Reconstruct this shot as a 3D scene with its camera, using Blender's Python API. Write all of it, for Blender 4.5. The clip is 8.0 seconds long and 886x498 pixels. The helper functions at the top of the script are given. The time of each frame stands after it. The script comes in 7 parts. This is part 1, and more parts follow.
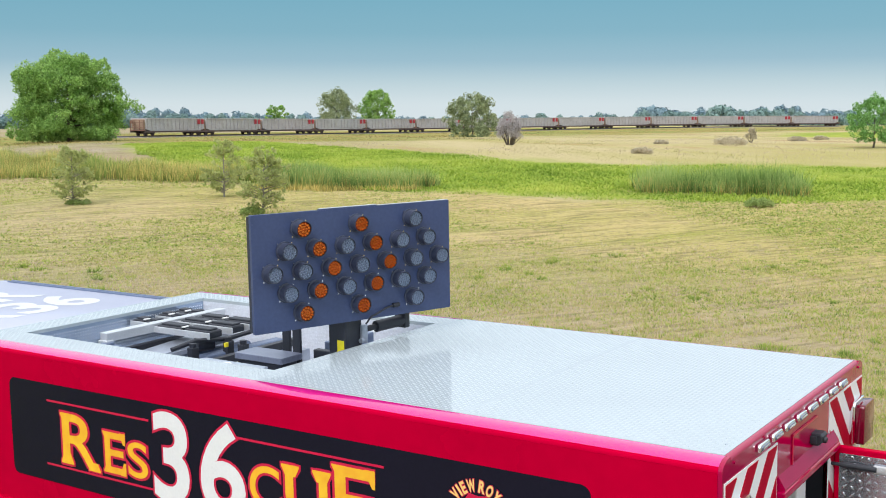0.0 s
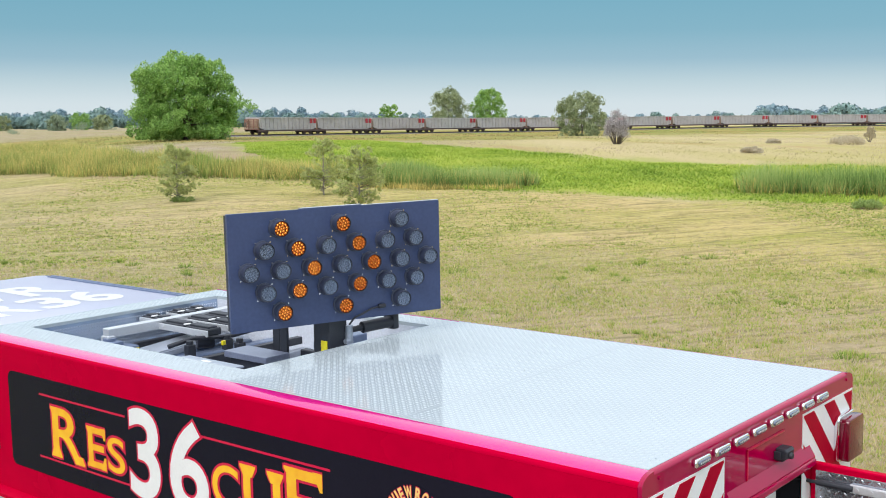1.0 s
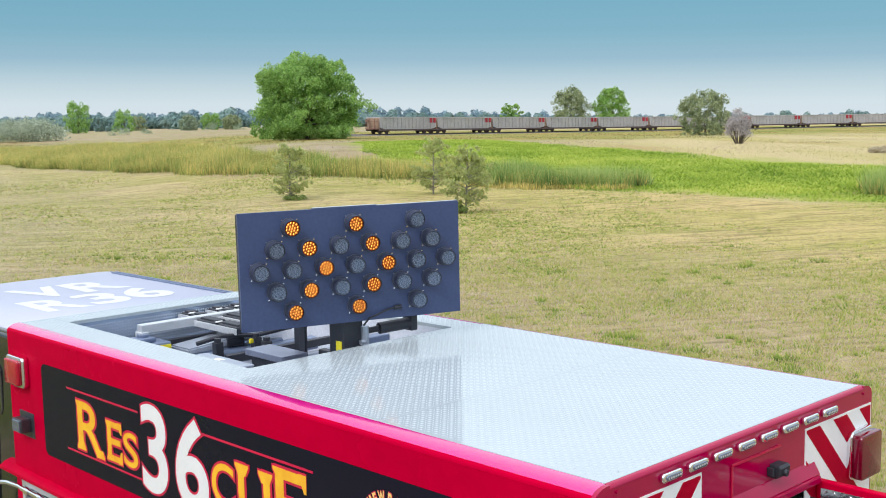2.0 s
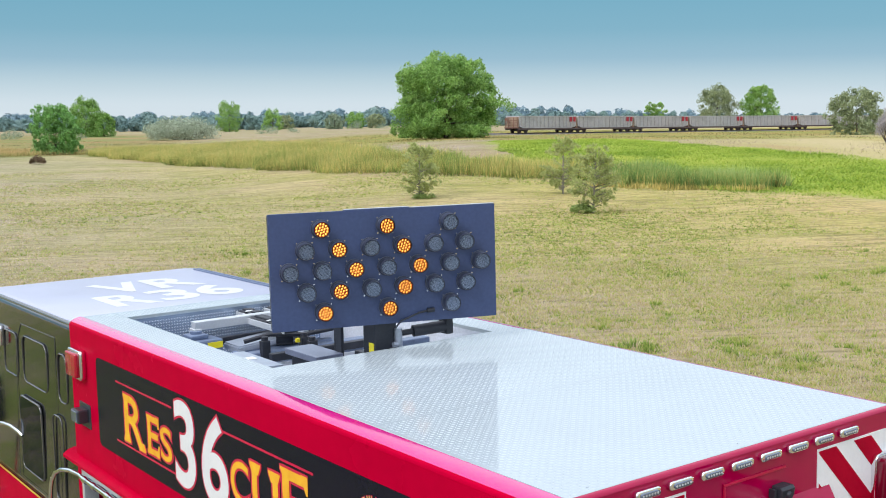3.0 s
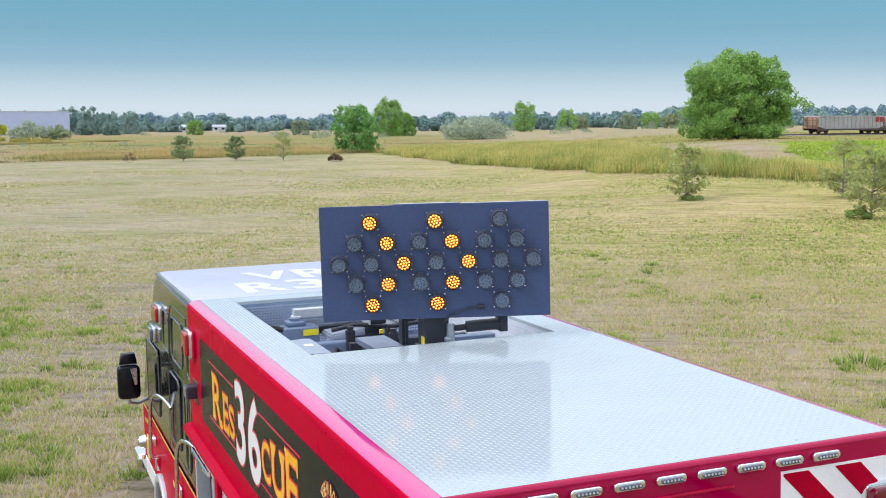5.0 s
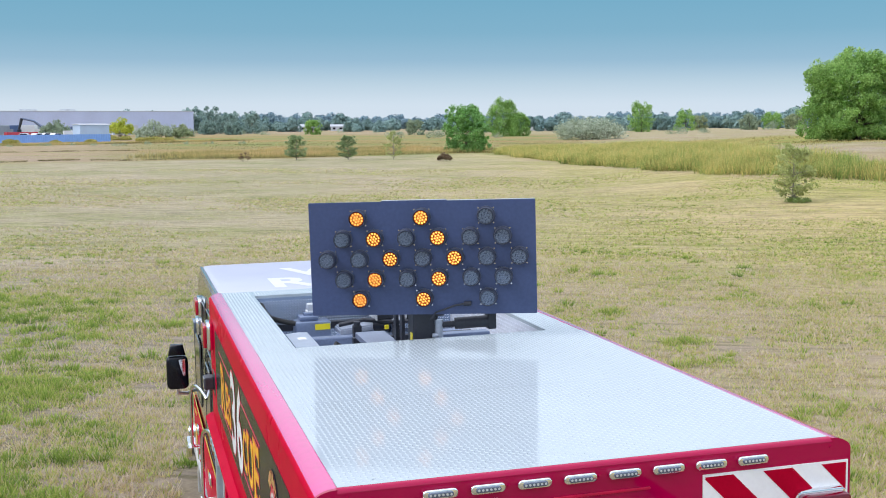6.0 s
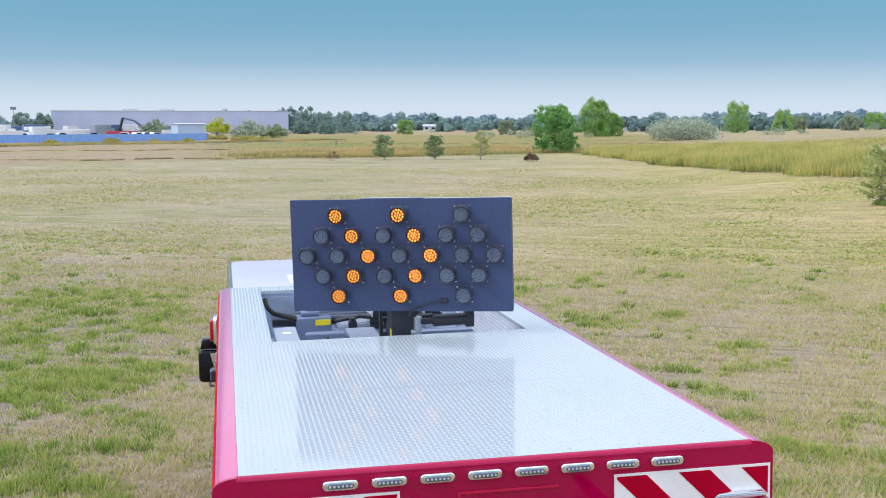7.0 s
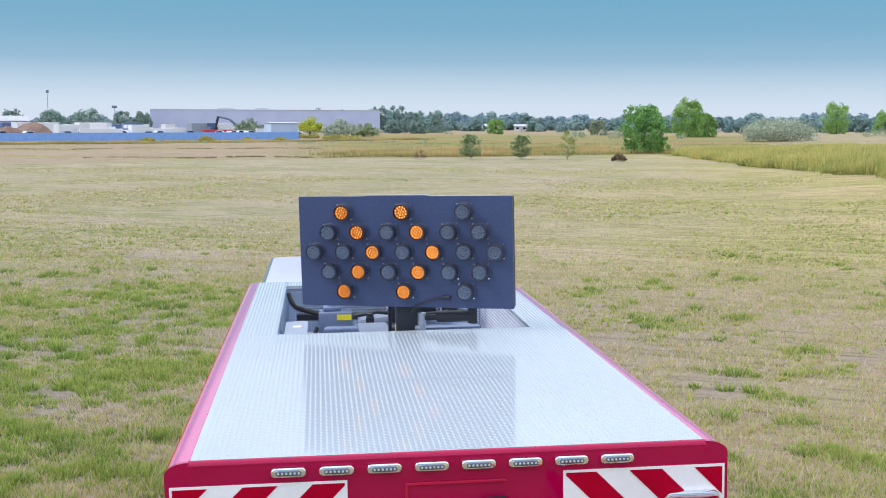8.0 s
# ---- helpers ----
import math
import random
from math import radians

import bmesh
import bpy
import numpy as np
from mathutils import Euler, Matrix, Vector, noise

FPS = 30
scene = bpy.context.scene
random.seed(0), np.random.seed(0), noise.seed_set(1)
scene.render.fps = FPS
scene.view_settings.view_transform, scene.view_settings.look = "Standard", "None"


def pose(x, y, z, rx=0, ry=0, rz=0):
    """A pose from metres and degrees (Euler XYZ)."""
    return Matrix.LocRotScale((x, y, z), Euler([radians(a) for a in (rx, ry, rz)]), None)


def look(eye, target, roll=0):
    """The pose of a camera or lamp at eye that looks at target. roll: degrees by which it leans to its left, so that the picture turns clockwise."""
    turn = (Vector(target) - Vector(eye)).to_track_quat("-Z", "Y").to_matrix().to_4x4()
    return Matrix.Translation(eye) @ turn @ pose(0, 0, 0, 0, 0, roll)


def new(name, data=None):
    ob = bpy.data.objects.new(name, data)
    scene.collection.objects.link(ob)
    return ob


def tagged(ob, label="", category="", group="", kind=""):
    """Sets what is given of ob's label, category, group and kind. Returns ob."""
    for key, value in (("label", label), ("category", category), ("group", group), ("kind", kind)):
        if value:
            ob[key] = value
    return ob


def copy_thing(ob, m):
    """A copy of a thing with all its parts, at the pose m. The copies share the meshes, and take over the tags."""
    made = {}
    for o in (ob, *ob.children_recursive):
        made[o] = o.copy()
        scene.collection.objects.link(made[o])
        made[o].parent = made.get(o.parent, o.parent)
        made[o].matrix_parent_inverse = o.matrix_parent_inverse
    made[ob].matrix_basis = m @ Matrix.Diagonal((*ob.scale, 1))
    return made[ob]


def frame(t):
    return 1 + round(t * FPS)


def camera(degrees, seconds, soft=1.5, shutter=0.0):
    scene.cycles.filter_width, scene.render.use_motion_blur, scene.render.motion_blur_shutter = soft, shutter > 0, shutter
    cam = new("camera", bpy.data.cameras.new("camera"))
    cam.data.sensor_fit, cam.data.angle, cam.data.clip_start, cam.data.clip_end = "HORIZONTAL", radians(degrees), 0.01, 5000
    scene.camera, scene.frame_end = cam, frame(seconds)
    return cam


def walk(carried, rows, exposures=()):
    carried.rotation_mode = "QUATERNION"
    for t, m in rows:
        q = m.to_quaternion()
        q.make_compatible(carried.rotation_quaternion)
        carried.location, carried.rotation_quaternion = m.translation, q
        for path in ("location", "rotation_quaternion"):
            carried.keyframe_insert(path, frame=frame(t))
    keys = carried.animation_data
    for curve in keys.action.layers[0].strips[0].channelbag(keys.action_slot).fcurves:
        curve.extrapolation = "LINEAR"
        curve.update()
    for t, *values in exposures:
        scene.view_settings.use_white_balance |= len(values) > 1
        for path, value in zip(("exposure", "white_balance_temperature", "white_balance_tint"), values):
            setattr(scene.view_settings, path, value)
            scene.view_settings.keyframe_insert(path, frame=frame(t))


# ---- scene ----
cam = camera(43.08, 8.0, soft=1.0)

# seconds, place, yaw, pitch, roll
PATH = [
    (0.0, -6.142, -1.718, 4.618, -56.05, -6.40, -0.11),
    (0.5, -5.847, -2.044, 4.622, -53.37, -6.43, -0.14),
    (1.0, -5.503, -2.361, 4.616, -50.25, -6.44, -0.15),
    (1.5, -5.216, -2.602, 4.608, -47.41, -6.44, -0.22),
    (3.0, -4.288, -3.253, 4.631, -36.69, -6.48, -0.24),
    (3.5, -3.978, -3.441, 4.617, -33.86, -6.47, -0.25),
    (4.0, -3.588, -3.669, 4.608, -30.69, -6.45, -0.26),
    (4.5, -3.263, -3.882, 4.618, -26.49, -6.44, -0.29),
    (5.0, -2.834, -4.085, 4.598, -21.66, -6.42, -0.18),
    (6.5, -1.613, -4.544, 4.574, -13.57, -6.40, -0.08),
    (7.0, -1.234, -4.662, 4.568, -11.00, -6.40, -0.00),
    (7.5, -0.913, -4.779, 4.571, -8.38, -6.40, 0.16),
    (8.0, -0.637, -4.848, 4.561, -6.36, -6.42, 0.25),
]
walk(cam, [(t, pose(x, y, z, 90 + pitch, 0, yaw) @ pose(0, 0, 0, 0, 0, roll)) for t, x, y, z, yaw, pitch, roll in PATH],
     exposures=[(0.0, 0.0, 6420, 10), (3.0, 0.0, 6230, 11), (5.0, 0.0, 6130, 12), (7.0, 0.0, 5960, 15.5), (8.0, 0.0, 5950, 16)])

# ---------------------------------------------------------------- world and sun
SUN_AZ, SUN_EL = -96.0, 44.0          # azimuth from +y towards +x, elevation
world = bpy.data.worlds.new("world")
scene.world = world
world.use_nodes = True
wn, wl = world.node_tree.nodes, world.node_tree.links
wn.clear()
w_out = wn.new("ShaderNodeOutputWorld")
w_bg = wn.new("ShaderNodeBackground")
w_sky = wn.new("ShaderNodeTexSky")
w_sky.sky_type = "NISHITA"
w_sky.sun_disc = False
w_sky.sun_elevation = radians(SUN_EL)
w_sky.sun_rotation = radians(SUN_AZ)
w_sky.dust_density = 3.0
w_tc = wn.new("ShaderNodeTexCoord")
w_sep = wn.new("ShaderNodeSeparateXYZ")
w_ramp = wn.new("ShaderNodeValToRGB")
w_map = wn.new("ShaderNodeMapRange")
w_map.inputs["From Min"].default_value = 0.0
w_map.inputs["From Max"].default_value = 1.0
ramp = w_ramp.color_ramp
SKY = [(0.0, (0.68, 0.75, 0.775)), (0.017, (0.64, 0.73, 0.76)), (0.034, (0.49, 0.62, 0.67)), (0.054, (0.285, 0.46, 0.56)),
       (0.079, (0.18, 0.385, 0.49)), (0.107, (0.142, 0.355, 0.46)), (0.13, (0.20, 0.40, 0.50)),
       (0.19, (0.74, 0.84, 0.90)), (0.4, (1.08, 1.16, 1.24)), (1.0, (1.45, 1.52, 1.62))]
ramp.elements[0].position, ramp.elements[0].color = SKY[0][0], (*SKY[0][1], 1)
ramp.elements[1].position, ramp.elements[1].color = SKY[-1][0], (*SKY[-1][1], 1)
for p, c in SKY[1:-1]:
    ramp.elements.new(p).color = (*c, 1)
w_haze = wn.new("ShaderNodeMix")
w_haze.data_type = "RGBA"
w_haze.blend_type = "ADD"
w_haze.inputs[0].default_value = 0.02
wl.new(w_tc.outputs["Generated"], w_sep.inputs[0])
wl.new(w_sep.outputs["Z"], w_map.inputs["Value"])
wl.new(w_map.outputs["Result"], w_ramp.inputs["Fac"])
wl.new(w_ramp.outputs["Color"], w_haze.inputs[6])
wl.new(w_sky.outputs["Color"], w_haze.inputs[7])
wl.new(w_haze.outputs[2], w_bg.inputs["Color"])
w_bg.inputs["Strength"].default_value = 1.0
wl.new(w_bg.outputs[0], w_out.inputs["Surface"])

sun_data = bpy.data.lights.new("sun", "SUN")
sun_data.energy = 1.5
sun_data.angle = radians(24)
sun_data.color = (1.0, 0.96, 0.91)
sun = new("sun", sun_data)
_a, _e = radians(SUN_AZ), radians(SUN_EL)
sun.matrix_world = look((60 * math.sin(_a) * math.cos(_e), 60 * math.cos(_a) * math.cos(_e), 60 * math.sin(_e)), (0, 0, 0))

# the truck stands on its soft tyres with a slight lean
TRUCK = pose(0, 0, 0, -0.423, -0.848, 0)

# ---------------------------------------------------------------- materials
def mat(name, color, rough=0.5, metal=0.0, var=0.12, scale=6.0, fine=60.0, bump=0.0, coat=0.0, spec=0.5, tint=None, ior=1.5):
    """A surface with two scales of variation in colour and gloss, and fine relief."""
    m = bpy.data.materials.new(name)
    m.use_nodes = True
    n, l = m.node_tree.nodes, m.node_tree.links
    b = n["Principled BSDF"]
    tc = n.new("ShaderNodeTexCoord")
    a = n.new("ShaderNodeTexNoise")
    a.inputs["Scale"].default_value, a.inputs["Detail"].default_value = scale, 5
    c = n.new("ShaderNodeTexNoise")
    c.inputs["Scale"].default_value, c.inputs["Detail"].default_value = fine, 3
    l.new(tc.outputs["Object"], a.inputs["Vector"])
    l.new(tc.outputs["Object"], c.inputs["Vector"])
    add = n.new("ShaderNodeMath")
    add.operation = "ADD"
    l.new(a.outputs["Fac"], add.inputs[0])
    l.new(c.outputs["Fac"], add.inputs[1])
    mr = n.new("ShaderNodeMapRange")
    mr.inputs["From Min"].default_value, mr.inputs["From Max"].default_value = 0.6, 1.4
    l.new(add.outputs[0], mr.inputs["Value"])
    mix = n.new("ShaderNodeMix")
    mix.data_type = "RGBA"
    second = tint or tuple(v * (1 - 2 * var) for v in color)
    mix.inputs[6].default_value = (*[min(1, v * (1 + var * 0.5)) for v in color], 1)
    mix.inputs[7].default_value = (*second, 1)
    l.new(mr.outputs["Result"], mix.inputs[0])
    l.new(mix.outputs[2], b.inputs["Base Color"])
    rr = n.new("ShaderNodeMapRange")
    rr.inputs["To Min"].default_value, rr.inputs["To Max"].default_value = max(0.02, rough * 0.8), min(1, rough * 1.2)
    l.new(a.outputs["Fac"], rr.inputs["Value"])
    l.new(rr.outputs["Result"], b.inputs["Roughness"])
    b.inputs["Metallic"].default_value = metal
    b.inputs["Coat Weight"].default_value = coat
    b.inputs["Coat Roughness"].default_value = 0.06
    b.inputs["Specular IOR Level"].default_value = spec
    b.inputs["IOR"].default_value = ior
    if bump:
        bp = n.new("ShaderNodeBump")
        bp.inputs["Strength"].default_value, bp.inputs["Distance"].default_value = bump, 0.004
        l.new(c.outputs["Fac"], bp.inputs["Height"])
        l.new(bp.outputs["Normal"], b.inputs["Normal"])
    return m


def lit(name, color, strength):
    m = mat(name, color, 0.2)
    b = m.node_tree.nodes["Principled BSDF"]
    b.inputs["Emission Color"].default_value = (*color, 1)
    b.inputs["Emission Strength"].default_value = strength
    return m


def leafy(name, dark, light, rough=0.6, trans=0.25, spread=1.0, patch=0.35, share=0.4):
    """Foliage: each leaf its own tone, with some light coming through."""
    m = bpy.data.materials.new(name)
    m.use_nodes = True
    n, l = m.node_tree.nodes, m.node_tree.links
    b = n["Principled BSDF"]
    geo = n.new("ShaderNodeNewGeometry")
    tc = n.new("ShaderNodeTexCoord")
    no = n.new("ShaderNodeTexNoise")
    no.inputs["Scale"].default_value, no.inputs["Detail"].default_value = patch, 4
    l.new(tc.outputs["Object"], no.inputs["Vector"])
    ad = n.new("ShaderNodeMath")
    ad.operation = "MULTIPLY_ADD"
    ad.inputs[1].default_value = spread
    ad.inputs[2].default_value = 0.5 - spread * 0.5
    l.new(geo.outputs["Random Per Island"], ad.inputs[0])
    av = n.new("ShaderNodeMix")
    av.inputs[0].default_value = share
    l.new(ad.outputs[0], av.inputs[2])
    st = n.new("ShaderNodeMapRange")
    st.inputs["From Min"].default_value, st.inputs["From Max"].default_value = 0.32, 0.68
    l.new(no.outputs["Fac"], st.inputs["Value"])
    l.new(st.outputs["Result"], av.inputs[3])
    mix = n.new("ShaderNodeMix")
    mix.data_type = "RGBA"
    mix.inputs[6].default_value, mix.inputs[7].default_value = (*dark, 1), (*light, 1)
    l.new(av.outputs[0], mix.inputs[0])
    l.new(mix.outputs[2], b.inputs["Base Color"])
    b.inputs["Roughness"].default_value = rough
    b.inputs["Specular IOR Level"].default_value = 0.3
    tr = n.new("ShaderNodeBsdfTranslucent")
    l.new(mix.outputs[2], tr.inputs["Color"])
    ms = n.new("ShaderNodeMixShader")
    ms.inputs[0].default_value = trans
    l.new(b.outputs[0], ms.inputs[1])
    l.new(tr.outputs[0], ms.inputs[2])
    l.new(ms.outputs[0], n["Material Output"].inputs["Surface"])
    return m


def grassy(name, stops, trans=0.3):
    """Grass whose tone runs from root to tip and from tuft to tuft."""
    m = bpy.data.materials.new(name)
    m.use_nodes = True
    n, l = m.node_tree.nodes, m.node_tree.links
    b = n["Principled BSDF"]
    at = n.new("ShaderNodeAttribute")
    at.attribute_name = "tone"
    r = n.new("ShaderNodeValToRGB")
    e = r.color_ramp.elements
    e[0].position, e[0].color = stops[0][0], (*stops[0][1], 1)
    e[1].position, e[1].color = stops[-1][0], (*stops[-1][1], 1)
    for p, c in stops[1:-1]:
        e.new(p).color = (*c, 1)
    l.new(at.outputs["Fac"], r.inputs["Fac"])
    l.new(r.outputs["Color"], b.inputs["Base Color"])
    b.inputs["Roughness"].default_value = 0.75
    b.inputs["Specular IOR Level"].default_value = 0.25
    tr = n.new("ShaderNodeBsdfTranslucent")
    l.new(r.outputs["Color"], tr.inputs["Color"])
    ms = n.new("ShaderNodeMixShader")
    ms.inputs[0].default_value = trans
    l.new(b.outputs[0], ms.inputs[1])
    l.new(tr.outputs[0], ms.inputs[2])
    l.new(ms.outputs[0], n["Material Output"].inputs["Surface"])
    return m


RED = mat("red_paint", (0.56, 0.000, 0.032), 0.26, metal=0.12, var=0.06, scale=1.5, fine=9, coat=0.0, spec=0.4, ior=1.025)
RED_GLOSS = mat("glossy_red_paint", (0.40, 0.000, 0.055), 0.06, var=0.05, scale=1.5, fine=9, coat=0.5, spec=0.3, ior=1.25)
DARK_RED_LENS = mat("dark_red_lens", (0.16, 0.003, 0.02), 0.12, var=0.2, coat=0.4)
DOOR_PLATE = mat("door_tread_plate", (0.56, 0.58, 0.64), 0.2, metal=0.85, var=0.1, scale=3)
# body red with the sky's pink sheen put into its base colour
RIM_SHEEN = mat("rim_red_with_sky_sheen", (0.67, 0.000, 0.21), 0.20, var=0.08, scale=2, fine=20, coat=1.0, spec=0.4)
RIM_SHEEN.node_tree.nodes["Principled BSDF"].inputs["Coat IOR"].default_value = 1.5
RED_TRIM = mat("red_trim", (0.55, 0.001, 0.05), 0.3, var=0.06, coat=0.15, spec=0.3)
WHITE_DECK = mat("bright_tread_plate", (0.505, 0.565, 0.595), 0.08, metal=0.19, var=0.035, scale=1.3, fine=30, spec=0.26)
# well tread plate: sky brightness and blue reflection put into two base colours
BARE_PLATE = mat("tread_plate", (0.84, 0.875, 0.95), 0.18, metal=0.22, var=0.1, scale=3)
SKY_TINTED_PLATE = mat("sky_tinted_plate", (0.42, 0.53, 0.70), 0.17, metal=0.62, var=0.12, scale=3)
CAB_ROOF = mat("cab_roof_grey", (0.47, 0.485, 0.60), 0.42, var=0.05, scale=1.2, coat=0.12)
BLACK_PAINT = mat("black_paint", (0.012, 0.012, 0.014), 0.14, var=0.1, coat=0.45)
PANEL_BLACK = mat("panel_black", (0.011, 0.010, 0.021), 0.25, var=0.1, scale=2, spec=0.22, ior=1.35)
BOARD_BLACK = mat("board_black", (0.047, 0.070, 0.165), 0.42, var=0.12, scale=2.5, fine=40)
BLACK_MATTE = mat("black_matte", (0.023, 0.026, 0.037), 0.5, var=0.15)
RUBBER = mat("rubber", (0.02, 0.02, 0.02), 0.75, var=0.2, fine=90, bump=0.3)
GREY_METAL = mat("grey_metal", (0.42, 0.46, 0.54), 0.35, metal=0.5, var=0.1)
LIGHT_METAL = mat("light_metal", (0.66, 0.68, 0.71), 0.35, metal=0.4, var=0.08)
BLUE_GREY = mat("blue_grey_metal", (0.19, 0.24, 0.36), 0.4, metal=0.3, var=0.12)
CHROME = mat("chrome", (0.82, 0.83, 0.85), 0.08, metal=1.0, var=0.04)
WHITE_VINYL = mat("white_vinyl", (0.82, 0.82, 0.82), 0.4, var=0.04)
CREAM_VINYL = mat("cream_vinyl", (0.70, 0.70, 0.70), 0.35, var=0.05)
YELLOW_VINYL = mat("yellow_vinyl", (0.93, 0.58, 0.03), 0.4, scale=4, fine=12, tint=(0.86, 0.36, 0.02))
PALE_GOLD = mat("pale_gold_vinyl", (0.92, 0.62, 0.20), 0.4, var=0.05)
HOUSING = mat("lamp_housing", (0.045, 0.055, 0.095), 0.38, var=0.15)
YELLOW_TAG = mat("yellow_tag", (0.85, 0.72, 0.02), 0.4, var=0.05)
RED_VINYL = mat("red_vinyl", (0.62, 0.005, 0.06), 0.3, var=0.05)
RED_REFLEX = mat("red_reflective", (0.45, 0.002, 0.025), 0.4, var=0.08, spec=0.3, ior=1.12)
WHITE_REFLEX = mat("white_reflective", (0.90, 0.91, 0.92), 0.35, var=0.03)
RED_LENS = mat("red_lens", (0.46, 0.006, 0.03), 0.14, var=0.15, coat=0.3)
CLEAR_LENS = mat("clear_lens", (0.13, 0.16, 0.23), 0.15, metal=0.3, var=0.1, coat=0.8)
LED_OFF = mat("led_off", (0.28, 0.35, 0.48), 0.2, var=0.06, coat=0.5)
LED_BACK = mat("lens_back", (0.085, 0.11, 0.17), 0.25, var=0.1, coat=0.4)
LED_DOT = mat("led_dot", (0.24, 0.30, 0.41), 0.15, metal=0.3, var=0.1)
LED_ON = lit("led_amber", (0.30, 0.036, 0.004), 0.10)
LED_DOT_ON = lit("led_amber_dot", (1.0, 0.43, 0.07), 2.9)
# black cab trim, greyed in its base for the sky it catches
PANEL_RIM = mat("pressed_rim", (0.075, 0.075, 0.07), 0.18, var=0.1, coat=0.6)
LID_GREY = mat("lid_grey", (0.20, 0.225, 0.31), 0.38, metal=0.2, var=0.12, scale=4)
LAMP_GREY = mat("lamp_body_grey", (0.05, 0.052, 0.065), 0.35, metal=0.3, var=0.1)
WELD_GLASS = mat("cab_glass", (0.008, 0.009, 0.016), 0.05, var=0.05, spec=0.2, ior=1.25)
MIRROR_BLACK = mat("mirror_black", (0.006, 0.006, 0.012), 0.22, var=0.1, spec=0.35)
GOLD_LINE = mat("gold_stripe", (0.75, 0.45, 0.05), 0.35, var=0.05)


# ---------------------------------------------------------------- mesh tools
def box(bm, x0, x1, y0, y1, z0, z1, bevel=0.0, m=None):
    r = bmesh.ops.create_cube(bm, size=1.0, matrix=Matrix.LocRotScale(((x0 + x1) / 2, (y0 + y1) / 2, (z0 + z1) / 2), None, (abs(x1 - x0), abs(y1 - y0), abs(z1 - z0))))
    vs = r["verts"]
    if bevel:
        es = list({e for v in vs for e in v.link_edges})
        vs = bmesh.ops.bevel(bm, geom=es, offset=bevel, segments=2, affect="EDGES", profile=0.5)["verts"]
    if m is not None:
        bmesh.ops.transform(bm, matrix=m, verts=vs)
    return vs


def rod(bm, p0, p1, r, r2=None, seg=12):
    p0, p1 = Vector(p0), Vector(p1)
    d = p1 - p0
    m = Matrix.Translation((p0 + p1) / 2) @ d.to_track_quat("Z", "Y").to_matrix().to_4x4()
    return bmesh.ops.create_cone(bm, cap_ends=True, segments=seg, radius1=r, radius2=r if r2 is None else r2, depth=d.length, matrix=m)["verts"]


def tube(bm, pts, r, seg=10):
    """A round bar along a line of points."""
    pts = [Vector(p) for p in pts]
    rings = []
    up = Vector((0.13, 0.31, 0.94)).normalized()
    for i, p in enumerate(pts):
        d = (pts[min(i + 1, len(pts) - 1)] - pts[max(i - 1, 0)]).normalized()
        a = d.cross(up).normalized()
        b = d.cross(a)
        rings.append([bm.verts.new(p + r * (math.cos(t) * a + math.sin(t) * b)) for t in [2 * math.pi * k / seg for k in range(seg)]])
    for q, s in zip(rings, rings[1:]):
        for k in range(seg):
            bm.faces.new((q[k], q[(k + 1) % seg], s[(k + 1) % seg], s[k]))
    bm.faces.new(rings[0])
    bm.faces.new(rings[-1][::-1])


def prism(bm, poly, axis, a, b, bevel=0.0):
    """A flat outline (list of 2D points) pulled along an axis from a to b. The outline lies in the other two axes, in order."""
    def v3(p, h):
        q = list(p)
        q.insert("xyz".index(axis), h)
        return q
    lo = [bm.verts.new(v3(p, a)) for p in poly]
    hi = [bm.verts.new(v3(p, b)) for p in poly]
    fs = [bm.faces.new(lo), bm.faces.new(hi)]
    n = len(poly)
    for i in range(n):
        fs.append(bm.faces.new((lo[i], lo[(i + 1) % n], hi[(i + 1) % n], hi[i])))
    bmesh.ops.recalc_face_normals(bm, faces=fs)
    if bevel:
        es = list({e for f in fs[:2] for e in f.edges})
        bmesh.ops.bevel(bm, geom=es, offset=bevel, segments=2, affect="EDGES", profile=0.5)
    return lo + hi


def rrect(a0, a1, b0, b1, r, seg=4):
    """Outline of a rectangle with round corners."""
    out = []
    for ca, cb, s in ((a1 - r, b1 - r, 0), (a0 + r, b1 - r, 90), (a0 + r, b0 + r, 180), (a1 - r, b0 + r, 270)):
        for k in range(seg + 1):
            t = radians(s + 90 * k / seg)
            out.append((ca + r * math.cos(t), cb + r * math.sin(t)))
    return out


def clip(poly, a0, a1, b0, b1):
    """A convex outline cut to a rectangle."""
    for k, v, s in ((0, a0, 1), (0, a1, -1), (1, b0, 1), (1, b1, -1)):
        out = []
        for i, p in enumerate(poly):
            q = poly[(i + 1) % len(poly)]
            dp, dq = s * (p[k] - v), s * (q[k] - v)
            if dp >= 0:
                out.append(p)
            if dp * dq < 0:
                t = dp / (dp - dq)
                out.append((p[0] + t * (q[0] - p[0]), p[1] + t * (q[1] - p[1])))
        poly = out
        if len(poly) < 3:
            return []
    return poly


def part(name, bm, material, parent, label="", smooth=0):
    me = bpy.data.meshes.new(name)
    bm.normal_update()
    bm.to_mesh(me)
    bm.free()
    me.materials.append(material)
    if smooth:
        me.polygons.foreach_set("use_smooth", [True] * len(me.polygons))
        me.set_sharp_from_angle(angle=radians(smooth))
    ob = new(name, me)
    ob.parent = parent
    return tagged(ob, label)


def root(name, m, label, category, group=""):
    ob = new(name)
    ob.empty_display_size = 0.3
    ob.matrix_world = m
    return tagged(ob, label, category, group)


def thing(name, bm, material, label, category, group="", m=None, smooth=0, kind=""):
    ob = part(name, bm, material, None, label, smooth)
    if m is not None:
        ob.matrix_world = m
    return tagged(ob, label, category, group, kind)


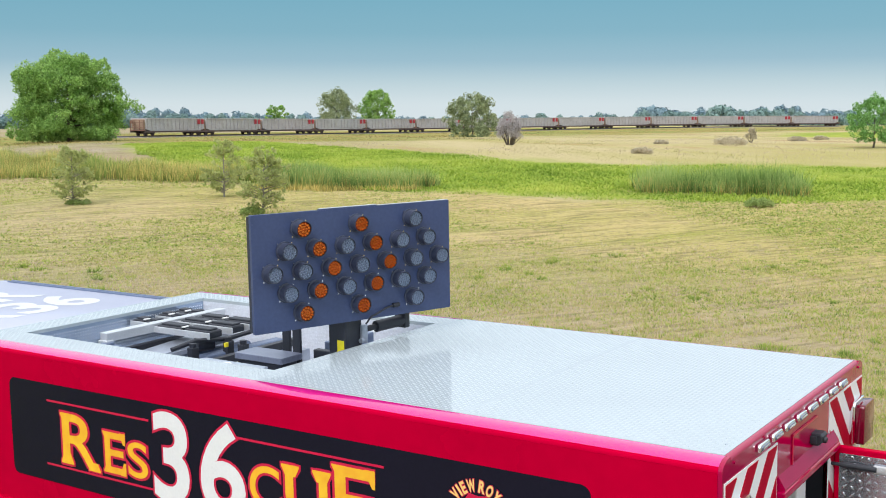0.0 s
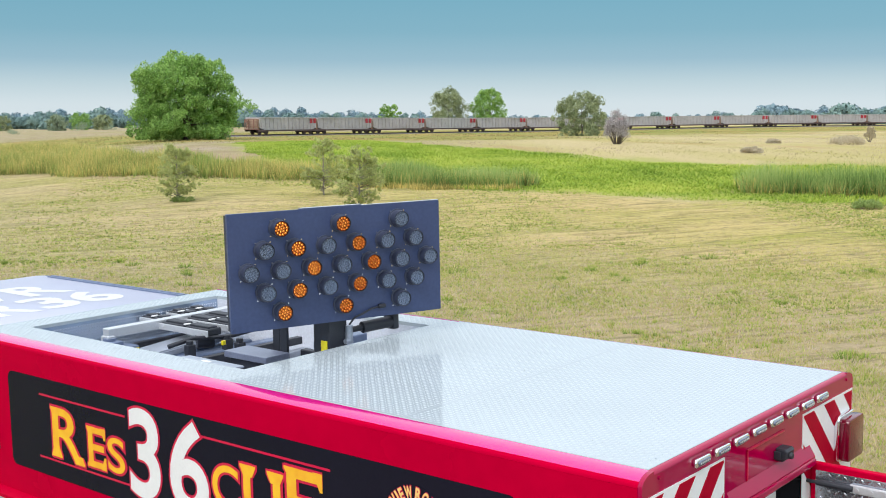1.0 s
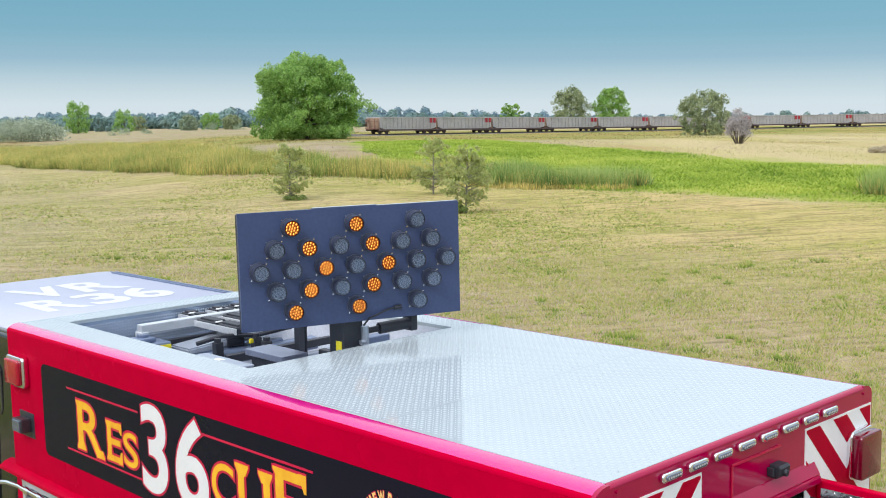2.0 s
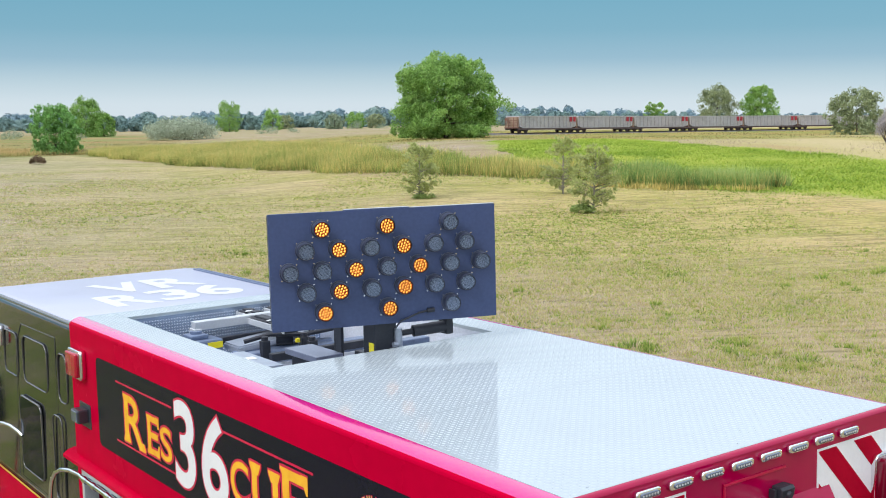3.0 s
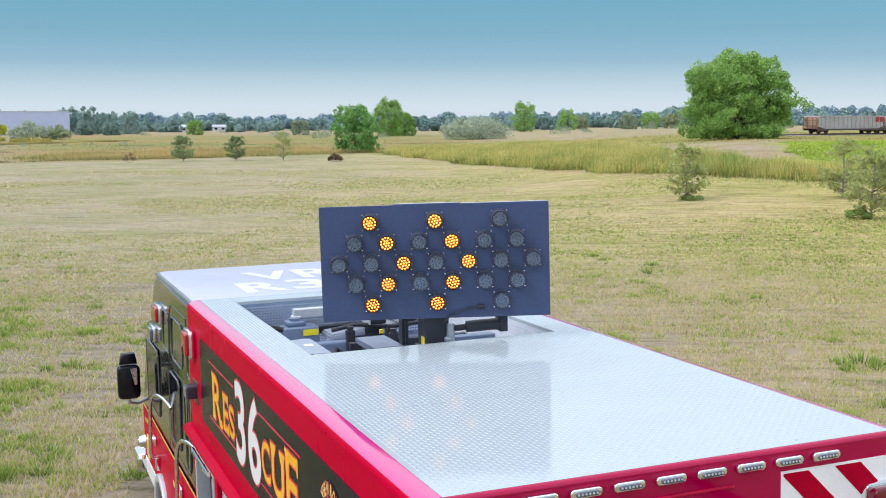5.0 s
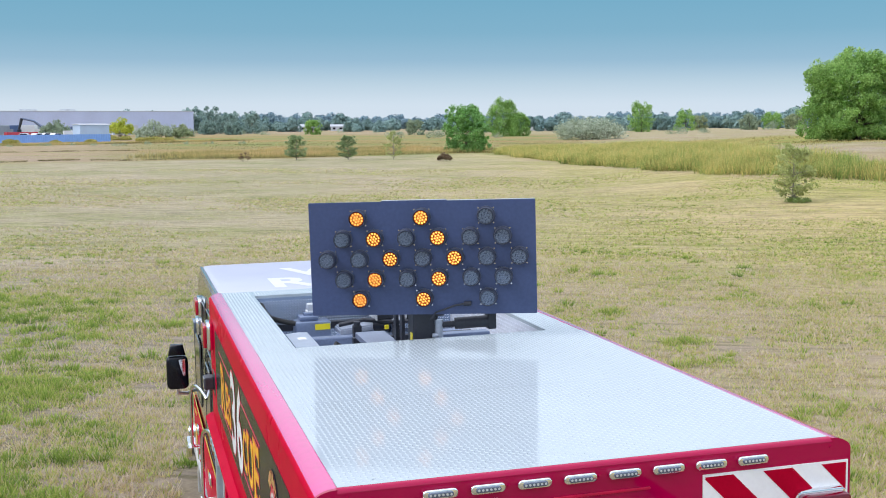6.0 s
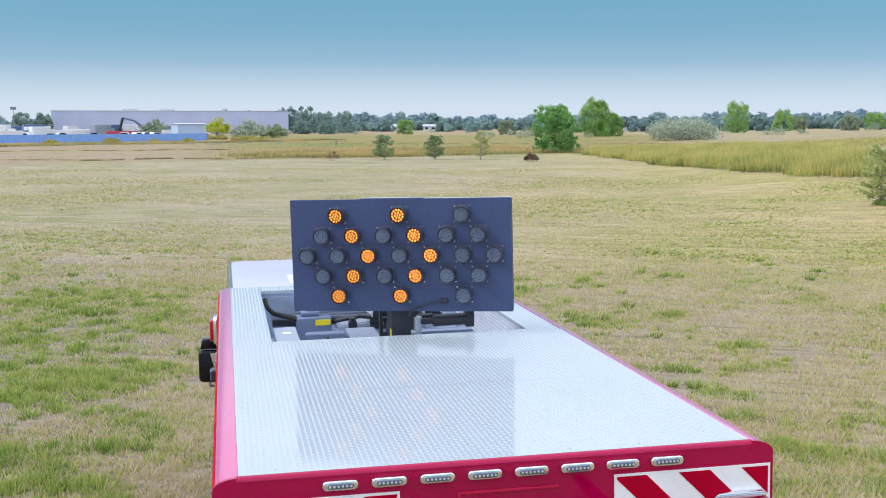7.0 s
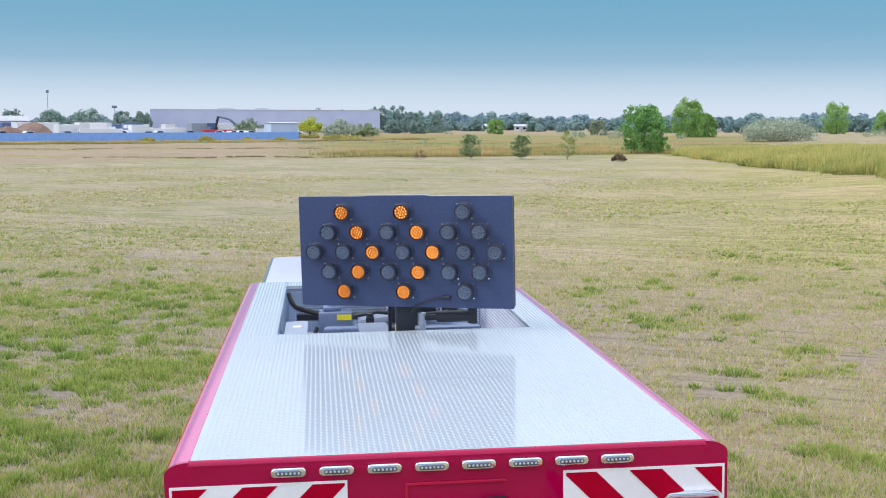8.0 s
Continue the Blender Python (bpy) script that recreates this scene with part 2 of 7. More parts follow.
def raw_mesh(name, verts, faces, material, parent=None, label="", kind=""):
    """A mesh from arrays: n x 3 places, m x k corner numbers."""
    me = bpy.data.meshes.new(name)
    verts, faces = np.asarray(verts, np.float32), np.asarray(faces, np.int32)
    k = faces.shape[1]
    me.vertices.add(len(verts))
    me.vertices.foreach_set("co", verts.ravel())
    me.loops.add(faces.size)
    me.loops.foreach_set("vertex_index", faces.ravel())
    me.polygons.add(len(faces))
    me.polygons.foreach_set("loop_start", np.arange(0, faces.size, k, dtype=np.int32))
    me.update(calc_edges=True)
    me.materials.append(material)
    ob = new(name, me)
    ob.parent = parent
    return tagged(ob, label, kind=kind)


def glyph(ch, bold=0.0):
    """The outline of a character as flat mesh data: corner places scaled to a unit box, and faces."""
    cu = bpy.data.curves.new("glyph", "FONT")
    cu.body, cu.offset, cu.resolution_u = ch, bold, 6
    cu.fill_mode = "FRONT"
    ob = bpy.data.objects.new("glyph", cu)
    me = bpy.data.meshes.new_from_object(ob)
    vs = np.array([v.co[:2] for v in me.vertices])
    fs = [tuple(p.vertices) for p in me.polygons]
    bpy.data.objects.remove(ob)
    bpy.data.curves.remove(cu)
    bpy.data.meshes.remove(me)
    return vs, fs


def letter(bm, ch, place, w, h, bold=0.0, extra=0.0, deep=0.004):
    """A raised character in a box w x h; place(u, v, d) gives the point for u, v in metres from its lower left corner and d out of the surface."""
    vs, fs = glyph(ch, bold)
    lo, hi = vs.min(0), vs.max(0)
    if extra:
        vs, fs = glyph(ch, bold + extra)
    vs = (vs - lo) / (hi - lo) * (w, h)
    top = [bm.verts.new(place(u, v, deep)) for u, v in vs]
    for f in fs:
        try:
            bm.faces.new([top[i] for i in f])
        except ValueError:
            pass
    bmesh.ops.remove_doubles(bm, verts=top, dist=1e-5)


def tread(name, origin, du, dv, nu, nv, pitch, size, material, parent, label=""):
    """Raised lugs of tread plate: small slanted ridges in turn, on the plane origin + i * pitch * du + j * pitch * dv."""
    du, dv, o = np.array(du, float), np.array(dv, float), np.array(origin, float)
    n = np.cross(du, dv)
    i, j = np.meshgrid(np.arange(nu), np.arange(nv), indexing="ij")
    i, j = i.ravel(), j.ravel()
    c = o + (i[:, None] + 0.5) * pitch * du + (j[:, None] + 0.5) * pitch * dv
    s = np.where((i + j) % 2 == 0, 1.0, -1.0)[:, None]
    a = (du + s * dv) / math.sqrt(2)
    b = (dv - s * du) / math.sqrt(2)
    L, wd, h = size
    ring = [c - a * L, c - b * wd + 0 * a, c + a * L, c + b * wd]
    top = [c - a * L * 0.55 + n * h, c + a * L * 0.55 + n * h]
    vs = np.stack(ring + top, 1).reshape(-1, 3)
    k = np.arange(len(c))[:, None, None] * 6
    # ring 0..3, ridge 4..5
    fs = (np.array([[0, 1, 4], [1, 5, 4], [1, 2, 5], [2, 3, 5], [3, 4, 5], [3, 0, 4]]) + k).reshape(-1, 3)
    return raw_mesh(name, vs, fs, material, parent, label, kind="stuff")


# ---------------------------------------------------------------- land
def smooth(u):
    v = np.clip(u, 0, 1)
    return v * v * (3 - 2 * v)


def land(x, y):
    """Height of the land: flat round the truck, a gentle rise towards the railway."""
    x, y = np.asarray(x, float), np.asarray(y, float)
    d, az = np.hypot(x, y), np.degrees(np.arctan2(x, y))
    rise = 2.35 * smooth((d - 25) / 95) * smooth((az - 20) / 18) * (1 - smooth((az - 115) / 40))
    far = 1.0 * smooth((d - 190) / 160) * smooth((az - 45) / 25) * (1 - smooth((az - 115) / 40)) * (1 - smooth((d - 450) / 300))
    return rise + far - 3.0 * smooth((d - 700) / 1500)


def wobble(x, y, s, seed=0.0):
    """Cheap smooth noise in -1..1 for whole arrays."""
    x, y = np.asarray(x, float) / s, np.asarray(y, float) / s
    return (np.sin(x * 1.7 + 1.3 * np.sin(y * 1.1 + seed) + seed) + np.sin(y * 2.3 + 1.7 * np.sin(x * 0.9 - seed) + 2.1 * seed)
            + 0.6 * np.sin(3.9 * x - 3.1 * y + seed * 3.3) + 0.4 * np.sin(7.3 * y + 5.7 * x + seed)) / 3.0


def side(x, y, poly):
    """Signed distance to an outline, positive inside."""
    x, y = np.asarray(x, float), np.asarray(y, float)
    best = np.full(x.shape, 1e9)
    inside = np.zeros(x.shape, bool)
    for (ax, ay), (bx, by) in zip(poly, poly[1:] + poly[:1]):
        ex, ey = bx - ax, by - ay
        t = np.clip(((x - ax) * ex + (y - ay) * ey) / (ex * ex + ey * ey), 0, 1)
        best = np.minimum(best, np.hypot(x - ax - t * ex, y - ay - t * ey))
        if by != ay:
            inside ^= ((ay > y) != (by > y)) & (x < (bx - ax) * (y - ay) / (by - ay) + ax)
    return np.where(inside, best, -best)


LAWN = [(75, -60), (60, -12), (54, 12), (48.5, 22), (46.5, 36), (40.5, 60), (39, 70), (41.5, 85), (48, 135), (50, 160), (36, 152), (12, 141),
        (-8, 137), (-30, 121), (-90, 105), (-120, -60)]
LUSH = [(45, 44), (48.5, 24), (54, 12), (62, -12), (100, -22), (78, 12), (71, 39), (80, 66), (98, 99), (78, 97), (62, 76), (50, 58)]
REED = [(40.5, 60), (39.2, 70), (41.5, 85), (47, 125), (52, 163), (60, 172), (84, 168), (68, 118), (56, 92), (50, 62), (51, 38), (47.5, 36)]
STRAW_BAND = [(52, 163), (36, 154), (12, 143), (-2, 140), (-4, 150), (6, 168), (24, 186), (48, 196), (60, 184)]
FENCE_STRIP = [(-98, 216), (-52, 246), (-6, 278), (20, 310), (32, 306), (2, 264), (-44, 224), (-94, 196)]
CROP = [(165, 34), (172, 54), (215, 66), (250, 54), (250, 20), (165, 10)]
REED_EAST = [(43.4, 45.6), (45.2, 40.6), (47.2, 37.8), (49.3, 35.2), (52.0, 36.2), (50.6, 41.0), (47.8, 47.5)]
REED_FRINGE = [(42.6, 45.0), (44.4, 40.2), (46.4, 37.3), (48.4, 34.4), (49.6, 35.3), (47.4, 38.2), (45.5, 41.0), (43.8, 45.8)]
REED_PATCH = [(52.5, 25.5), (53.5, 20), (55.2, 16.0), (58.5, 16.5), (58, 22), (56, 27)]


def zones(x, y):
    """Shares of lawn, lush marsh, reed bed and dry meadow."""
    w = 1.6 * wobble(x, y, 6.0) + 0.7 * wobble(x, y, 1.9, 2.0)
    grow = 0.02 * np.hypot(x, y)
    soft = 1.2 + grow
    lawn = smooth((side(x, y, LAWN) + w) / soft + 0.5)
    lush = smooth((np.maximum(side(x, y, LUSH), side(x, y, CROP)) + 1.6 * w) / (soft * 2) + 0.5) * (1 - lawn)
    reed = smooth((np.maximum(side(x, y, REED), side(x, y, REED_PATCH)) + 0.8 * w) / soft + 0.5) * (1 - lawn)
    return lawn, lush, reed


def warmth(x, y):
    """The field turns yellower towards the railway side."""
    return smooth((0.85 * x - 0.25 * y + 14) / 42 + 0.10 * wobble(x, y, 12.0))


def track_points(n=14, length=16.0):
    """The line of the railway, bending gently away."""
    p, out = Vector((119.6, 143.4)), []
    for i in range(n + 1):
        out.append(p.copy())
        a = radians(8.5 - 3.65 * i)
        p = p + length * Vector((math.cos(a), math.sin(a)))
    return out


TRACK = track_points()


def verge(x, y):
    """Rank growth along the railway bed."""
    best = np.full(x.shape, 1e9)
    for a, b in zip(TRACK, TRACK[1:]):
        e = b - a
        t = np.clip(((x - a.x) * e.x + (y - a.y) * e.y) / e.length_squared, 0, 1)
        best = np.minimum(best, np.hypot(x - a.x - t * e.x, y - a.y - t * e.y))
    return 1 - smooth((best - 42 - 10 * wobble(x, y, 16.0, 1.0)) / 26)


def unmown(x, y):
    """Share of rough ungrazed meadow behind the mown field."""
    az, d = np.degrees(np.arctan2(x, y)), np.hypot(x, y)
    return smooth((az + 4) / 7) * (1 - smooth((az - 20) / 6)) * smooth((d - 130) / 12) * (1 - smooth((d - 380) / 140))


def verdure(x, y):
    """How green the lawn grows at a place, and how bare it lies."""
    green = 0.42 * wobble(x, y, 1.9, 1.0) + 0.55 * wobble(x, y, 0.65, 3.0) + 0.34 * wobble(x, y, 6.0, 5.0) - 0.18 * warmth(x, y) + smooth((-0.8 - x) / 3.5) * (1 - smooth((np.hypot(x, y) - 19) / 16)) * (0.62 + 0.45 * wobble(x, y, 3.4, 4.0)) - 0.08 * smooth((x - 1) / 4) * (1 - smooth((np.hypot(x, y) - 22) / 12)) - 0.17 - 0.25 * smooth((np.hypot(x, y) - 22) / 14)
    green = green + 0.75 * (1 - smooth((side(x, y, LAWN) - 3) / 8)) * smooth((x - 20) / 14) * (0.6 + 0.5 * wobble(x, y, 5.0, 2.0))
    bare = 0.55 * wobble(x, y, 1.5, 8.0) + 0.40 * wobble(x, y, 0.5, 6.0) + 0.35 * wobble(x, y, 7.0, 2.0)
    return green, bare


def ground_material():
    m = bpy.data.materials.new("field")
    m.use_nodes = True
    n, l = m.node_tree.nodes, m.node_tree.links
    b = n["Principled BSDF"]
    b.inputs["Roughness"].default_value = 0.95
    b.inputs["Specular IOR Level"].default_value = 0.1
    at = n.new("ShaderNodeAttribute")
    at.attribute_name = "zone"
    sep = n.new("ShaderNodeSeparateColor")
    l.new(at.outputs["Color"], sep.inputs[0])
    tc = n.new("ShaderNodeTexCoord")

    def noi(scale, detail=5, stretch=(1, 1, 1), rot=0.0, rough=0.6):
        mp = n.new("ShaderNodeMapping")
        mp.vector_type = "TEXTURE"
        mp.inputs["Scale"].default_value = [1 / v for v in stretch]
        mp.inputs["Rotation"].default_value = (0, 0, radians(rot))
        l.new(tc.outputs["Object"], mp.inputs["Vector"])
        t = n.new("ShaderNodeTexNoise")
        t.inputs["Scale"].default_value, t.inputs["Detail"].default_value, t.inputs["Roughness"].default_value = scale, detail, rough
        l.new(mp.outputs[0], t.inputs["Vector"])
        return t.outputs["Fac"]

    def rng(v, a, b_):
        r = n.new("ShaderNodeMapRange")
        r.inputs["From Min"].default_value, r.inputs["From Max"].default_value = a, b_
        l.new(v, r.inputs["Value"])
        return r.outputs["Result"]

    def mx(f, c0, c1, mode="MIX"):
        r = n.new("ShaderNodeMix")
        r.data_type, r.blend_type = "RGBA", mode
        for k, v in ((0, f), (6, c0), (7, c1)):
            if isinstance(v, (tuple, float)):
                r.inputs[k].default_value = (*v, 1) if isinstance(v, tuple) else v
            else:
                l.new(v, r.inputs[k])
        return r.outputs[2]

    at2 = n.new("ShaderNodeAttribute")
    at2.attribute_name = "warmth"
    warm = at2.outputs["Fac"]
    at3 = n.new("ShaderNodeAttribute")
    at3.attribute_name = "sward"
    sw = n.new("ShaderNodeSeparateColor")
    l.new(at3.outputs["Color"], sw.inputs[0])
    patch, mid, fine = noi(0.09, 6), noi(0.7, 6), noi(9.0, 6, rough=0.75)
    rows = noi(1.5, 5, (1.0, 0.14, 1.0), 65)
    # mown lawn: straw with green and bare grey-brown patches, faint swaths
    straw = mx(warm, (0.535, 0.45, 0.305), (0.70, 0.53, 0.24))
    green = mx(warm, (0.29, 0.32, 0.10), (0.45, 0.43, 0.10))
    lawn = mx(rng(patch, 0.42, 0.60), straw, mx(0.7, straw, green))
    lawn = mx(sw.outputs["Red"], lawn, green)
    lawn = mx(rng(noi(0.30, 6, (1, 0.15, 1), 65), 0.52, 0.66), lawn, green)
    lawn = mx(rng(mid, 0.48, 0.70), lawn, mx(warm, (0.505, 0.435, 0.295), (0.61, 0.505, 0.17)))
    lawn = mx(sw.outputs["Green"], lawn, mx(warm, (0.36, 0.295, 0.28), (0.48, 0.385, 0.20)))
    lawn = mx(rng(rows, 0.44, 0.80), lawn, mx(warm, (0.58, 0.505, 0.335), (0.73, 0.585, 0.25)))
    lawn = mx(rng(noi(4.5, 5), 0.52, 0.74), lawn, (0.20, 0.175, 0.12))
    at4 = n.new("ShaderNodeAttribute")
    at4.attribute_name = "thatch"
    old = mx(rng(noi(1.1, 6), 0.42, 0.62), (0.33, 0.275, 0.235), (0.27, 0.22, 0.23))
    old = mx(rng(noi(14.0, 4), 0.45, 0.65), old, (0.43, 0.365, 0.30))
    old = mx(warm, old, mx(rng(noi(1.7, 6), 0.42, 0.60), (0.67, 0.505, 0.30), (0.56, 0.475, 0.19)))
    lawn = mx(at4.outputs["Fac"], lawn, old)
    lawn = mx(rng(noi(3.2, 5, (1, 0.12, 1), 65), 0.48, 0.64), lawn, mx(0.55, lawn, (0.13, 0.12, 0.045)))
    lush = mx(rng(mid, 0.35, 0.65), (0.28, 0.37, 0.05), (0.40, 0.46, 0.07))
    lush = mx(rng(patch, 0.48, 0.65), lush, (0.48, 0.50, 0.08))
    # dry meadow: pale pinkish tan with ochre and olive drifts
    dry = mx(rng(noi(0.05, 6, (1, 0.4, 1), 75), 0.42, 0.60), mx(warm, (0.455, 0.35, 0.25), (0.48, 0.39, 0.285)), mx(warm, (0.42, 0.32, 0.215), (0.42, 0.36, 0.18)))
    dry = mx(rng(noi(0.02, 5, (1, 0.4, 1), 70), 0.50, 0.64), dry, (0.48, 0.35, 0.22))
    dry = mx(rng(noi(0.11, 6, (1, 0.3, 1), 75), 0.51, 0.62), dry, (0.36, 0.36, 0.12))
    dry = mx(rng(noi(0.5, 5, (1, 0.4, 1), 75), 0.50, 0.64), dry, (0.35, 0.265, 0.15))
    wild = mx(rng(noi(0.035, 6, (1, 0.25, 1), 80), 0.44, 0.56), (0.40, 0.275, 0.12), (0.25, 0.29, 0.095))
    wild = mx(rng(noi(0.3, 6, (1, 0.3, 1), 80), 0.48, 0.66), wild, (0.34, 0.28, 0.12))
    sunny = mx(rng(noi(0.06, 6, (1, 0.3, 1), 150), 0.42, 0.58), (0.62, 0.51, 0.27), (0.52, 0.45, 0.17))
    sunny = mx(rng(noi(0.10, 6, (1, 0.25, 1), 150), 0.54, 0.66), sunny, (0.52, 0.36, 0.17))
    dry = mx(at.outputs["Alpha"], dry, sunny)
    dry = mx(sw.outputs["Blue"], dry, wild)
    dry = mx(at3.outputs["Alpha"], dry, mx(rng(noi(0.12, 5), 0.42, 0.58), (0.44, 0.33, 0.11), (0.27, 0.31, 0.07)))
    reed = mx(rng(mid, 0.4, 0.6), (0.22, 0.21, 0.07), (0.38, 0.31, 0.11))
    c = mx(sep.outputs["Red"], dry, lawn)
    c = mx(sep.outputs["Green"], c, lush)
    c = mx(sep.outputs["Blue"], c, reed)
    c = mx(rng(fine, 0.30, 0.75), mx(0.38, c, (0.03, 0.03, 0.01)), c)
    l.new(c, b.inputs["Base Color"])
    bp = n.new("ShaderNodeBump")
    bp.inputs["Strength"].default_value, bp.inputs["Distance"].default_value = 0.8, 0.08
    l.new(fine, bp.inputs["Height"])
    l.new(bp.outputs[0], b.inputs["Normal"])
    return m


FIELD = ground_material()


def build_ground():
    az = np.radians(np.concatenate([np.arange(-25, 95, 0.5), np.arange(95, 335, 4.0)]))
    rad = np.concatenate([[0.01, 1.0], 2.0 * 1.03 ** np.arange(0, 263)])
    A, R = np.meshgrid(az, rad)
    X, Y = R * np.sin(A), R * np.cos(A)
    Z = land(X, Y) + 0.02 * wobble(X, Y, 2.0) * smooth((R - 8) / 10) + 0.06 * wobble(X, Y, 9.0, 1.0) * smooth((R - 15) / 30)
    na, nr = len(az), len(rad)
    idx = np.arange(na * nr).reshape(nr, na)
    nxt = np.roll(idx, -1, axis=1)
    quads = np.stack([idx[:-1], nxt[:-1], nxt[1:], idx[1:]], -1).reshape(-1, 4)[:, ::-1]
    ob = raw_mesh("ground", np.stack([X, Y, Z], -1).reshape(-1, 3), quads, FIELD)
    lawn, lush, reed = zones(X.ravel(), Y.ravel())
    gold = smooth((np.degrees(np.arctan2(X.ravel(), Y.ravel())) - 40) / 18)
    col = np.stack([lawn, lush, reed, gold], -1).astype(np.float32)
    at = ob.data.color_attributes.new("zone", "FLOAT_COLOR", "POINT")
    at.data.foreach_set("color", col.ravel())
    w_at = ob.data.attributes.new("warmth", "FLOAT", "POINT")
    w_at.data.foreach_set("value", warmth(X.ravel(), Y.ravel()).astype(np.float32))
    gr, ba = verdure(X.ravel(), Y.ravel())
    # uncut thatch round the truck
    th = (0.72 * (1 - smooth((np.hypot(X + 2, Y - 2) - 20 - 3 * wobble(X, Y, 7.0, 4.0)) / 16))).ravel()
    ob.data.attributes.new("thatch", "FLOAT", "POINT").data.foreach_set("value", th.astype(np.float32))
    rough = unmown(X.ravel(), Y.ravel())
    sw = np.stack([0.7 * smooth((gr - 0.05) / 0.5), smooth((ba - 0.26) / 0.30) * (1 - 0.75 * smooth((np.hypot(X, Y).ravel() - 20) / 20)), rough, verge(X.ravel(), Y.ravel())], -1).astype(np.float32)
    ob.data.color_attributes.new("sward", "FLOAT_COLOR", "POINT").data.foreach_set("color", sw.ravel())
    ob.data.polygons.foreach_set("use_smooth", [True] * len(ob.data.polygons))
    return tagged(ob, "dry mown meadow with straw and green patches reaching the horizon", "ground", kind="structure")


build_ground()
RNG = np.random.default_rng(7)


def blades(name, x, y, h, w, lean, material, label, tone=None, way=None):
    """Upright blades of grass or reed, each a leaning spike."""
    n = len(x)
    z = land(x, y)
    t = RNG.uniform(0, 2 * np.pi, n)
    q = RNG.uniform(0, 2 * np.pi, n) if way is None else way
    a = np.stack([np.cos(t), np.sin(t), np.zeros(n)], -1) * (w / 2)[:, None]
    b = np.stack([np.cos(q), np.sin(q), np.zeros(n)], -1) * (lean * h)[:, None]
    p = np.stack([x, y, z - 0.02], -1)
    up = np.stack([np.zeros(n), np.zeros(n), h], -1)
    vs = np.stack([p - a, p + a, p + up + b], 1).reshape(-1, 3)
    fs = np.arange(3 * n).reshape(-1, 3)
    ob = raw_mesh(name, vs, fs, material)
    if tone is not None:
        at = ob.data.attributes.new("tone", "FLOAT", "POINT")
        # each blade runs from a darker root to a lighter tip
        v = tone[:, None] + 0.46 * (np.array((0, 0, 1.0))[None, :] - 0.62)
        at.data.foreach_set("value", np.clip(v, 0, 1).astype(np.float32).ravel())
    return tagged(ob, label, "grass", kind="stuff")


def wedge(n, r0, r1, a0, a1, power=1.0):
    a = np.radians(RNG.uniform(a0, a1, n))
    u = RNG.uniform(0, 1, n) ** power
    r = r0 * (r1 / r0) ** u
    return -3 + r * np.sin(a), -3 + r * np.cos(a)


GREEN_GRASS = leafy("green_grass", (0.30, 0.30, 0.10), (0.46, 0.42, 0.17), 0.7, 0.35, patch=1.2, share=0.5)
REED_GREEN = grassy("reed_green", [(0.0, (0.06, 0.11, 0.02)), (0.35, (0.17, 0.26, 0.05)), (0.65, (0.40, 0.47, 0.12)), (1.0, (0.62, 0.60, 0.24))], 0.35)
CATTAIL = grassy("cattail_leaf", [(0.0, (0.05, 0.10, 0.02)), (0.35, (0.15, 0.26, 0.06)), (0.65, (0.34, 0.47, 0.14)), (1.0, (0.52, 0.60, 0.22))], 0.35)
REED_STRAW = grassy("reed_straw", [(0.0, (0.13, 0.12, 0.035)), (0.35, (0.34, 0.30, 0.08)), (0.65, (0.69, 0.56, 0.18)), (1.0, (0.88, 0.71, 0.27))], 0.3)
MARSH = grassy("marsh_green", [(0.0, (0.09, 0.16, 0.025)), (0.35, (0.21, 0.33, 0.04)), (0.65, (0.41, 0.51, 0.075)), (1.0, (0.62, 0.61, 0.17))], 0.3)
DRY_STEM = leafy("dry_meadow_grass", (0.42, 0.325, 0.24), (0.58, 0.465, 0.365), 0.8, 0.3)


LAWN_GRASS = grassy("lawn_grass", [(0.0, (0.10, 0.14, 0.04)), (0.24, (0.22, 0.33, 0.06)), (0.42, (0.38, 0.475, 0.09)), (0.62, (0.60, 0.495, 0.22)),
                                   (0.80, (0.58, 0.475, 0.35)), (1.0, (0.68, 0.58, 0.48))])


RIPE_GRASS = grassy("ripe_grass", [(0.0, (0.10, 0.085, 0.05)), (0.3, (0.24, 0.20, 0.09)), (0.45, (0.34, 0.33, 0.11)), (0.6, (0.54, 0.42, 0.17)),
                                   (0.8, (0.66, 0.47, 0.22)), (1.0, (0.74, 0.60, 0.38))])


def off_truck(x, y):
    return (np.abs(x) > 1.5) | (y < -0.6) | (y > 10.6)


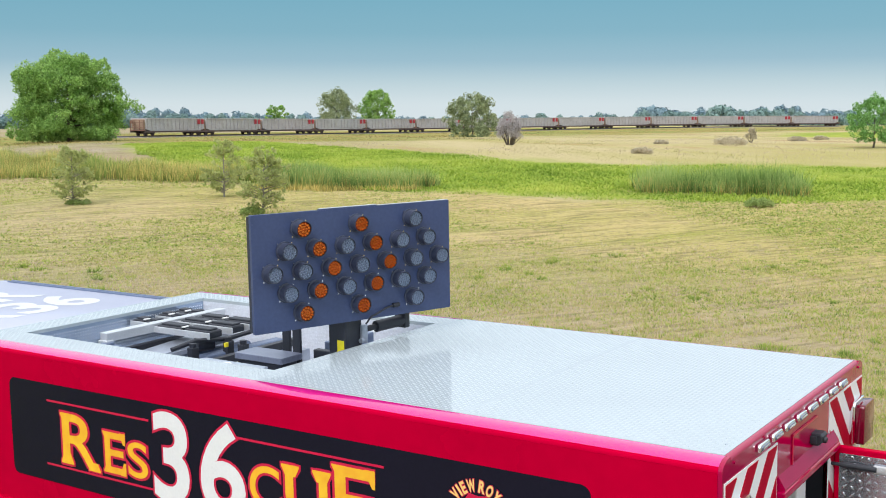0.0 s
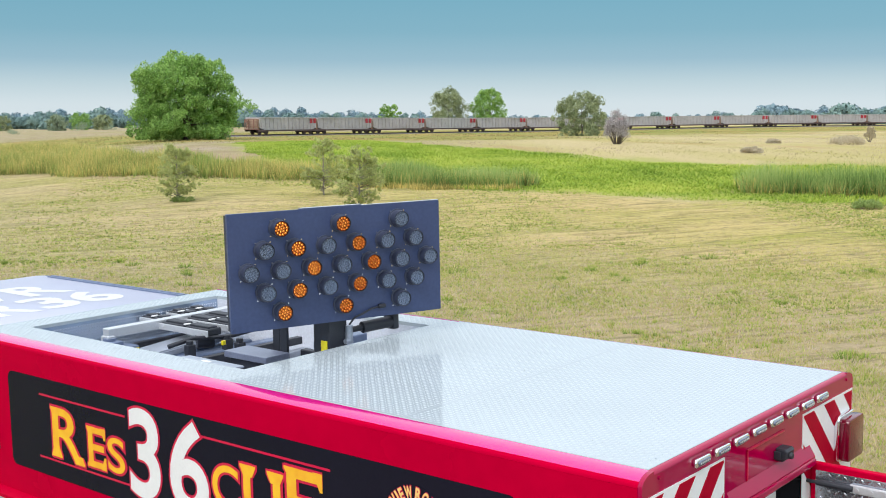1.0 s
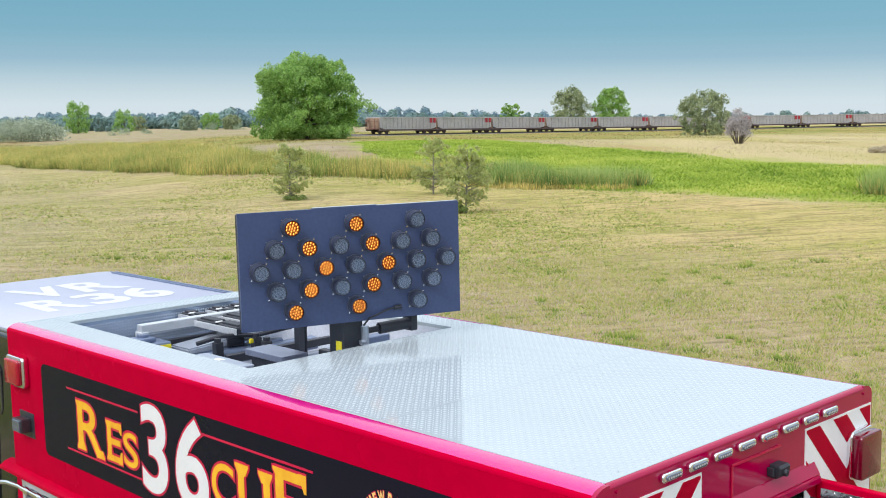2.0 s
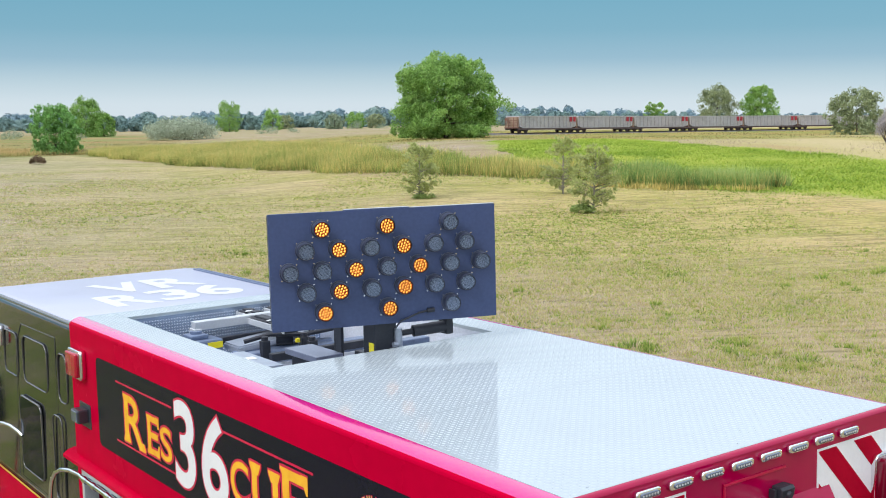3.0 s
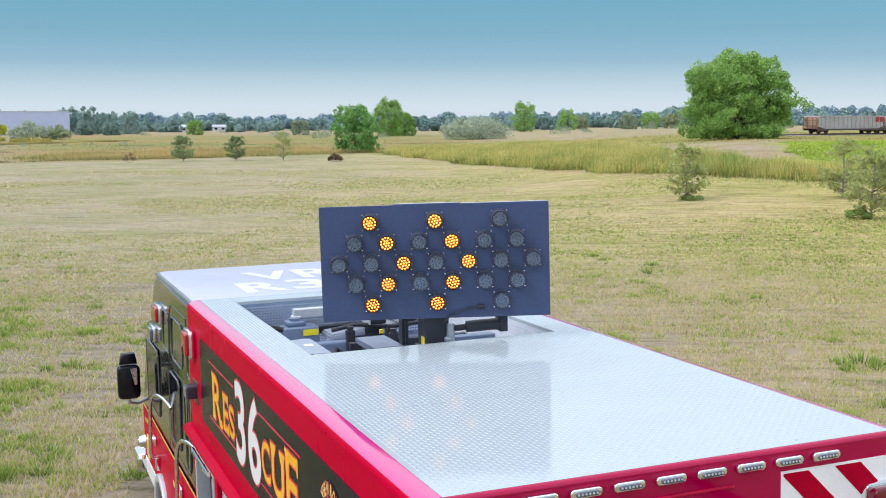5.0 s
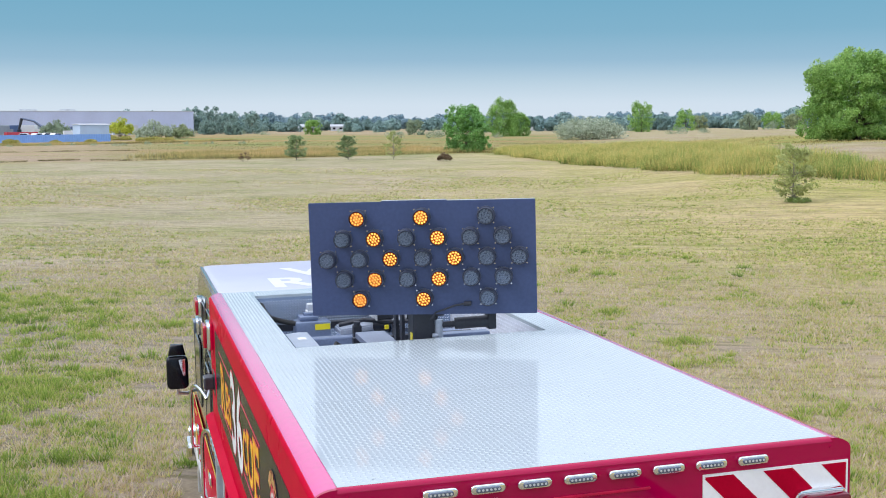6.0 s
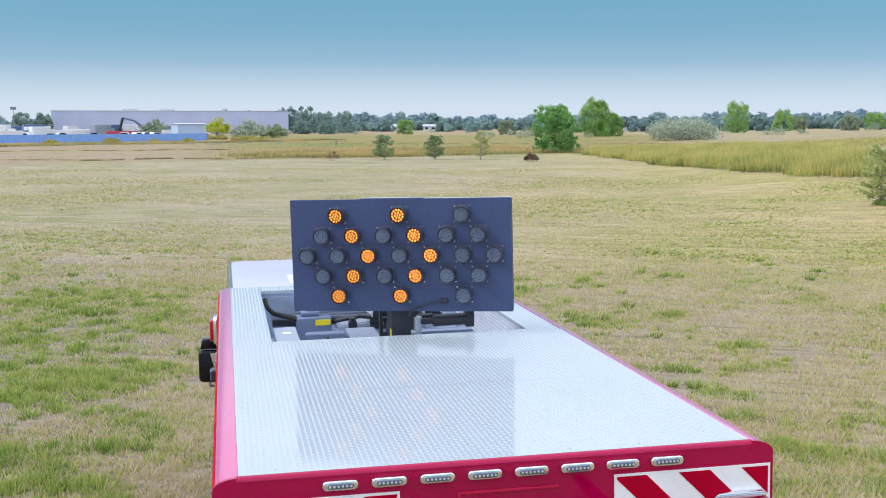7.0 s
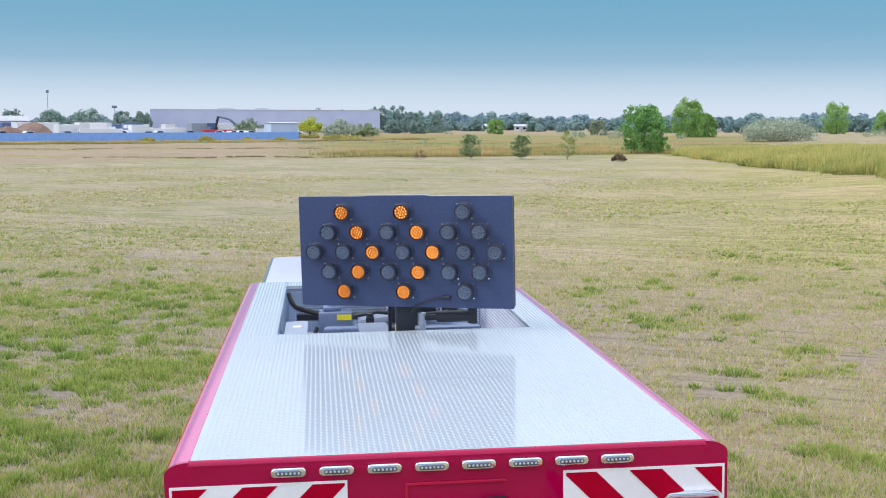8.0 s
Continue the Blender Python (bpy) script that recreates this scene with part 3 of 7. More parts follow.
def sow():
    def tufts(name, label, num, k, r1, size, tall, tone, width, keep_if, r0=11.5):
        """Tufts that fan out from their roots, each with its own tone."""
        cx, cy = wedge(num, r0, r1, -30, 80)
        green, bare = verdure(cx, cy)
        keep = (side(cx, cy, LAWN) > -0.3) & off_truck(cx, cy) & keep_if(green, bare, len(cx))
        cx, cy = cx[keep], cy[keep]
        m = len(cx)
        own = RNG.uniform(0.6, 1.25, m)
        way, far = RNG.uniform(0, 2 * np.pi, m * k), np.sqrt(RNG.uniform(0, 1, m * k))
        spread = np.repeat(RNG.uniform(*size, m) * own, k) * far
        x, y = np.repeat(cx, k) + np.cos(way) * spread, np.repeat(cy, k) + np.sin(way) * spread
        h = np.repeat(RNG.uniform(*tall, m) * own, k) * RNG.uniform(0.55, 1.15, m * k) * (1.1 - 0.45 * far)
        t = np.repeat(RNG.uniform(*tone, m) - 0.13 * (wobble(cx, cy, 2.2, 9.0) > 0.35) - 0.20 * warmth(cx, cy) * (tone[1] > 0.8) - 0.07 * smooth((-0.8 - cx) / 3.5), k) + RNG.normal(0, 0.07, m * k)
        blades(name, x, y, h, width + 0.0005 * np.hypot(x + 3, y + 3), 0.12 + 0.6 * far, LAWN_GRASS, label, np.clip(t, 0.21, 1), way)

    tufts("grass_tufts", "tufts of yellow-green grass in the meadow", 52000, 12, 42, (0.05, 0.16), (0.07, 0.16), (0.34, 0.66), 0.022,
          lambda g, b, n: (g + RNG.normal(0, 0.2, n) > -0.06) & (b < RNG.uniform(-0.2, 0.45, n)))
    tufts("bright_tufts", "larger bright green grass tufts", 7600, 50, 40, (0.10, 0.21), (0.13, 0.25), (0.32, 0.50), 0.021,
          lambda g, b, n: (g + RNG.normal(0, 0.2, n) > 0.17) & (b < 0.5))
    tufts("straw_tufts", "tufts of bleached straw-coloured grass", 26000, 10, 40, (0.05, 0.15), (0.07, 0.17), (0.62, 1.08), 0.017,
          lambda g, b, n: (g < RNG.uniform(-0.2, 0.5, n)) & (b < RNG.uniform(0.0, 0.9, n)))
    tufts("far_tufts", "straw and olive grass tufts further out on the field", 64000, 7, 90, (0.07, 0.20), (0.05, 0.12), (0.36, 1.04), 0.022,
          lambda g, b, n: (b < RNG.uniform(-0.1, 0.9, n)), 24)
    # short grass between the tufts
    x, y = wedge(300000, 11.5, 36, -30, 80)
    green, bare = verdure(x, y)
    keep = (side(x, y, LAWN) > -0.5) & off_truck(x, y) & (bare < RNG.uniform(-0.35, 0.65, len(x)))
    x, y, green = x[keep], y[keep], green[keep]
    g = green + RNG.normal(0, 0.3, len(x)) > 0.22
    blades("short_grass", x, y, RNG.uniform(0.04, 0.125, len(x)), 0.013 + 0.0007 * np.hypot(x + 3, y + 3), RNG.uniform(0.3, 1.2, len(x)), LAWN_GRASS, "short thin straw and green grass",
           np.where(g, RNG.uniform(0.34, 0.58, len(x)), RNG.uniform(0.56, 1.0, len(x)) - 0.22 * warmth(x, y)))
    # the lawn further out, in swaths across the field
    x, y = wedge(420000, 26, 115, -30, 82)
    u, v = x * 0.906 - y * 0.42, x * 0.42 + y * 0.906
    green, bare = verdure(u * 0.22, v)
    keep = (side(x, y, LAWN) > -0.5) & (bare < RNG.uniform(-0.4, 0.6, len(x)))
    x, y, green = x[keep], y[keep], green[keep]
    d = np.hypot(x + 3, y + 3)
    g = green + RNG.normal(0, 0.25, len(x)) > 0.2
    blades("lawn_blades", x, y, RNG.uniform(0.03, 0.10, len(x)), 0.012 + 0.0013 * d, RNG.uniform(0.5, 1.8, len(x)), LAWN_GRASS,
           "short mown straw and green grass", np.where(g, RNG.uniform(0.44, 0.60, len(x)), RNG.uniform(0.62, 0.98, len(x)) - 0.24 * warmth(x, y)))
    # reed beds
    for poly, num, mt, nm, hh, lb in ((REED, 96000, REED_GREEN, "green_reeds", 1.12, "tall green reeds along a ditch"),
                                      (REED, 120000, REED_STRAW, "yellow_reeds", 1.15, "ripening yellow reeds along a ditch"),
                                      (REED_EAST, 11000, CATTAIL, "reed_stand", 1.3, "stand of green reeds at the marsh edge"),
                                      (REED_EAST, 4500, REED_STRAW, "ripe_reeds", 1.0, "ripe straw-coloured reeds at the marsh edge"),
                                      (REED_FRINGE, 6000, REED_STRAW, "straw_fringe", 0.42, "low pale straw fringe before the reeds"),
                                      (REED_PATCH, 9000, CATTAIL, "reed_patch", 1.5, "stand of tall green cattails in the marsh"),
                                      (REED_PATCH, 5000, REED_STRAW, "dry_reeds", 0.95, "dry straw stems before the cattails")):
        xs, ys = [p[0] for p in poly], [p[1] for p in poly]
        x = RNG.uniform(min(xs) - 2, max(xs) + 2, num * 3)
        y = RNG.uniform(min(ys) - 2, max(ys) + 2, num * 3)
        sd = side(x, y, poly) + 1.3 * wobble(x, y, 5.0) + 0.6 * wobble(x, y, 1.4, 2.0)
        # thickest at the near edge
        keep = sd > RNG.uniform(0, 1.0, len(x)) ** 3 * (0.5 if poly is not REED else 4)
        if poly is REED_PATCH and mt is REED_STRAW:
            keep &= (sd < 1.3) & (x < 57)
        elif mt is REED_STRAW and poly is REED:
            keep &= wobble(x, y, 5.0, 6.0) + 0.4 * wobble(x, y, 1.8, 2.0) + (y - 55) / 90 > RNG.uniform(-0.35, 0.45, len(x))
        x, y, sd = x[keep][:num], y[keep][:num], sd[keep][:num]
        h = hh * RNG.uniform(0.45, 1.15, len(x)) * (0.75 + 0.25 * np.clip(sd / 2, 0, 1)) * (1 + 0.26 * wobble(x, y, 2.5, 8.0) + 0.16 * wobble(x, y, 9.0, 3.0) + 0.14 * wobble(x, y, 0.8, 1.0))
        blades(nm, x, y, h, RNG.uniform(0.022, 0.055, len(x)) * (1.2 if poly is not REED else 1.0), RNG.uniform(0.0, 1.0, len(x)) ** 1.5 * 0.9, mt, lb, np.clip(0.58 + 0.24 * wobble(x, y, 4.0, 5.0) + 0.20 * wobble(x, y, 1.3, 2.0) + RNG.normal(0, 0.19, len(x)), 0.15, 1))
    # ripe tall grass behind the lawn, and rank growth before the yard fence
    for poly, num, nm, hh, lb in ((STRAW_BAND, 42000, "tall_straw_grass", 0.68, "tall ripe orange-straw grass behind the mown field"),
                                  (FENCE_STRIP, 40000, "rank_grass", 0.5, "rank ochre grass along the yard fence")):
        xs, ys = [p[0] for p in poly], [p[1] for p in poly]
        x, y = RNG.uniform(min(xs), max(xs), num * 9), RNG.uniform(min(ys), max(ys), num * 9)
        keep = (side(x, y, poly) + 2.0 * wobble(x, y, 6.0) > RNG.uniform(0, 1, len(x)) ** 2 * 6) & (wobble(x, y, 9.0, 3.0) + 0.6 * wobble(x, y, 3.0, 1.0) > RNG.uniform(-1.3, 0.5, len(x)))
        if poly is STRAW_BAND:
            keep &= RNG.uniform(0, 1, len(x)) < smooth((x + 6) / 22)
        x, y = x[keep][:num], y[keep][:num]
        t = np.clip((0.57 if poly is STRAW_BAND else 0.54) + 0.22 * wobble(x, y, 8.0, 4.0) + 0.1 * wobble(x, y, 2.0, 2.0) + RNG.normal(0, 0.08, len(x)), 0.1, 1)
        blades(nm, x, y, hh * RNG.uniform(0.4, 1.1, len(x)) * (1 + 0.55 * wobble(x, y, 5.0, 6.0)), RNG.uniform(0.05, 0.13, len(x)), RNG.uniform(0.05, 0.5, len(x)), RIPE_GRASS, lb, t)
    # dark sedge along two shallow ditches
    x, y = [], []
    for r0, a0, a1, n in ((143, -12, 2, 2300), (192, -16, 0, 3000), (240, 4, 24, 2500)):
        a = RNG.uniform(a0, a1, n)
        q = r0 + 0.25 * (a + 6) + RNG.normal(0, 0.9, n) + 2 * np.sin(a * 0.9 + r0)
        ok = np.sin(a * 2.3 + r0) + np.sin(a * 5.1) > RNG.uniform(-1.6, 0.6, n)
        x.append((q * np.sin(np.radians(a)))[ok])
        y.append((q * np.cos(np.radians(a)))[ok])
    x, y = np.concatenate(x), np.concatenate(y)
    blades("ditch_sedge", x, y, RNG.uniform(0.06, 0.24, len(x)), RNG.uniform(0.06, 0.14, len(x)), RNG.uniform(0.1, 0.6, len(x)), RIPE_GRASS, "dark brown sedge along shallow ditches", RNG.uniform(0.1, 0.4, len(x)))
    # low marsh plants
    x = RNG.uniform(44, 100, 260000)
    y = RNG.uniform(-22, 100, 260000)
    keep = side(x, y, LUSH) + 1.5 * wobble(x, y, 4.0) > 0
    x, y = x[keep][:110000], y[keep][:110000]
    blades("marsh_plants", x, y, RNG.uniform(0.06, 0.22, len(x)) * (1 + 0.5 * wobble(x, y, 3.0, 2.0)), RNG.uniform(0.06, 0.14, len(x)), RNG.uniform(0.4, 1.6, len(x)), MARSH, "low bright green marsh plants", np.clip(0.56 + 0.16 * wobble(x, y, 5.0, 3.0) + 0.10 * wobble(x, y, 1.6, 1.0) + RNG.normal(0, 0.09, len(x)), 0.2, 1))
    # dry meadow beyond
    x, y = wedge(205000, 45, 300, -25, 85)
    keep = (side(x, y, LAWN) < -1) & (side(x, y, LUSH) < 0) & (side(x, y, CROP) < 0) & (side(x, y, REED) < 0) & (wobble(x, y, 14.0, 3.0) + 0.6 * wobble(x, y, 4.0, 1.0) > RNG.uniform(-1.1, 0.7, len(x)))
    x, y = x[keep], y[keep]
    wild = np.maximum(unmown(x, y), verge(x, y)) > RNG.uniform(0.2, 0.8, len(x))
    u, v = x[wild], y[wild]
    t = np.clip(np.where(wobble(u * 0.35, v, 16.0, 2.0) + 0.4 * wobble(u, v, 5.0, 1.0) > 0.05, 0.44, 0.62) + RNG.normal(0, 0.07, len(u)), 0, 1)
    blades("rough_grass", u, v, RNG.uniform(0.08, 0.24, len(u)), 0.03 + 0.0006 * np.hypot(u, v), RNG.uniform(0.1, 0.6, len(u)), RIPE_GRASS, "rough olive and ochre meadow grass", t)
    x, y = x[~wild], y[~wild]
    az, dd = np.degrees(np.arctan2(x, y)), np.hypot(x, y)
    gr = wobble(x, y, 22.0, 7.0) + 0.5 * wobble(x, y, 6.0, 4.0) + 0.8 * smooth((az - 2) / 8) * (1 - smooth((az - 32) / 6)) * (1 - smooth((dd - 230) / 40)) - 0.5 * (1 - smooth(az / 6)) > RNG.uniform(-0.1, 1.0, len(x))
    blades("meadow_green", x[gr], y[gr], RNG.uniform(0.05, 0.16, gr.sum()), 0.015 + 0.0006 * np.hypot(x[gr], y[gr]), RNG.uniform(0.2, 0.9, gr.sum()), GREEN_GRASS, "patches of olive-green meadow grass")
    x, y = x[~gr], y[~gr]
    d = np.hypot(x, y)
    h = RNG.uniform(0.04, 0.12, len(x)) * (1 + 0.5 * wobble(x, y, 6.0, 3.0))
    blades("meadow_grass", x, y, h, 0.015 + 0.0006 * d, RNG.uniform(0.3, 1.0, len(x)), DRY_STEM, "dry tan meadow grass")
    # thin grass round the truck, under the camera's way
    x, y = RNG.uniform(-13, 9, 90000), RNG.uniform(-12, 12, 90000)
    green, bare = verdure(x, y)
    keep = off_truck(x, y) & (np.hypot(x, y) < 12) & (bare < RNG.uniform(-0.35, 0.65, len(x)))
    x, y, green = x[keep], y[keep], green[keep]
    g = green + RNG.normal(0, 0.3, len(x)) > 0.22
    blades("near_grass", x, y, RNG.uniform(0.04, 0.13, len(x)), RNG.uniform(0.012, 0.026, len(x)), RNG.uniform(0.3, 1.2, len(x)), LAWN_GRASS, "thin straw and green grass round the truck",
           np.where(g, RNG.uniform(0.32, 0.56, len(x)), RNG.uniform(0.56, 1.0, len(x))))


sow()


# ---------------------------------------------------------------- trees and bushes
BARK = mat("bark", (0.16, 0.13, 0.10), 0.9, var=0.25, scale=8, fine=60, bump=0.6)
PALE_BARK = mat("pale_bark", (0.30, 0.27, 0.23), 0.9, var=0.2, scale=8, fine=60, bump=0.5)
COTTON = leafy("cottonwood_leaf", (0.12, 0.245, 0.055), (0.50, 0.72, 0.22), trans=0.5, spread=1.3)
BRIGHT = leafy("bright_leaf", (0.11, 0.26, 0.06), (0.41, 0.68, 0.23), trans=0.45, spread=1.3)
OLIVE = leafy("olive_leaf", (0.17, 0.21, 0.10), (0.52, 0.58, 0.34), trans=0.4, spread=1.3)
SILVER = leafy("silver_leaf", (0.22, 0.27, 0.18), (0.62, 0.68, 0.52), spread=1.3)
PINE_DARK = leafy("dark_pine_needle", (0.17, 0.25, 0.12), (0.46, 0.55, 0.27), trans=0.45, spread=1.2)
PINE = leafy("pine_needle", (0.29, 0.35, 0.12), (0.72, 0.73, 0.34), trans=0.55, spread=1.2)
TWIG = leafy("grey_twig", (0.34, 0.31, 0.31), (0.54, 0.50, 0.50), trans=0.1)
SCRUB = leafy("scrub_leaf", (0.34, 0.33, 0.09), (0.62, 0.56, 0.17), trans=0.3)
YELLOW = leafy("yellow_leaf", (0.36, 0.42, 0.04), (0.66, 0.68, 0.10))
# distance haze is mixed into the next three leaf colours
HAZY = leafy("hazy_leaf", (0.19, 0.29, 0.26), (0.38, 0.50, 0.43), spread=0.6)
HAZE_BLUE = leafy("haze_blue_leaf", (0.185, 0.285, 0.335), (0.25, 0.36, 0.41), spread=0.3, patch=0.03, share=0.5)
HAZE_GREEN = leafy("haze_green_leaf", (0.15, 0.245, 0.24), (0.28, 0.40, 0.36), spread=0.6, patch=0.03, share=0.7)
SAGE = leafy("sage_leaf", (0.23, 0.30, 0.20), (0.42, 0.49, 0.33), spread=0.6)
CATTAIL_BUSH = leafy("shrub_leaf", (0.22, 0.32, 0.09), (0.44, 0.52, 0.18), trans=0.4)
DRY_TWIG = leafy("dry_twig", (0.46, 0.40, 0.28), (0.64, 0.56, 0.41), trans=0.3)
BROWN_TWIG = leafy("brown_twig", (0.12, 0.08, 0.05), (0.28, 0.19, 0.11), trans=0.1)


def leaf_cloud(rng, centres, radii, per, size, flat=1.0):
    """Small leaves round many centres, thicker towards each clump's outside."""
    n = len(centres) * per
    c, r = np.repeat(centres, per, 0), np.repeat(radii, per)
    v = rng.normal(0, 1, (n, 3))
    v /= np.linalg.norm(v, axis=1, keepdims=True)
    p = c + v * (r * rng.uniform(0.25, 1.0, n) ** 0.6)[:, None] * (1, 1, flat)
    a = rng.normal(0, 1, (n, 3))
    a /= np.linalg.norm(a, axis=1, keepdims=True)
    b = np.cross(a, rng.normal(0, 1, (n, 3)))
    b /= np.linalg.norm(b, axis=1, keepdims=True)
    s = (size * rng.uniform(0.6, 1.3, n))[:, None]
    vs = np.stack([p - a * s, p - b * s * 0.6, p + a * s, p + b * s * 0.6], 1).reshape(-1, 3)
    return vs, np.arange(4 * n).reshape(-1, 4)


def tree(name, label, category, x, y, h, w, leaf_mat, bark, clumps, per, size, seed, low=0.12, trunk=0.02, limbs=9, round_=0.20, group="", boughs=0, shape=((0, 0.6), (0.25, 0.95), (0.55, 1.0), (0.8, 0.75), (1, 0.25))):
    """A tree with a tapered trunk, limbs that reach into the crown, and a crown of many leaf clumps with gaps."""
    rng = np.random.default_rng(seed)
    z0 = float(land(x, y))
    ob = root(name, pose(x, y, z0), label, category, group)
    # crown: clumps near the skin of an uneven outline
    rx = w / 2
    pu, pr = zip(*shape)
    ph = rng.uniform(0, 6.28, 6)
    cen, rad = [], []
    for i in range(clumps):
        u, t = rng.uniform(0, 1) ** (1.2 if boughs else 0.9), rng.uniform(0, 2 * math.pi)
        lump = 1 + 0.10 * math.sin(3 * t + 5 * u + ph[0]) + 0.12 * math.sin(5 * t - 8 * u + ph[1]) + 0.10 * math.sin(2 * t + 13 * u + ph[2])
        q = rng.uniform(0.15, 1.0) ** 0.45
        r = rx * float(np.interp(u, pu, pr)) * lump * q * 0.86
        up = h * (low + (1 - low) * (u * (0.93 + 0.05 * math.sin(2 * t + ph[3]) + 0.04 * math.sin(4 * t + ph[4]))))
        c = np.array([r * math.cos(t), r * math.sin(t), up])
        if boughs:
            # clumps gather over the domes of separate boughs
            if i < boughs:
                cen.append(c * (0.94, 0.94, 1.0))
                rad.append(round_ * rx)
                continue
            b = cen[int(rng.integers(boughs))]
            v = rng.normal(0, 1, 3)
            v = v / np.linalg.norm(v) * rx * rng.uniform(0.09, 0.18)
            c = b + v * (1, 1, 0.75 if v[2] > 0 else 0.35)
        cen.append(c)
        rad.append(round_ * rx * rng.uniform(0.4, 1.0))
    vs, fs = leaf_cloud(rng, np.array(cen), np.array(rad), per, size)
    vs[:, 2] = np.clip(vs[:, 2], 0.02, None)
    bm = bmesh.new()
    th = h * 0.6
    pts = [(0.012 * h * math.sin(2 * k), 0.012 * h * math.cos(3 * k), th * k / 5 - (0.1 if k == 0 else 0)) for k in range(6)]
    r0 = trunk * h
    for a, b, k in zip(pts, pts[1:], range(5)):
        rod(bm, a, b, r0 * (1 - 0.16 * k), r0 * (1 - 0.16 * (k + 1)), 9)
    order = rng.permutation(len(cen))[:limbs]
    for i in order:
        s = rng.uniform(0.25, 0.9)
        a = Vector((0, 0, th * s))
        b = Vector(cen[i])
        mdl = a.lerp(b, 0.5) + Vector((0, 0, 0.04 * h))
        rod(bm, a, mdl, r0 * 0.45 * (1 - 0.5 * s), r0 * 0.3 * (1 - 0.5 * s), 6)
        rod(bm, mdl, b, r0 * 0.3 * (1 - 0.5 * s), r0 * 0.08, 6)
    part("trunk", bm, bark, ob, smooth=60)
    raw_mesh("crown", vs, fs, leaf_mat, ob)
    return ob


def bush(name, label, x, y, h, w, leaf_mat, clumps, per, size, seed, group="", tall=1.0):
    """A bush: stems from the ground and leaf clumps over a low dome."""
    rng = np.random.default_rng(seed)
    ob = root(name, pose(x, y, float(land(x, y))), label, "bush", group)
    cen, rad = [], []
    for i in range(clumps):
        t, k = rng.uniform(0, 2 * math.pi), math.sqrt(rng.uniform(0, 1))
        top = h * (1 - 0.55 * k ** 2) * rng.uniform(0.75, 1.0)
        cen.append((k * w / 2 * math.cos(t), k * w / 2 * math.sin(t), top * rng.uniform(0.25, 0.9) ** (0.7 / tall)))
        rad.append(0.16 * w * rng.uniform(0.5, 1.0))
    vs, fs = leaf_cloud(rng, np.array(cen), np.array(rad), per, size)
    vs[:, 2] = np.clip(vs[:, 2], 0.0, h * 1.05)
    bm = bmesh.new()
    for c in cen[: max(6, clumps // 5)]:
        rod(bm, (c[0] * 0.2, c[1] * 0.2, -0.1), c, 0.012 * h, 0.004 * h, 5)
    part("stem", bm, BARK, ob, smooth=60)
    raw_mesh("foliage", vs, fs, leaf_mat, ob)
    return ob


def pine(label, x, y, h, w, seed, lean=0.0, dense=1.0, group="young pines in the meadow", needles=None):
    """A young open pine: a straight stem, whorls of upswept branches with needle tufts."""
    rng = np.random.default_rng(seed)
    ob = root("pine_tree", pose(x, y, float(land(x, y))), label, "tree", group)
    bm = bmesh.new()
    rod(bm, (0, 0, -0.1), (lean * 0.5, 0, h * 0.5), 0.017 * h, 0.013 * h, 8)
    rod(bm, (lean * 0.5, 0, h * 0.5), (lean, 0, h * 0.97), 0.013 * h, 0.005 * h, 8)
    part("trunk", bm, PALE_BARK, ob, smooth=60)
    cen, rad, way = [], [], []
    for i in range(int(78 * dense)):
        u = rng.uniform(0.12, 0.97)
        reach = w / 2 * float(np.interp(u, (0.1, 0.2, 0.42, 0.65, 0.85, 1.0), (0.60, 0.92, 1.05, 0.92, 0.66, 0.30))) * rng.uniform(0.55, 1.06)
        t = rng.uniform(0, 2 * math.pi)
        a = Vector((lean * u, 0, h * (u - 0.05)))
        b = Vector((lean * u + reach * math.cos(t), reach * math.sin(t), h * (u + 0.05)))
        bm = bmesh.new()
        rod(bm, a, b, 0.008 * h * (1.2 - u), 0.002 * h, 5)
        part("branch", bm, PALE_BARK, ob)
        for s in (0.5, 0.72, 0.9, 1.0):
            cen.append(np.array(a.lerp(b, s)) + rng.normal(0, 0.035 * w, 3) * (1, 1, 0.6))
            rad.append(w * rng.uniform(0.045, 0.075))
            way.append(np.array((b - a).normalized()) + (0, 0, 0.35))
    # needles fan out and forward from each tuft's root
    per = 24
    c, r, d = np.repeat(np.array(cen), per, 0), np.repeat(rad, per)[:, None], np.repeat(np.array(way), per, 0)
    v = rng.normal(0, 0.75, c.shape) + d
    v /= np.linalg.norm(v, axis=1, keepdims=True)
    q = np.cross(v, rng.normal(0, 1, c.shape))
    q *= 0.13 / np.linalg.norm(q, axis=1, keepdims=True)
    o = c + v * r * rng.uniform(0.0, 0.4, r.shape)
    L = r * rng.uniform(0.8, 1.5, r.shape)
    vs = np.stack([o, o + v * L * 0.4 - q * L, o + v * L, o + v * L * 0.4 + q * L], 1).reshape(-1, 3)
    fs = np.arange(len(vs)).reshape(-1, 4)
    raw_mesh("crown", vs, fs, needles or PINE, ob)
    return ob


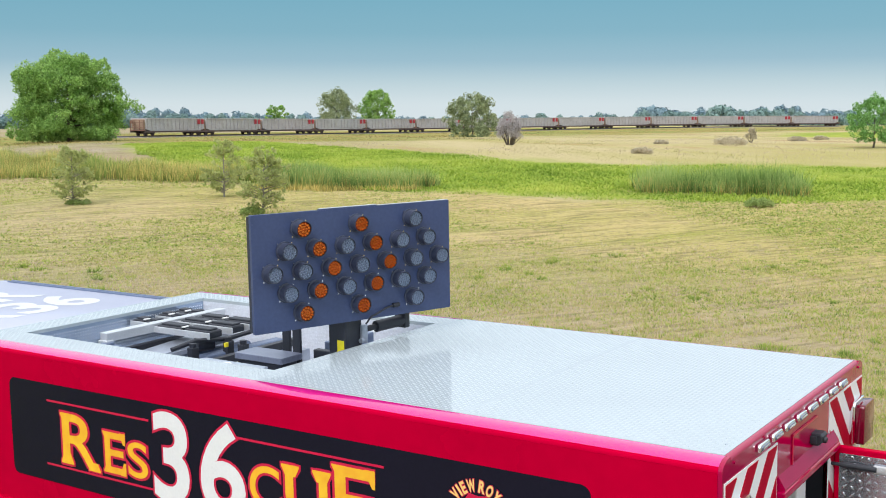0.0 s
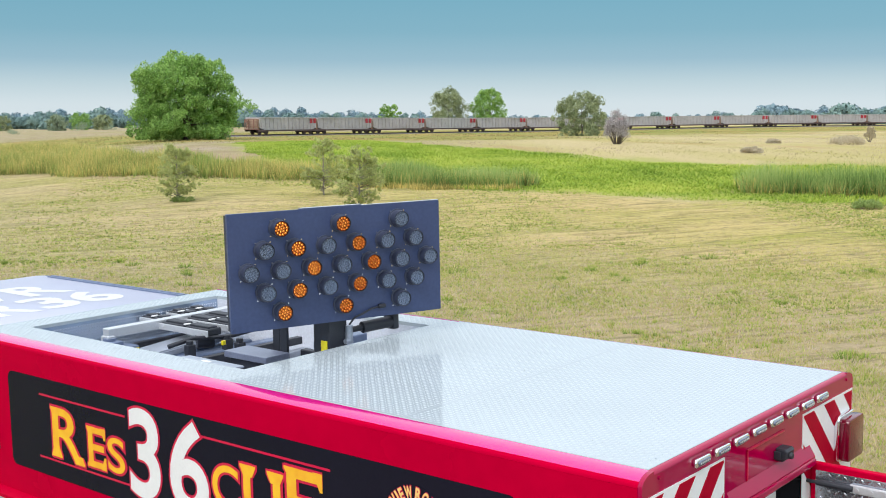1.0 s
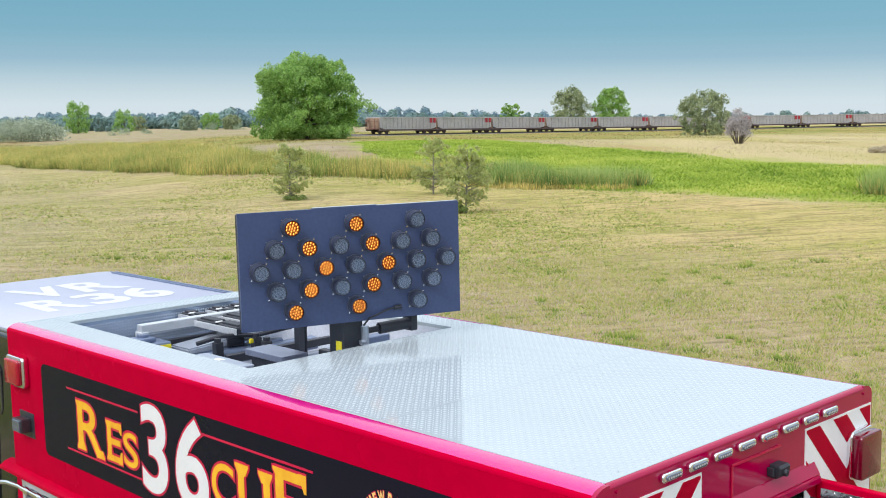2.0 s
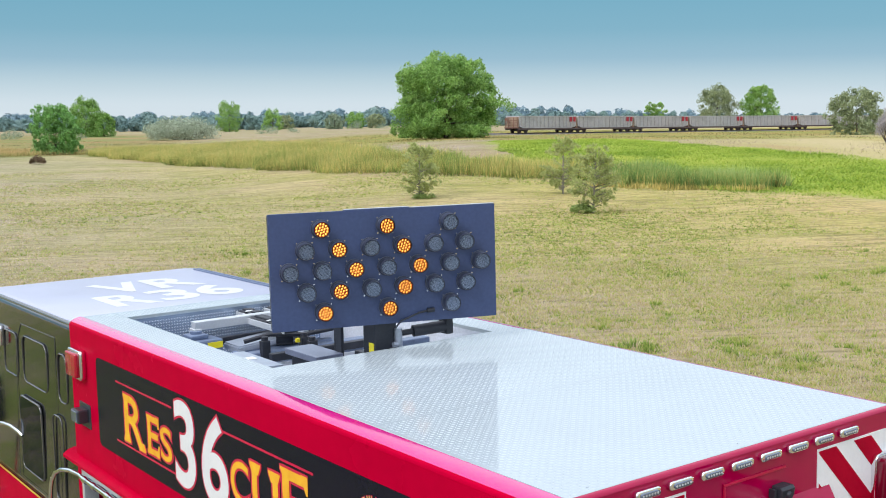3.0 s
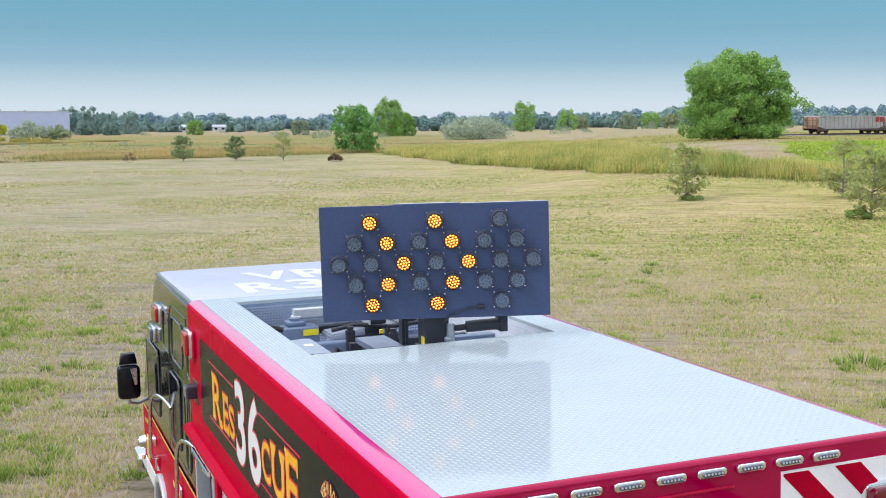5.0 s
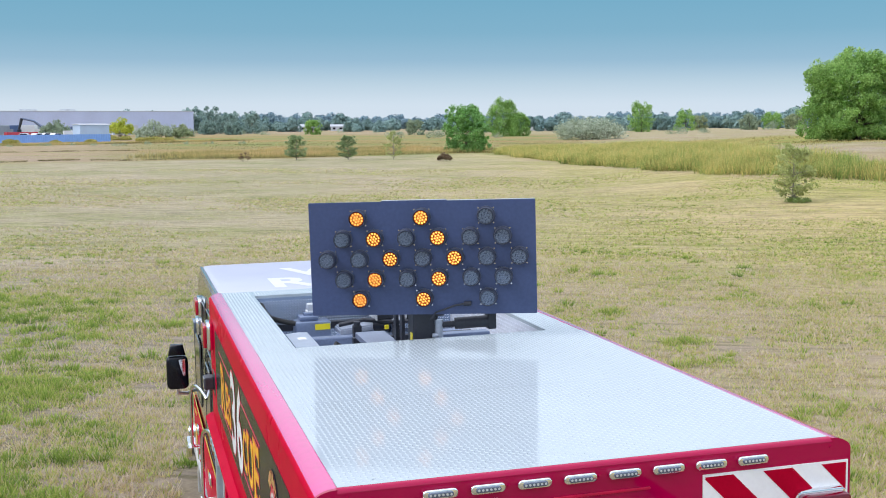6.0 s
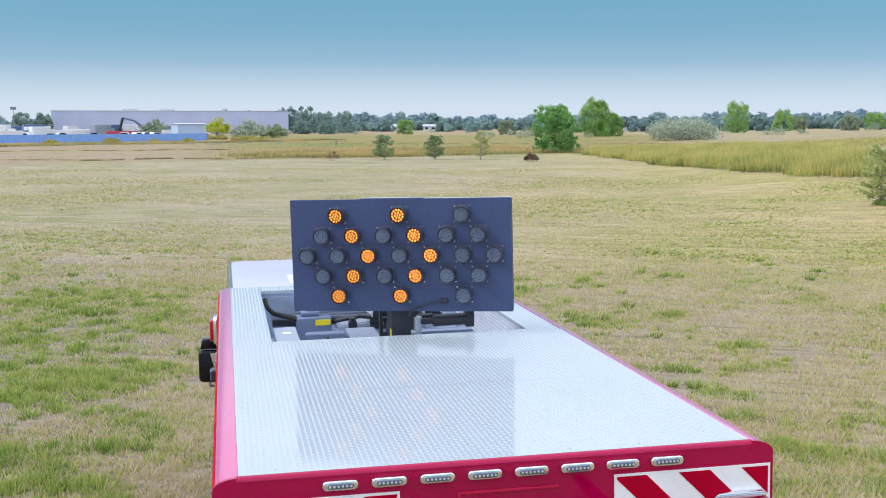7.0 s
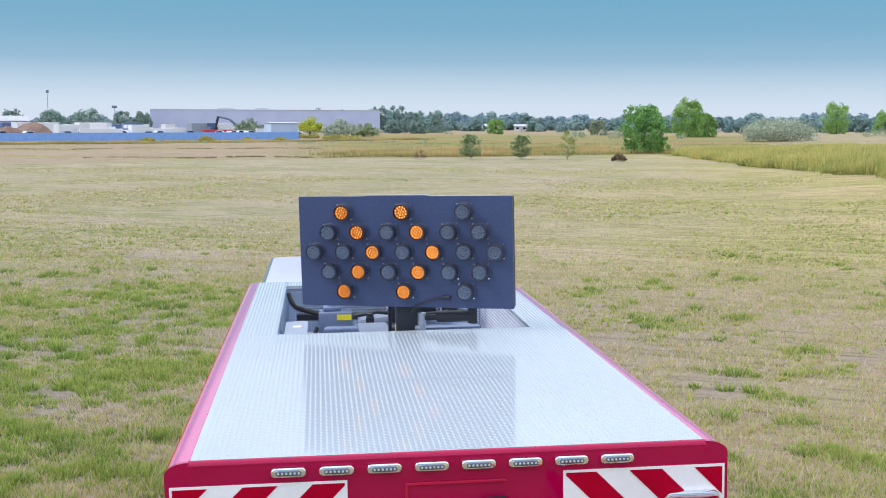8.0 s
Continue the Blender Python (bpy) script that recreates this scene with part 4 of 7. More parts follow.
FULL = ((0, 0.82), (0.15, 0.96), (0.4, 1.0), (0.68, 0.98), (0.86, 0.80), (1, 0.50))
tree("cottonwood_tree", "broad dense green cottonwood standing by the railway", "tree", 90.5, 123.1, 11.4, 17.2, COTTON, BARK, 1500, 66, 0.15, 11,
     low=0.04, trunk=0.03, limbs=22, round_=0.095, boughs=430, shape=FULL)
tree("tree", "rounded bright green tree at the reed bed's edge", "tree", 49.9, 166.2, 7.4, 8.2, BRIGHT, BARK, 380, 66, 0.125, 12, low=0.0, round_=0.15, shape=FULL)
tree("tree", "slim green tree at the meadow's edge", "tree", 103.3, 23.6, 4.9, 5.8, BRIGHT, BARK, 210, 66, 0.078, 13, low=0.14, round_=0.15, trunk=0.022)
tree("olive_tree", "grey-green Russian olive before the railway", "tree", 148.0, 96.3, 6.9, 9.2, OLIVE, BARK, 280, 66, 0.125, 14, low=0.0, round_=0.15, shape=FULL)
bush("bare_bush", "bare grey twiggy bush in the dry meadow", 96.0, 58.6, 4.5, 2.5, TWIG, 170, 80, 0.045, 15, tall=1.0)
tree("tree", "tall poplar with light green leaves", "tree", 124.2, 366.4, 12.8, 12.5, COTTON, BARK, 300, 80, 0.17, 16, low=0.0, round_=0.2, shape=((0, 0.7), (0.35, 0.95), (0.6, 0.95), (0.85, 0.7), (1, 0.35)))
tree("tree", "dark green tree beside the tall poplar", "tree", 132.8, 374.0, 8.4, 9.0, COTTON, BARK, 160, 55, 0.22, 26, low=0.0, round_=0.2, shape=FULL)
tree("tree", "dark green roundish tree in the far meadow", "tree", 212.0, 440.0, 13.0, 12.0, COTTON, BARK, 220, 70, 0.19, 17, low=0.0, round_=0.2, shape=FULL)
tree("tree", "green tree behind the railway", "tree", 300.0, 249.0, 14.0, 14.5, OLIVE, BARK, 300, 75, 0.20, 18, low=0.0, round_=0.18, shape=FULL)
tree("tree", "full green tree behind the railway", "tree", 305.0, 235.0, 13.6, 13.5, COTTON, BARK, 300, 75, 0.20, 19, low=0.0, round_=0.18, shape=FULL)
tree("tree", "small green tree behind the railway", "tree", 290.0, 268.0, 8.6, 9.0, COTTON, BARK, 90, 50, 0.26, 20, low=0.0, round_=0.2, shape=FULL)
bush("silver_bush", "wide silvery willow bush behind the reeds", 117.0, 273.0, 6.0, 17.0, SILVER, 200, 60, 0.24, 21)
bush("yellow_bush", "yellow-green bush beside the warehouse", -3.1, 410.0, 7.5, 9.0, YELLOW, 60, 50, 0.3, 22)
bush("grey_bush", "grey-green bushes before the warehouse", 6.2, 344.0, 6.0, 10.0, SILVER, 60, 50, 0.3, 23)
bush("grey_bush", "grey-green bushes before the warehouse", 14.0, 350.0, 4.6, 9.0, OLIVE, 50, 50, 0.3, 24)
pine("young olive-green pine with an open crown", 30.7, 45.8, 2.9, 2.2, 31)
pine("thin greyish young pine with sparse needles", 37.9, 42.3, 3.0, 2.3, 32, dense=0.7)
pine("young olive-green pine with an open crown", 32.8, 34.7, 3.1, 2.25, 33, lean=0.15)
pine("small dark young pine", 18.5, 135.6, 2.9, 3.0, 34, needles=PINE_DARK, dense=0.8)
pine("small dark young pine", 24.8, 134.4, 2.9, 2.8, 35, dense=1.05, needles=PINE_DARK)
pine("thin young pine with sparse needles", 30.4, 133.3, 3.4, 2.6, 36, dense=0.62)
bush("shrub", "low brown dry shrub in the mown meadow", 35.0, 126.0, 1.2, 1.6, BROWN_TWIG, 60, 60, 0.06, 37)
bush("shrub", "small dry brown shrub in the mown meadow", 11.8, 132.6, 1.4, 1.6, BROWN_TWIG, 20, 30, 0.06, 38)
# yellow-flowered scrub along the yard fence
for i, (x, y, h, w) in enumerate(((-5.4, 320, 1.5, 4.2), (-1.8, 318, 1.2, 3.4), (5.3, 296, 1.3, 4.4), (8.7, 300, 1.1, 3.6), (2.2, 300, 1.0, 3.0), (-26.4, 262, 1.2, 3.4), (-9.7, 272, 1.0, 2.6), (-38, 250, 1.1, 3.0), (-17.5, 268, 0.9, 2.4))):
    bush("scrub", "low yellow-flowered scrub before the yard fence", x, y, h, w, SCRUB, 40, 50, 0.16, 120 + i, group="fence scrub")
bush("grey_bush", "grey-green leafy bush among the stored machines", -21.5, 345.0, 6.4, 8.0, SAGE, 60, 50, 0.3, 131)
# low growth in the meadows
bush("shrub", "dark green leafy shrub at a young pine's foot", 32.5, 35.1, 0.5, 1.1, CATTAIL_BUSH, 40, 50, 0.045, 39)
bush("shrub", "low green leafy growth at a young pine's foot", 30.9, 45.6, 0.35, 1.2, CATTAIL_BUSH, 30, 40, 0.045, 40)
bush("shrub", "low olive shrub before the cattails", 49.0, 16.4, 0.45, 1.3, CATTAIL_BUSH, 40, 50, 0.05, 41)
for i, (x, y, h, w) in enumerate(((106.5, 38.6, 0.9, 3.4), (113.0, 40.4, 0.8, 2.6), (122.0, 41.5, 2.2, 1.3), (85.8, 39.1, 0.6, 1.8), (105.5, 45.6, 0.5, 1.6), (132.4, 39.4, 0.6, 2.2), (142.7, 39.2, 0.6, 1.8))):
    bush("shrub", "low grey-brown dry shrub in the straw meadow", x, y, h, w, DRY_TWIG, 50, 50, 0.06, 42 + i, group="dry meadow shrubs")

# scattered trees at the far side of the dry meadow
for i, (az, d, h, w) in enumerate(((27.9, 520, 9.5, 11), (28.6, 560, 7.0, 8), (31.0, 480, 6.4, 9), (32.1, 485, 6.8, 10), (33.1, 478, 6.2, 9), (14.2, 430, 6.0, 8), (9.0, 450, 5.6, 8))):
    tree("tree", "green tree at the far side of the dry meadow", "tree", d * math.sin(radians(az)), d * math.cos(radians(az)), h, w, (COTTON, OLIVE, SAGE)[i % 3], BARK, 90, 45, 0.27, 80 + i, low=0.0, round_=0.24, shape=FULL, group="far meadow trees")
# trees beside the warehouse
for i, (x, y, h, w) in enumerate(((27.5, 516, 12.4, 12), (35.5, 512, 12.0, 12), (44, 520, 9.8, 11), (53, 508, 9.4, 11), (31, 470, 5.5, 8), (40, 460, 5.2, 8))):
    tree("tree", "tree beside the far warehouse, blue-green with haze in its colour", "tree", x, y, h, w, HAZY, BARK, 90, 60, 0.30, 90 + i, low=0.0, round_=0.24, shape=FULL, group="warehouse trees")
# trees behind the storage yard
for i, (x, y, h, w) in enumerate(((-124, 470, 8.8, 10), (-110, 475, 9.0, 12), (-95, 475, 9.2, 15), (-82, 480, 8.6, 9), (-73.5, 480, 8.6, 8))):
    tree("tree", "tree behind the storage yard with haze in its green", "tree", x, y, h, w, HAZY, BARK, 90, 55, 0.30, 60 + i, low=0.0, round_=0.24, shape=FULL, group="yard trees")


def ball():
    """The corners of a round lump's faces, three by three."""
    bm = bmesh.new()
    bmesh.ops.create_icosphere(bm, subdivisions=1, radius=1.0)
    bmesh.ops.subdivide_edges(bm, edges=bm.edges[:], cuts=1, use_grid_fill=True)
    bmesh.ops.triangulate(bm, faces=bm.faces[:])
    out = np.array([[v.co.normalized()[:] for v in f.verts] for f in bm.faces])
    bm.free()
    return out


BALL = ball()


def far_crown(rng, x, y, h, w, lumps, per, size, solid=True):
    """Leaves of one far tree: overlapping round lumps under an uneven dome that comes down to the ground."""
    t, k = rng.uniform(0, 2 * math.pi, lumps), np.sqrt(rng.uniform(0, 1, lumps))
    top = h * (1 - 0.55 * k ** 2) * rng.uniform(0.8, 1.0, lumps)
    r = h * rng.uniform(0.20, 0.32, lumps)
    up = np.maximum((top - r) * rng.uniform(0.1, 1.0, lumps) ** 0.5, r * 0.5)
    cen = np.stack([x + k * w / 2 * np.cos(t), y + k * w / 2 * np.sin(t), float(land(x, y)) + up], -1)
    v = leaf_cloud(rng, cen, r, per, size)[0].reshape(-1, 4, 3)
    if not solid:
        return v[:, (0, 1, 3)].reshape(-1, 3)
    # ragged inner foliage: the facets of each lump are pushed about
    out = BALL[None] * rng.uniform(0.72, 1.02, (lumps, len(BALL), 1, 1)) + rng.normal(0, 0.13, (lumps, len(BALL), 3, 3))
    heart = cen[:, None, None] + out * (r * 0.9)[:, None, None, None]
    heart[..., 2] = np.maximum(heart[..., 2], float(land(x, y)) - 0.2)
    return np.concatenate([v[:, (0, 1, 3)].reshape(-1, 3), heart.reshape(-1, 3)])


def far_woods():
    """The long belts of trees on the horizon: a low closed belt far off, and single crowns before it."""
    rng = np.random.default_rng(5)
    rise_az = (-18, -6, -3, 0, 20, 30, 38, 41, 46, 48, 65.4, 66.4, 75, 75.8, 80)
    rise_up = (0.44, 0.44, 0.70, 0.77, 0.75, 0.77, 0.78, 0.84, 0.82, 0.54, 0.46, 1.02, 1.06, 0.56, 0.54)

    def belt(step, near, far, low, high, lumps, wide, per, share):
        out = []
        for az in np.arange(-18, 80, step):
            if rng.uniform() > share:
                continue
            a, d = az + rng.uniform(-0.5, 0.5) * step, rng.uniform(near, far)
            up = float(np.interp(a, rise_az, rise_up)) * rng.uniform(low, high) * (1 + 0.12 * math.sin(a * 2.1) + 0.1 * math.sin(a * 5.3 + 1))
            h = 4.6 + d * math.tan(radians(up)) - 1.0 * (a > 45)
            out.append(far_crown(rng, d * math.sin(radians(a)), d * math.cos(radians(a)), h, h * rng.uniform(*wide), lumps, per, h * 0.04))
        return np.concatenate(out)

    ob = None
    for nm, vs, mt, lb in (("far_woods", belt(0.26, 850, 1050, 0.68, 1.02, 7, (1.1, 1.7), 10, 1.0), HAZE_BLUE, "long closed belt of hazy blue-green trees on the horizon"),
                           ("far_grove", belt(0.42, 560, 780, 0.45, 1.15, 10, (0.8, 1.25), 14, 0.72), HAZE_GREEN, "single hazy green trees before the far woods")):
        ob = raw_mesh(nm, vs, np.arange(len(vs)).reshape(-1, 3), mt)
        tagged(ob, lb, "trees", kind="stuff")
    return ob


far_woods()


def far_bushes():
    rng = np.random.default_rng(6)
    allv = []
    for az, d, h in [(v, rng.uniform(330, 620), rng.uniform(1.5, 4.5)) for v in np.arange(5, 50, 1.7)] + [(v, 250 + 1.2 * v + rng.uniform(-10, 0), rng.uniform(0.5, 1.2)) for v in np.arange(-11, 6, 0.9)]:
        a = radians(az + rng.uniform(-0.5, 0.5))
        x, y = d * math.sin(a), d * math.cos(a)
        allv.append(far_crown(rng, x, y, h, h * rng.uniform(1.2, 2.0), 14, 60, h * 0.055, False))
    vs = np.concatenate(allv)
    ob = raw_mesh("far_bushes", vs, np.arange(len(vs)).reshape(-1, 3), SAGE)
    return tagged(ob, "scattered olive-green bushes in the far meadow", "bushes", kind="stuff")


far_bushes()


# ---------------------------------------------------------------- rescue truck
# its own axes: x to its right, y forward, z up; the rear is at y = 0
def build_truck():
    tr = root("rescue_truck", TRUCK, "red and black fire rescue truck with a white tread-plate roof", "fire truck")
    # side shells with a rounded upper edge
    for s, nm in ((-1, "driver"), (1, "passenger")):
        arc = [(1.165 + 0.105 * math.cos(radians(a)), 3.045 + 0.055 * math.sin(radians(a))) for a in range(0, 91, 10)]
        bm = bmesh.new()
        box(bm, s * 1.22, s * 1.27, 0.001, 5.87, 1.93, 3.044)
        part("side_panel", bm, RED, tr)
        # rounded edge in the red that carries the sky sheen
        bm = bmesh.new()
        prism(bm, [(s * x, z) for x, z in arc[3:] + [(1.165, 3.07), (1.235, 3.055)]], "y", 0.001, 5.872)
        part("roof_rim", bm, RIM_SHEEN, tr, smooth=40)
        bm = bmesh.new()
        prism(bm, [(s * x, z) for x, z in arc[:4] + [(1.235, 3.055), (1.225, 3.044)]], "y", 0.001, 5.872)
        part("upper_edge", bm, RED, tr, smooth=40)
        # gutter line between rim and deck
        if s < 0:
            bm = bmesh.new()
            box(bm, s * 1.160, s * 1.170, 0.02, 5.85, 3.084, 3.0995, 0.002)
            part("edge_trim", bm, RIM_SHEEN, tr)
        # drip moulding above the compartments
        bm = bmesh.new()
        prism(bm, [(s * 1.225, 1.97), (s * 1.285, 1.955), (s * 1.33, 1.925), (s * 1.33, 1.90), (s * 1.225, 1.90)], "y", 0.0, 6.05, 0.004)
        part("drip_moulding", bm, RED, tr, smooth=40)
        # lower body: piers between roll-up doors
        for y0, y1 in ((0.0, 0.16), (1.62, 1.74), (3.26, 3.38), (4.72, 4.84), (5.75, 5.87)):
            bm = bmesh.new()
            box(bm, s * 1.10, s * 1.27, y0, y1, 0.62, 1.90, 0.008)
            part("pier", bm, RED, tr)
        bm = bmesh.new()
        box(bm, s * 1.12, s * 1.275, 0.0, 5.87, 0.50, 0.62, 0.01)
        part("sill", bm, LIGHT_METAL, tr)
        for y0, y1, z0, opened in ((0.16, 1.62, 0.62, False), (1.74, 3.26, 1.28, False), (3.38, 4.72, 0.62, False), (4.84, 5.75, 0.62, s < 0)):
            if opened:
                bm = bmesh.new()
                for ya in (y0, y1 - 0.05):
                    box(bm, s * 1.16, s * 1.28, ya, ya + 0.05, z0, 1.88, 0.004)
                box(bm, s * 1.18, s * 1.28, y0, y1, 1.82, 1.88, 0.004)
                part("door_track", bm, LIGHT_METAL, tr, "open roll-up door track")
                bm = bmesh.new()
                rod(bm, (s * 1.30, y0 + 0.05, 1.80), (s * 1.30, y1 - 0.05, 1.80), 0.022)
                for yy in (y0 + 0.2, y0 + 0.5, y1 - 0.2):
                    rod(bm, (s * 1.30, yy, 1.80), (s * 1.30, yy + 0.07, 1.80), 0.032)
                part("lift_bar", bm, CHROME, tr)
                bm = bmesh.new()
                box(bm, s * 0.7, s * 1.14, y0 + 0.02, y1 - 0.02, z0, 1.15, 0.01)
                box(bm, s * 0.7, s * 1.2, y0 + 0.10, y1 - 0.30, 1.15, 1.60, 0.02)
                part("stowed_tools", bm, BLUE_GREY, tr)
            else:
                bm = bmesh.new()
                k = int((1.88 - z0) / 0.06)
                for i in range(k):
                    z = z0 + i * (1.88 - z0) / k
                    box(bm, s * 1.17, s * 1.235, y0 + 0.02, y1 - 0.02, z, z + (1.88 - z0) / k - 0.006, 0.006)
                part("roll_up_door", bm, LIGHT_METAL, tr, "satin roll-up compartment door")
    bm = bmesh.new()
    box(bm, -1.10, 1.10, 0.9, 5.80, 0.62, 1.90)
    box(bm, -1.21, 1.21, 1.0, 5.82, 1.90, 2.60)
    box(bm, -0.45, 0.45, -0.0, 10.0, 0.45, 0.75)
    part("inner_body", bm, BLACK_MATTE, tr)

    # rear wall with a door opening
    cap = [(1.165 + 0.105 * math.cos(radians(a)), 3.045 + 0.055 * math.sin(radians(a))) for a in range(0, 91, 10)]
    bm = bmesh.new()
    prism(bm, [(1.27, 2.72)] + cap + [(1.165, 3.083), (-1.165, 3.083)] + [(-x, z) for x, z in cap[::-1]] + [(-1.27, 2.72)], "y", -0.022, 0.0)
    part("rear_header", bm, RED_GLOSS, tr)
    for nm, x0, x1, z0, z1 in (("rear_jamb", -1.27, -0.44, 0.62, 2.72), ("rear_jamb", 0.60, 1.27, 0.62, 2.72), ("rear_sill", -0.44, 0.60, 0.62, 0.95)):
        bm = bmesh.new()
        box(bm, x0, x1, -0.022, 0.0, z0, z1)
        part(nm, bm, RED_GLOSS, tr)
    bm = bmesh.new()
    prism(bm, [(-0.06, 2.735), (-0.022, 2.80), (-0.022, 2.70), (-0.06, 2.70)], "x", -0.44, 0.60)
    box(bm, -0.47, 0.60, -0.07, -0.02, 2.685, 2.725, 0.008)
    part("door_header", bm, RED_GLOSS, tr)
    bm = bmesh.new()
    for x0, x1 in ((-0.46, -0.44), (0.60, 0.62)):
        box(bm, x0, x1, 0.03, 0.85, 0.95, 2.72)
    box(bm, -0.46, 0.62, 0.85, 0.87, 0.95, 2.72)
    box(bm, -0.46, 0.62, 0.03, 0.87, 2.72, 2.74)
    part("rear_locker", bm, BLACK_MATTE, tr)
    bm = bmesh.new()
    box(bm, 0.18, 0.36, 0.06, 0.7, 1.2, 2.62, 0.01)
    part("locker_shelf", bm, WHITE_VINYL, tr)
    bm = bmesh.new()
    box(bm, -0.22, 0.24, -0.032, -0.022, 2.955, 2.968, 0.003)
    box(bm, -0.22, -0.205, -0.030, -0.022, 2.80, 2.955, 0.003)
    part("access_cover", bm, RED_TRIM, tr)
    # rear view camera
    bm = bmesh.new()
    prism(bm, [(-0.022, 2.815), (-0.022, 2.885), (-0.075, 2.885), (-0.088, 2.872), (-0.082, 2.835), (-0.06, 2.815)], "x", 0.14, 0.24, 0.008)
    rod(bm, (0.19, -0.075, 2.846), (0.19, -0.098, 2.842), 0.020, 0.017, 16)
    for x in (0.125, 0.255):
        box(bm, x - 0.008, x + 0.008, -0.06, -0.022, 2.83, 2.875, 0.004)
    part("rear_camera", bm, BLACK_MATTE, tr, "black rear-view camera")
    # door standing open
    dr = part("rear_door", (lambda b: (box(b, 0.615, 0.67, -0.98, -0.03, 1.0, 2.69, 0.008), b)[1])(bmesh.new()), RED, tr, "open red rear door")
    bm = bmesh.new()
    box(bm, 0.609, 0.615, -0.95, -0.06, 1.04, 2.655, 0.002)
    part("inner_skin", bm, DOOR_PLATE, dr, "bare tread-plate inner skin")
    tread("skin_tread", (0.609, -0.07, 1.05), (0, -1, 0), (0, 0, 1), 19, 35, 0.046, (0.021, 0.0065, 0.0055), DOOR_PLATE, dr)
    bm = bmesh.new()
    box(bm, 0.585, 0.604, -0.60, -0.26, 2.565, 2.615, 0.008)
    for yy in (-0.46, -0.38, -0.30):
        rod(bm, (0.585, yy, 2.59), (0.578, yy, 2.59), 0.012)
    part("bracket", bm, LIGHT_METAL, dr)
    bm = bmesh.new()
    rod(bm, (0.56, 0.10, 2.60), (0.59, -0.26, 2.59), 0.011)
    rod(bm, (0.575, -0.08, 2.595), (0.59, -0.28, 2.59), 0.018)
    part("gas_strut", bm, BLACK_MATTE, dr)
    bm = bmesh.new()
    prism(bm, rrect(-0.72, -0.40, 2.28, 2.48, 0.08, 6), "x", 0.598, 0.609)
    part("latch_pan", bm, BLACK_MATTE, dr)

    # chevron panels
    for s in (-1, 1):
        x0, x1 = (-1.25, -0.475) if s < 0 else (0.50, 1.255)
        bm = bmesh.new()
        box(bm, x0, x1, -0.026, -0.022, 1.0, 2.992)
        pn = part("chevron_panel", bm, WHITE_REFLEX, tr, "white reflective panel with red diagonal stripes")
        k = 0.153
        for i in range(-14, 20):
            if i % 2:
                continue
            # stripes fall away from the middle
            zt = 2.98
            xa = (x0 if s > 0 else x1) - s * 0 + s * i * k
            q = [(xa, zt), (xa + s * k, zt), (xa + s * (k + 2.2), zt - 2.2), (xa + s * 2.2, zt - 2.2)]
            q = clip(q, x0 + 0.012, x1 - 0.012, 1.02, 2.98)
            if len(q) > 2:
                bm = bmesh.new()
                prism(bm, q, "y", -0.0285, -0.0255)
                part("stripe", bm, RED_REFLEX, pn)
        # tail lamp
        xa, xb = (0.965, 1.225) if s > 0 else (-1.225, -0.965)
        bm = bmesh.new()
        prism(bm, rrect(xa, xb, 2.60, 2.875, 0.03), "y", -0.060, -0.024, 0.008)
        tl = part("tail_lamp", bm, CHROME, tr, smooth=40)
        bm = bmesh.new()
        prism(bm, rrect(xa + 0.008, xb - 0.008, 2.608, 2.862, 0.025), "y", -0.115, -0.058, 0.010)
        part("lens", bm, DARK_RED_LENS, tl, "red ribbed lens", smooth=40)

    # row of small lamps under the roof edge
    bm = bmesh.new()
    prism(bm, rrect(-0.078, 0.078, -0.021, 0.021, 0.020, 6), "y", -0.024, 0.0, 0.006)
    lamp = part("marker_lamp", bm, CHROME, tr, "chrome capsule marker lamp with clear lens", smooth=50)
    bm = bmesh.new()
    prism(bm, rrect(-0.056, 0.056, -0.012, 0.012, 0.011, 6), "y", -0.032, -0.02, 0.004)
    part("lens", bm, CLEAR_LENS, lamp, smooth=50)
    bm = bmesh.new()
    for i in range(6):
        rod(bm, (-0.045 + 0.018 * i, -0.032, 0), (-0.045 + 0.018 * i, -0.0335, 0), 0.0055, seg=8)
    tagged(part("led_dots", bm, LIGHT_METAL, lamp), kind="stuff")
    lamp.matrix_basis = pose(-0.732, -0.022, 3.042)
    for i in range(1, 8):
        copy_thing(lamp, pose(-0.732 + i * 1.478 / 7, -0.022, 3.042))
    for i, x in enumerate((-1.12, -0.42, 0.0, 0.42, 1.16)):
        bm = bmesh.new()
        rod(bm, (x, -0.03, 3.06 - (0.02 if abs(x) < 1 else 0.0)), (x, -0.022, 3.06 - (0.02 if abs(x) < 1 else 0.0)), 0.008, seg=10)
        part("bolt", bm, RED_GLOSS, tr)

    # roof plates
    bm = bmesh.new()
    prism(bm, [(-0.024, 3.083), (-0.022, 3.090), (-0.015, 3.097), (-0.006, 3.101), (0.006, 3.101), (0.006, 3.083)], "x", -1.168, 1.168)
    part("rear_rim", bm, RED_GLOSS, tr, smooth=40)
    for y0, y1 in ((0.008, 1.4755), (1.477, 2.960)):
        bm = bmesh.new()
        box(bm, -1.160, 1.163, y0, y1, 3.072, 3.102, 0.0015)
        part("roof_plate", bm, WHITE_DECK, tr, "white tread-plate roof deck")
        tread("roof_tread", (-1.14, y0 + 0.01, 3.102), (1, 0, 0), (0, 1, 0), 85, int((y1 - y0 - 0.02) / 0.027), 0.027, (0.0116, 0.0043, 0.0030), WHITE_DECK, tr)
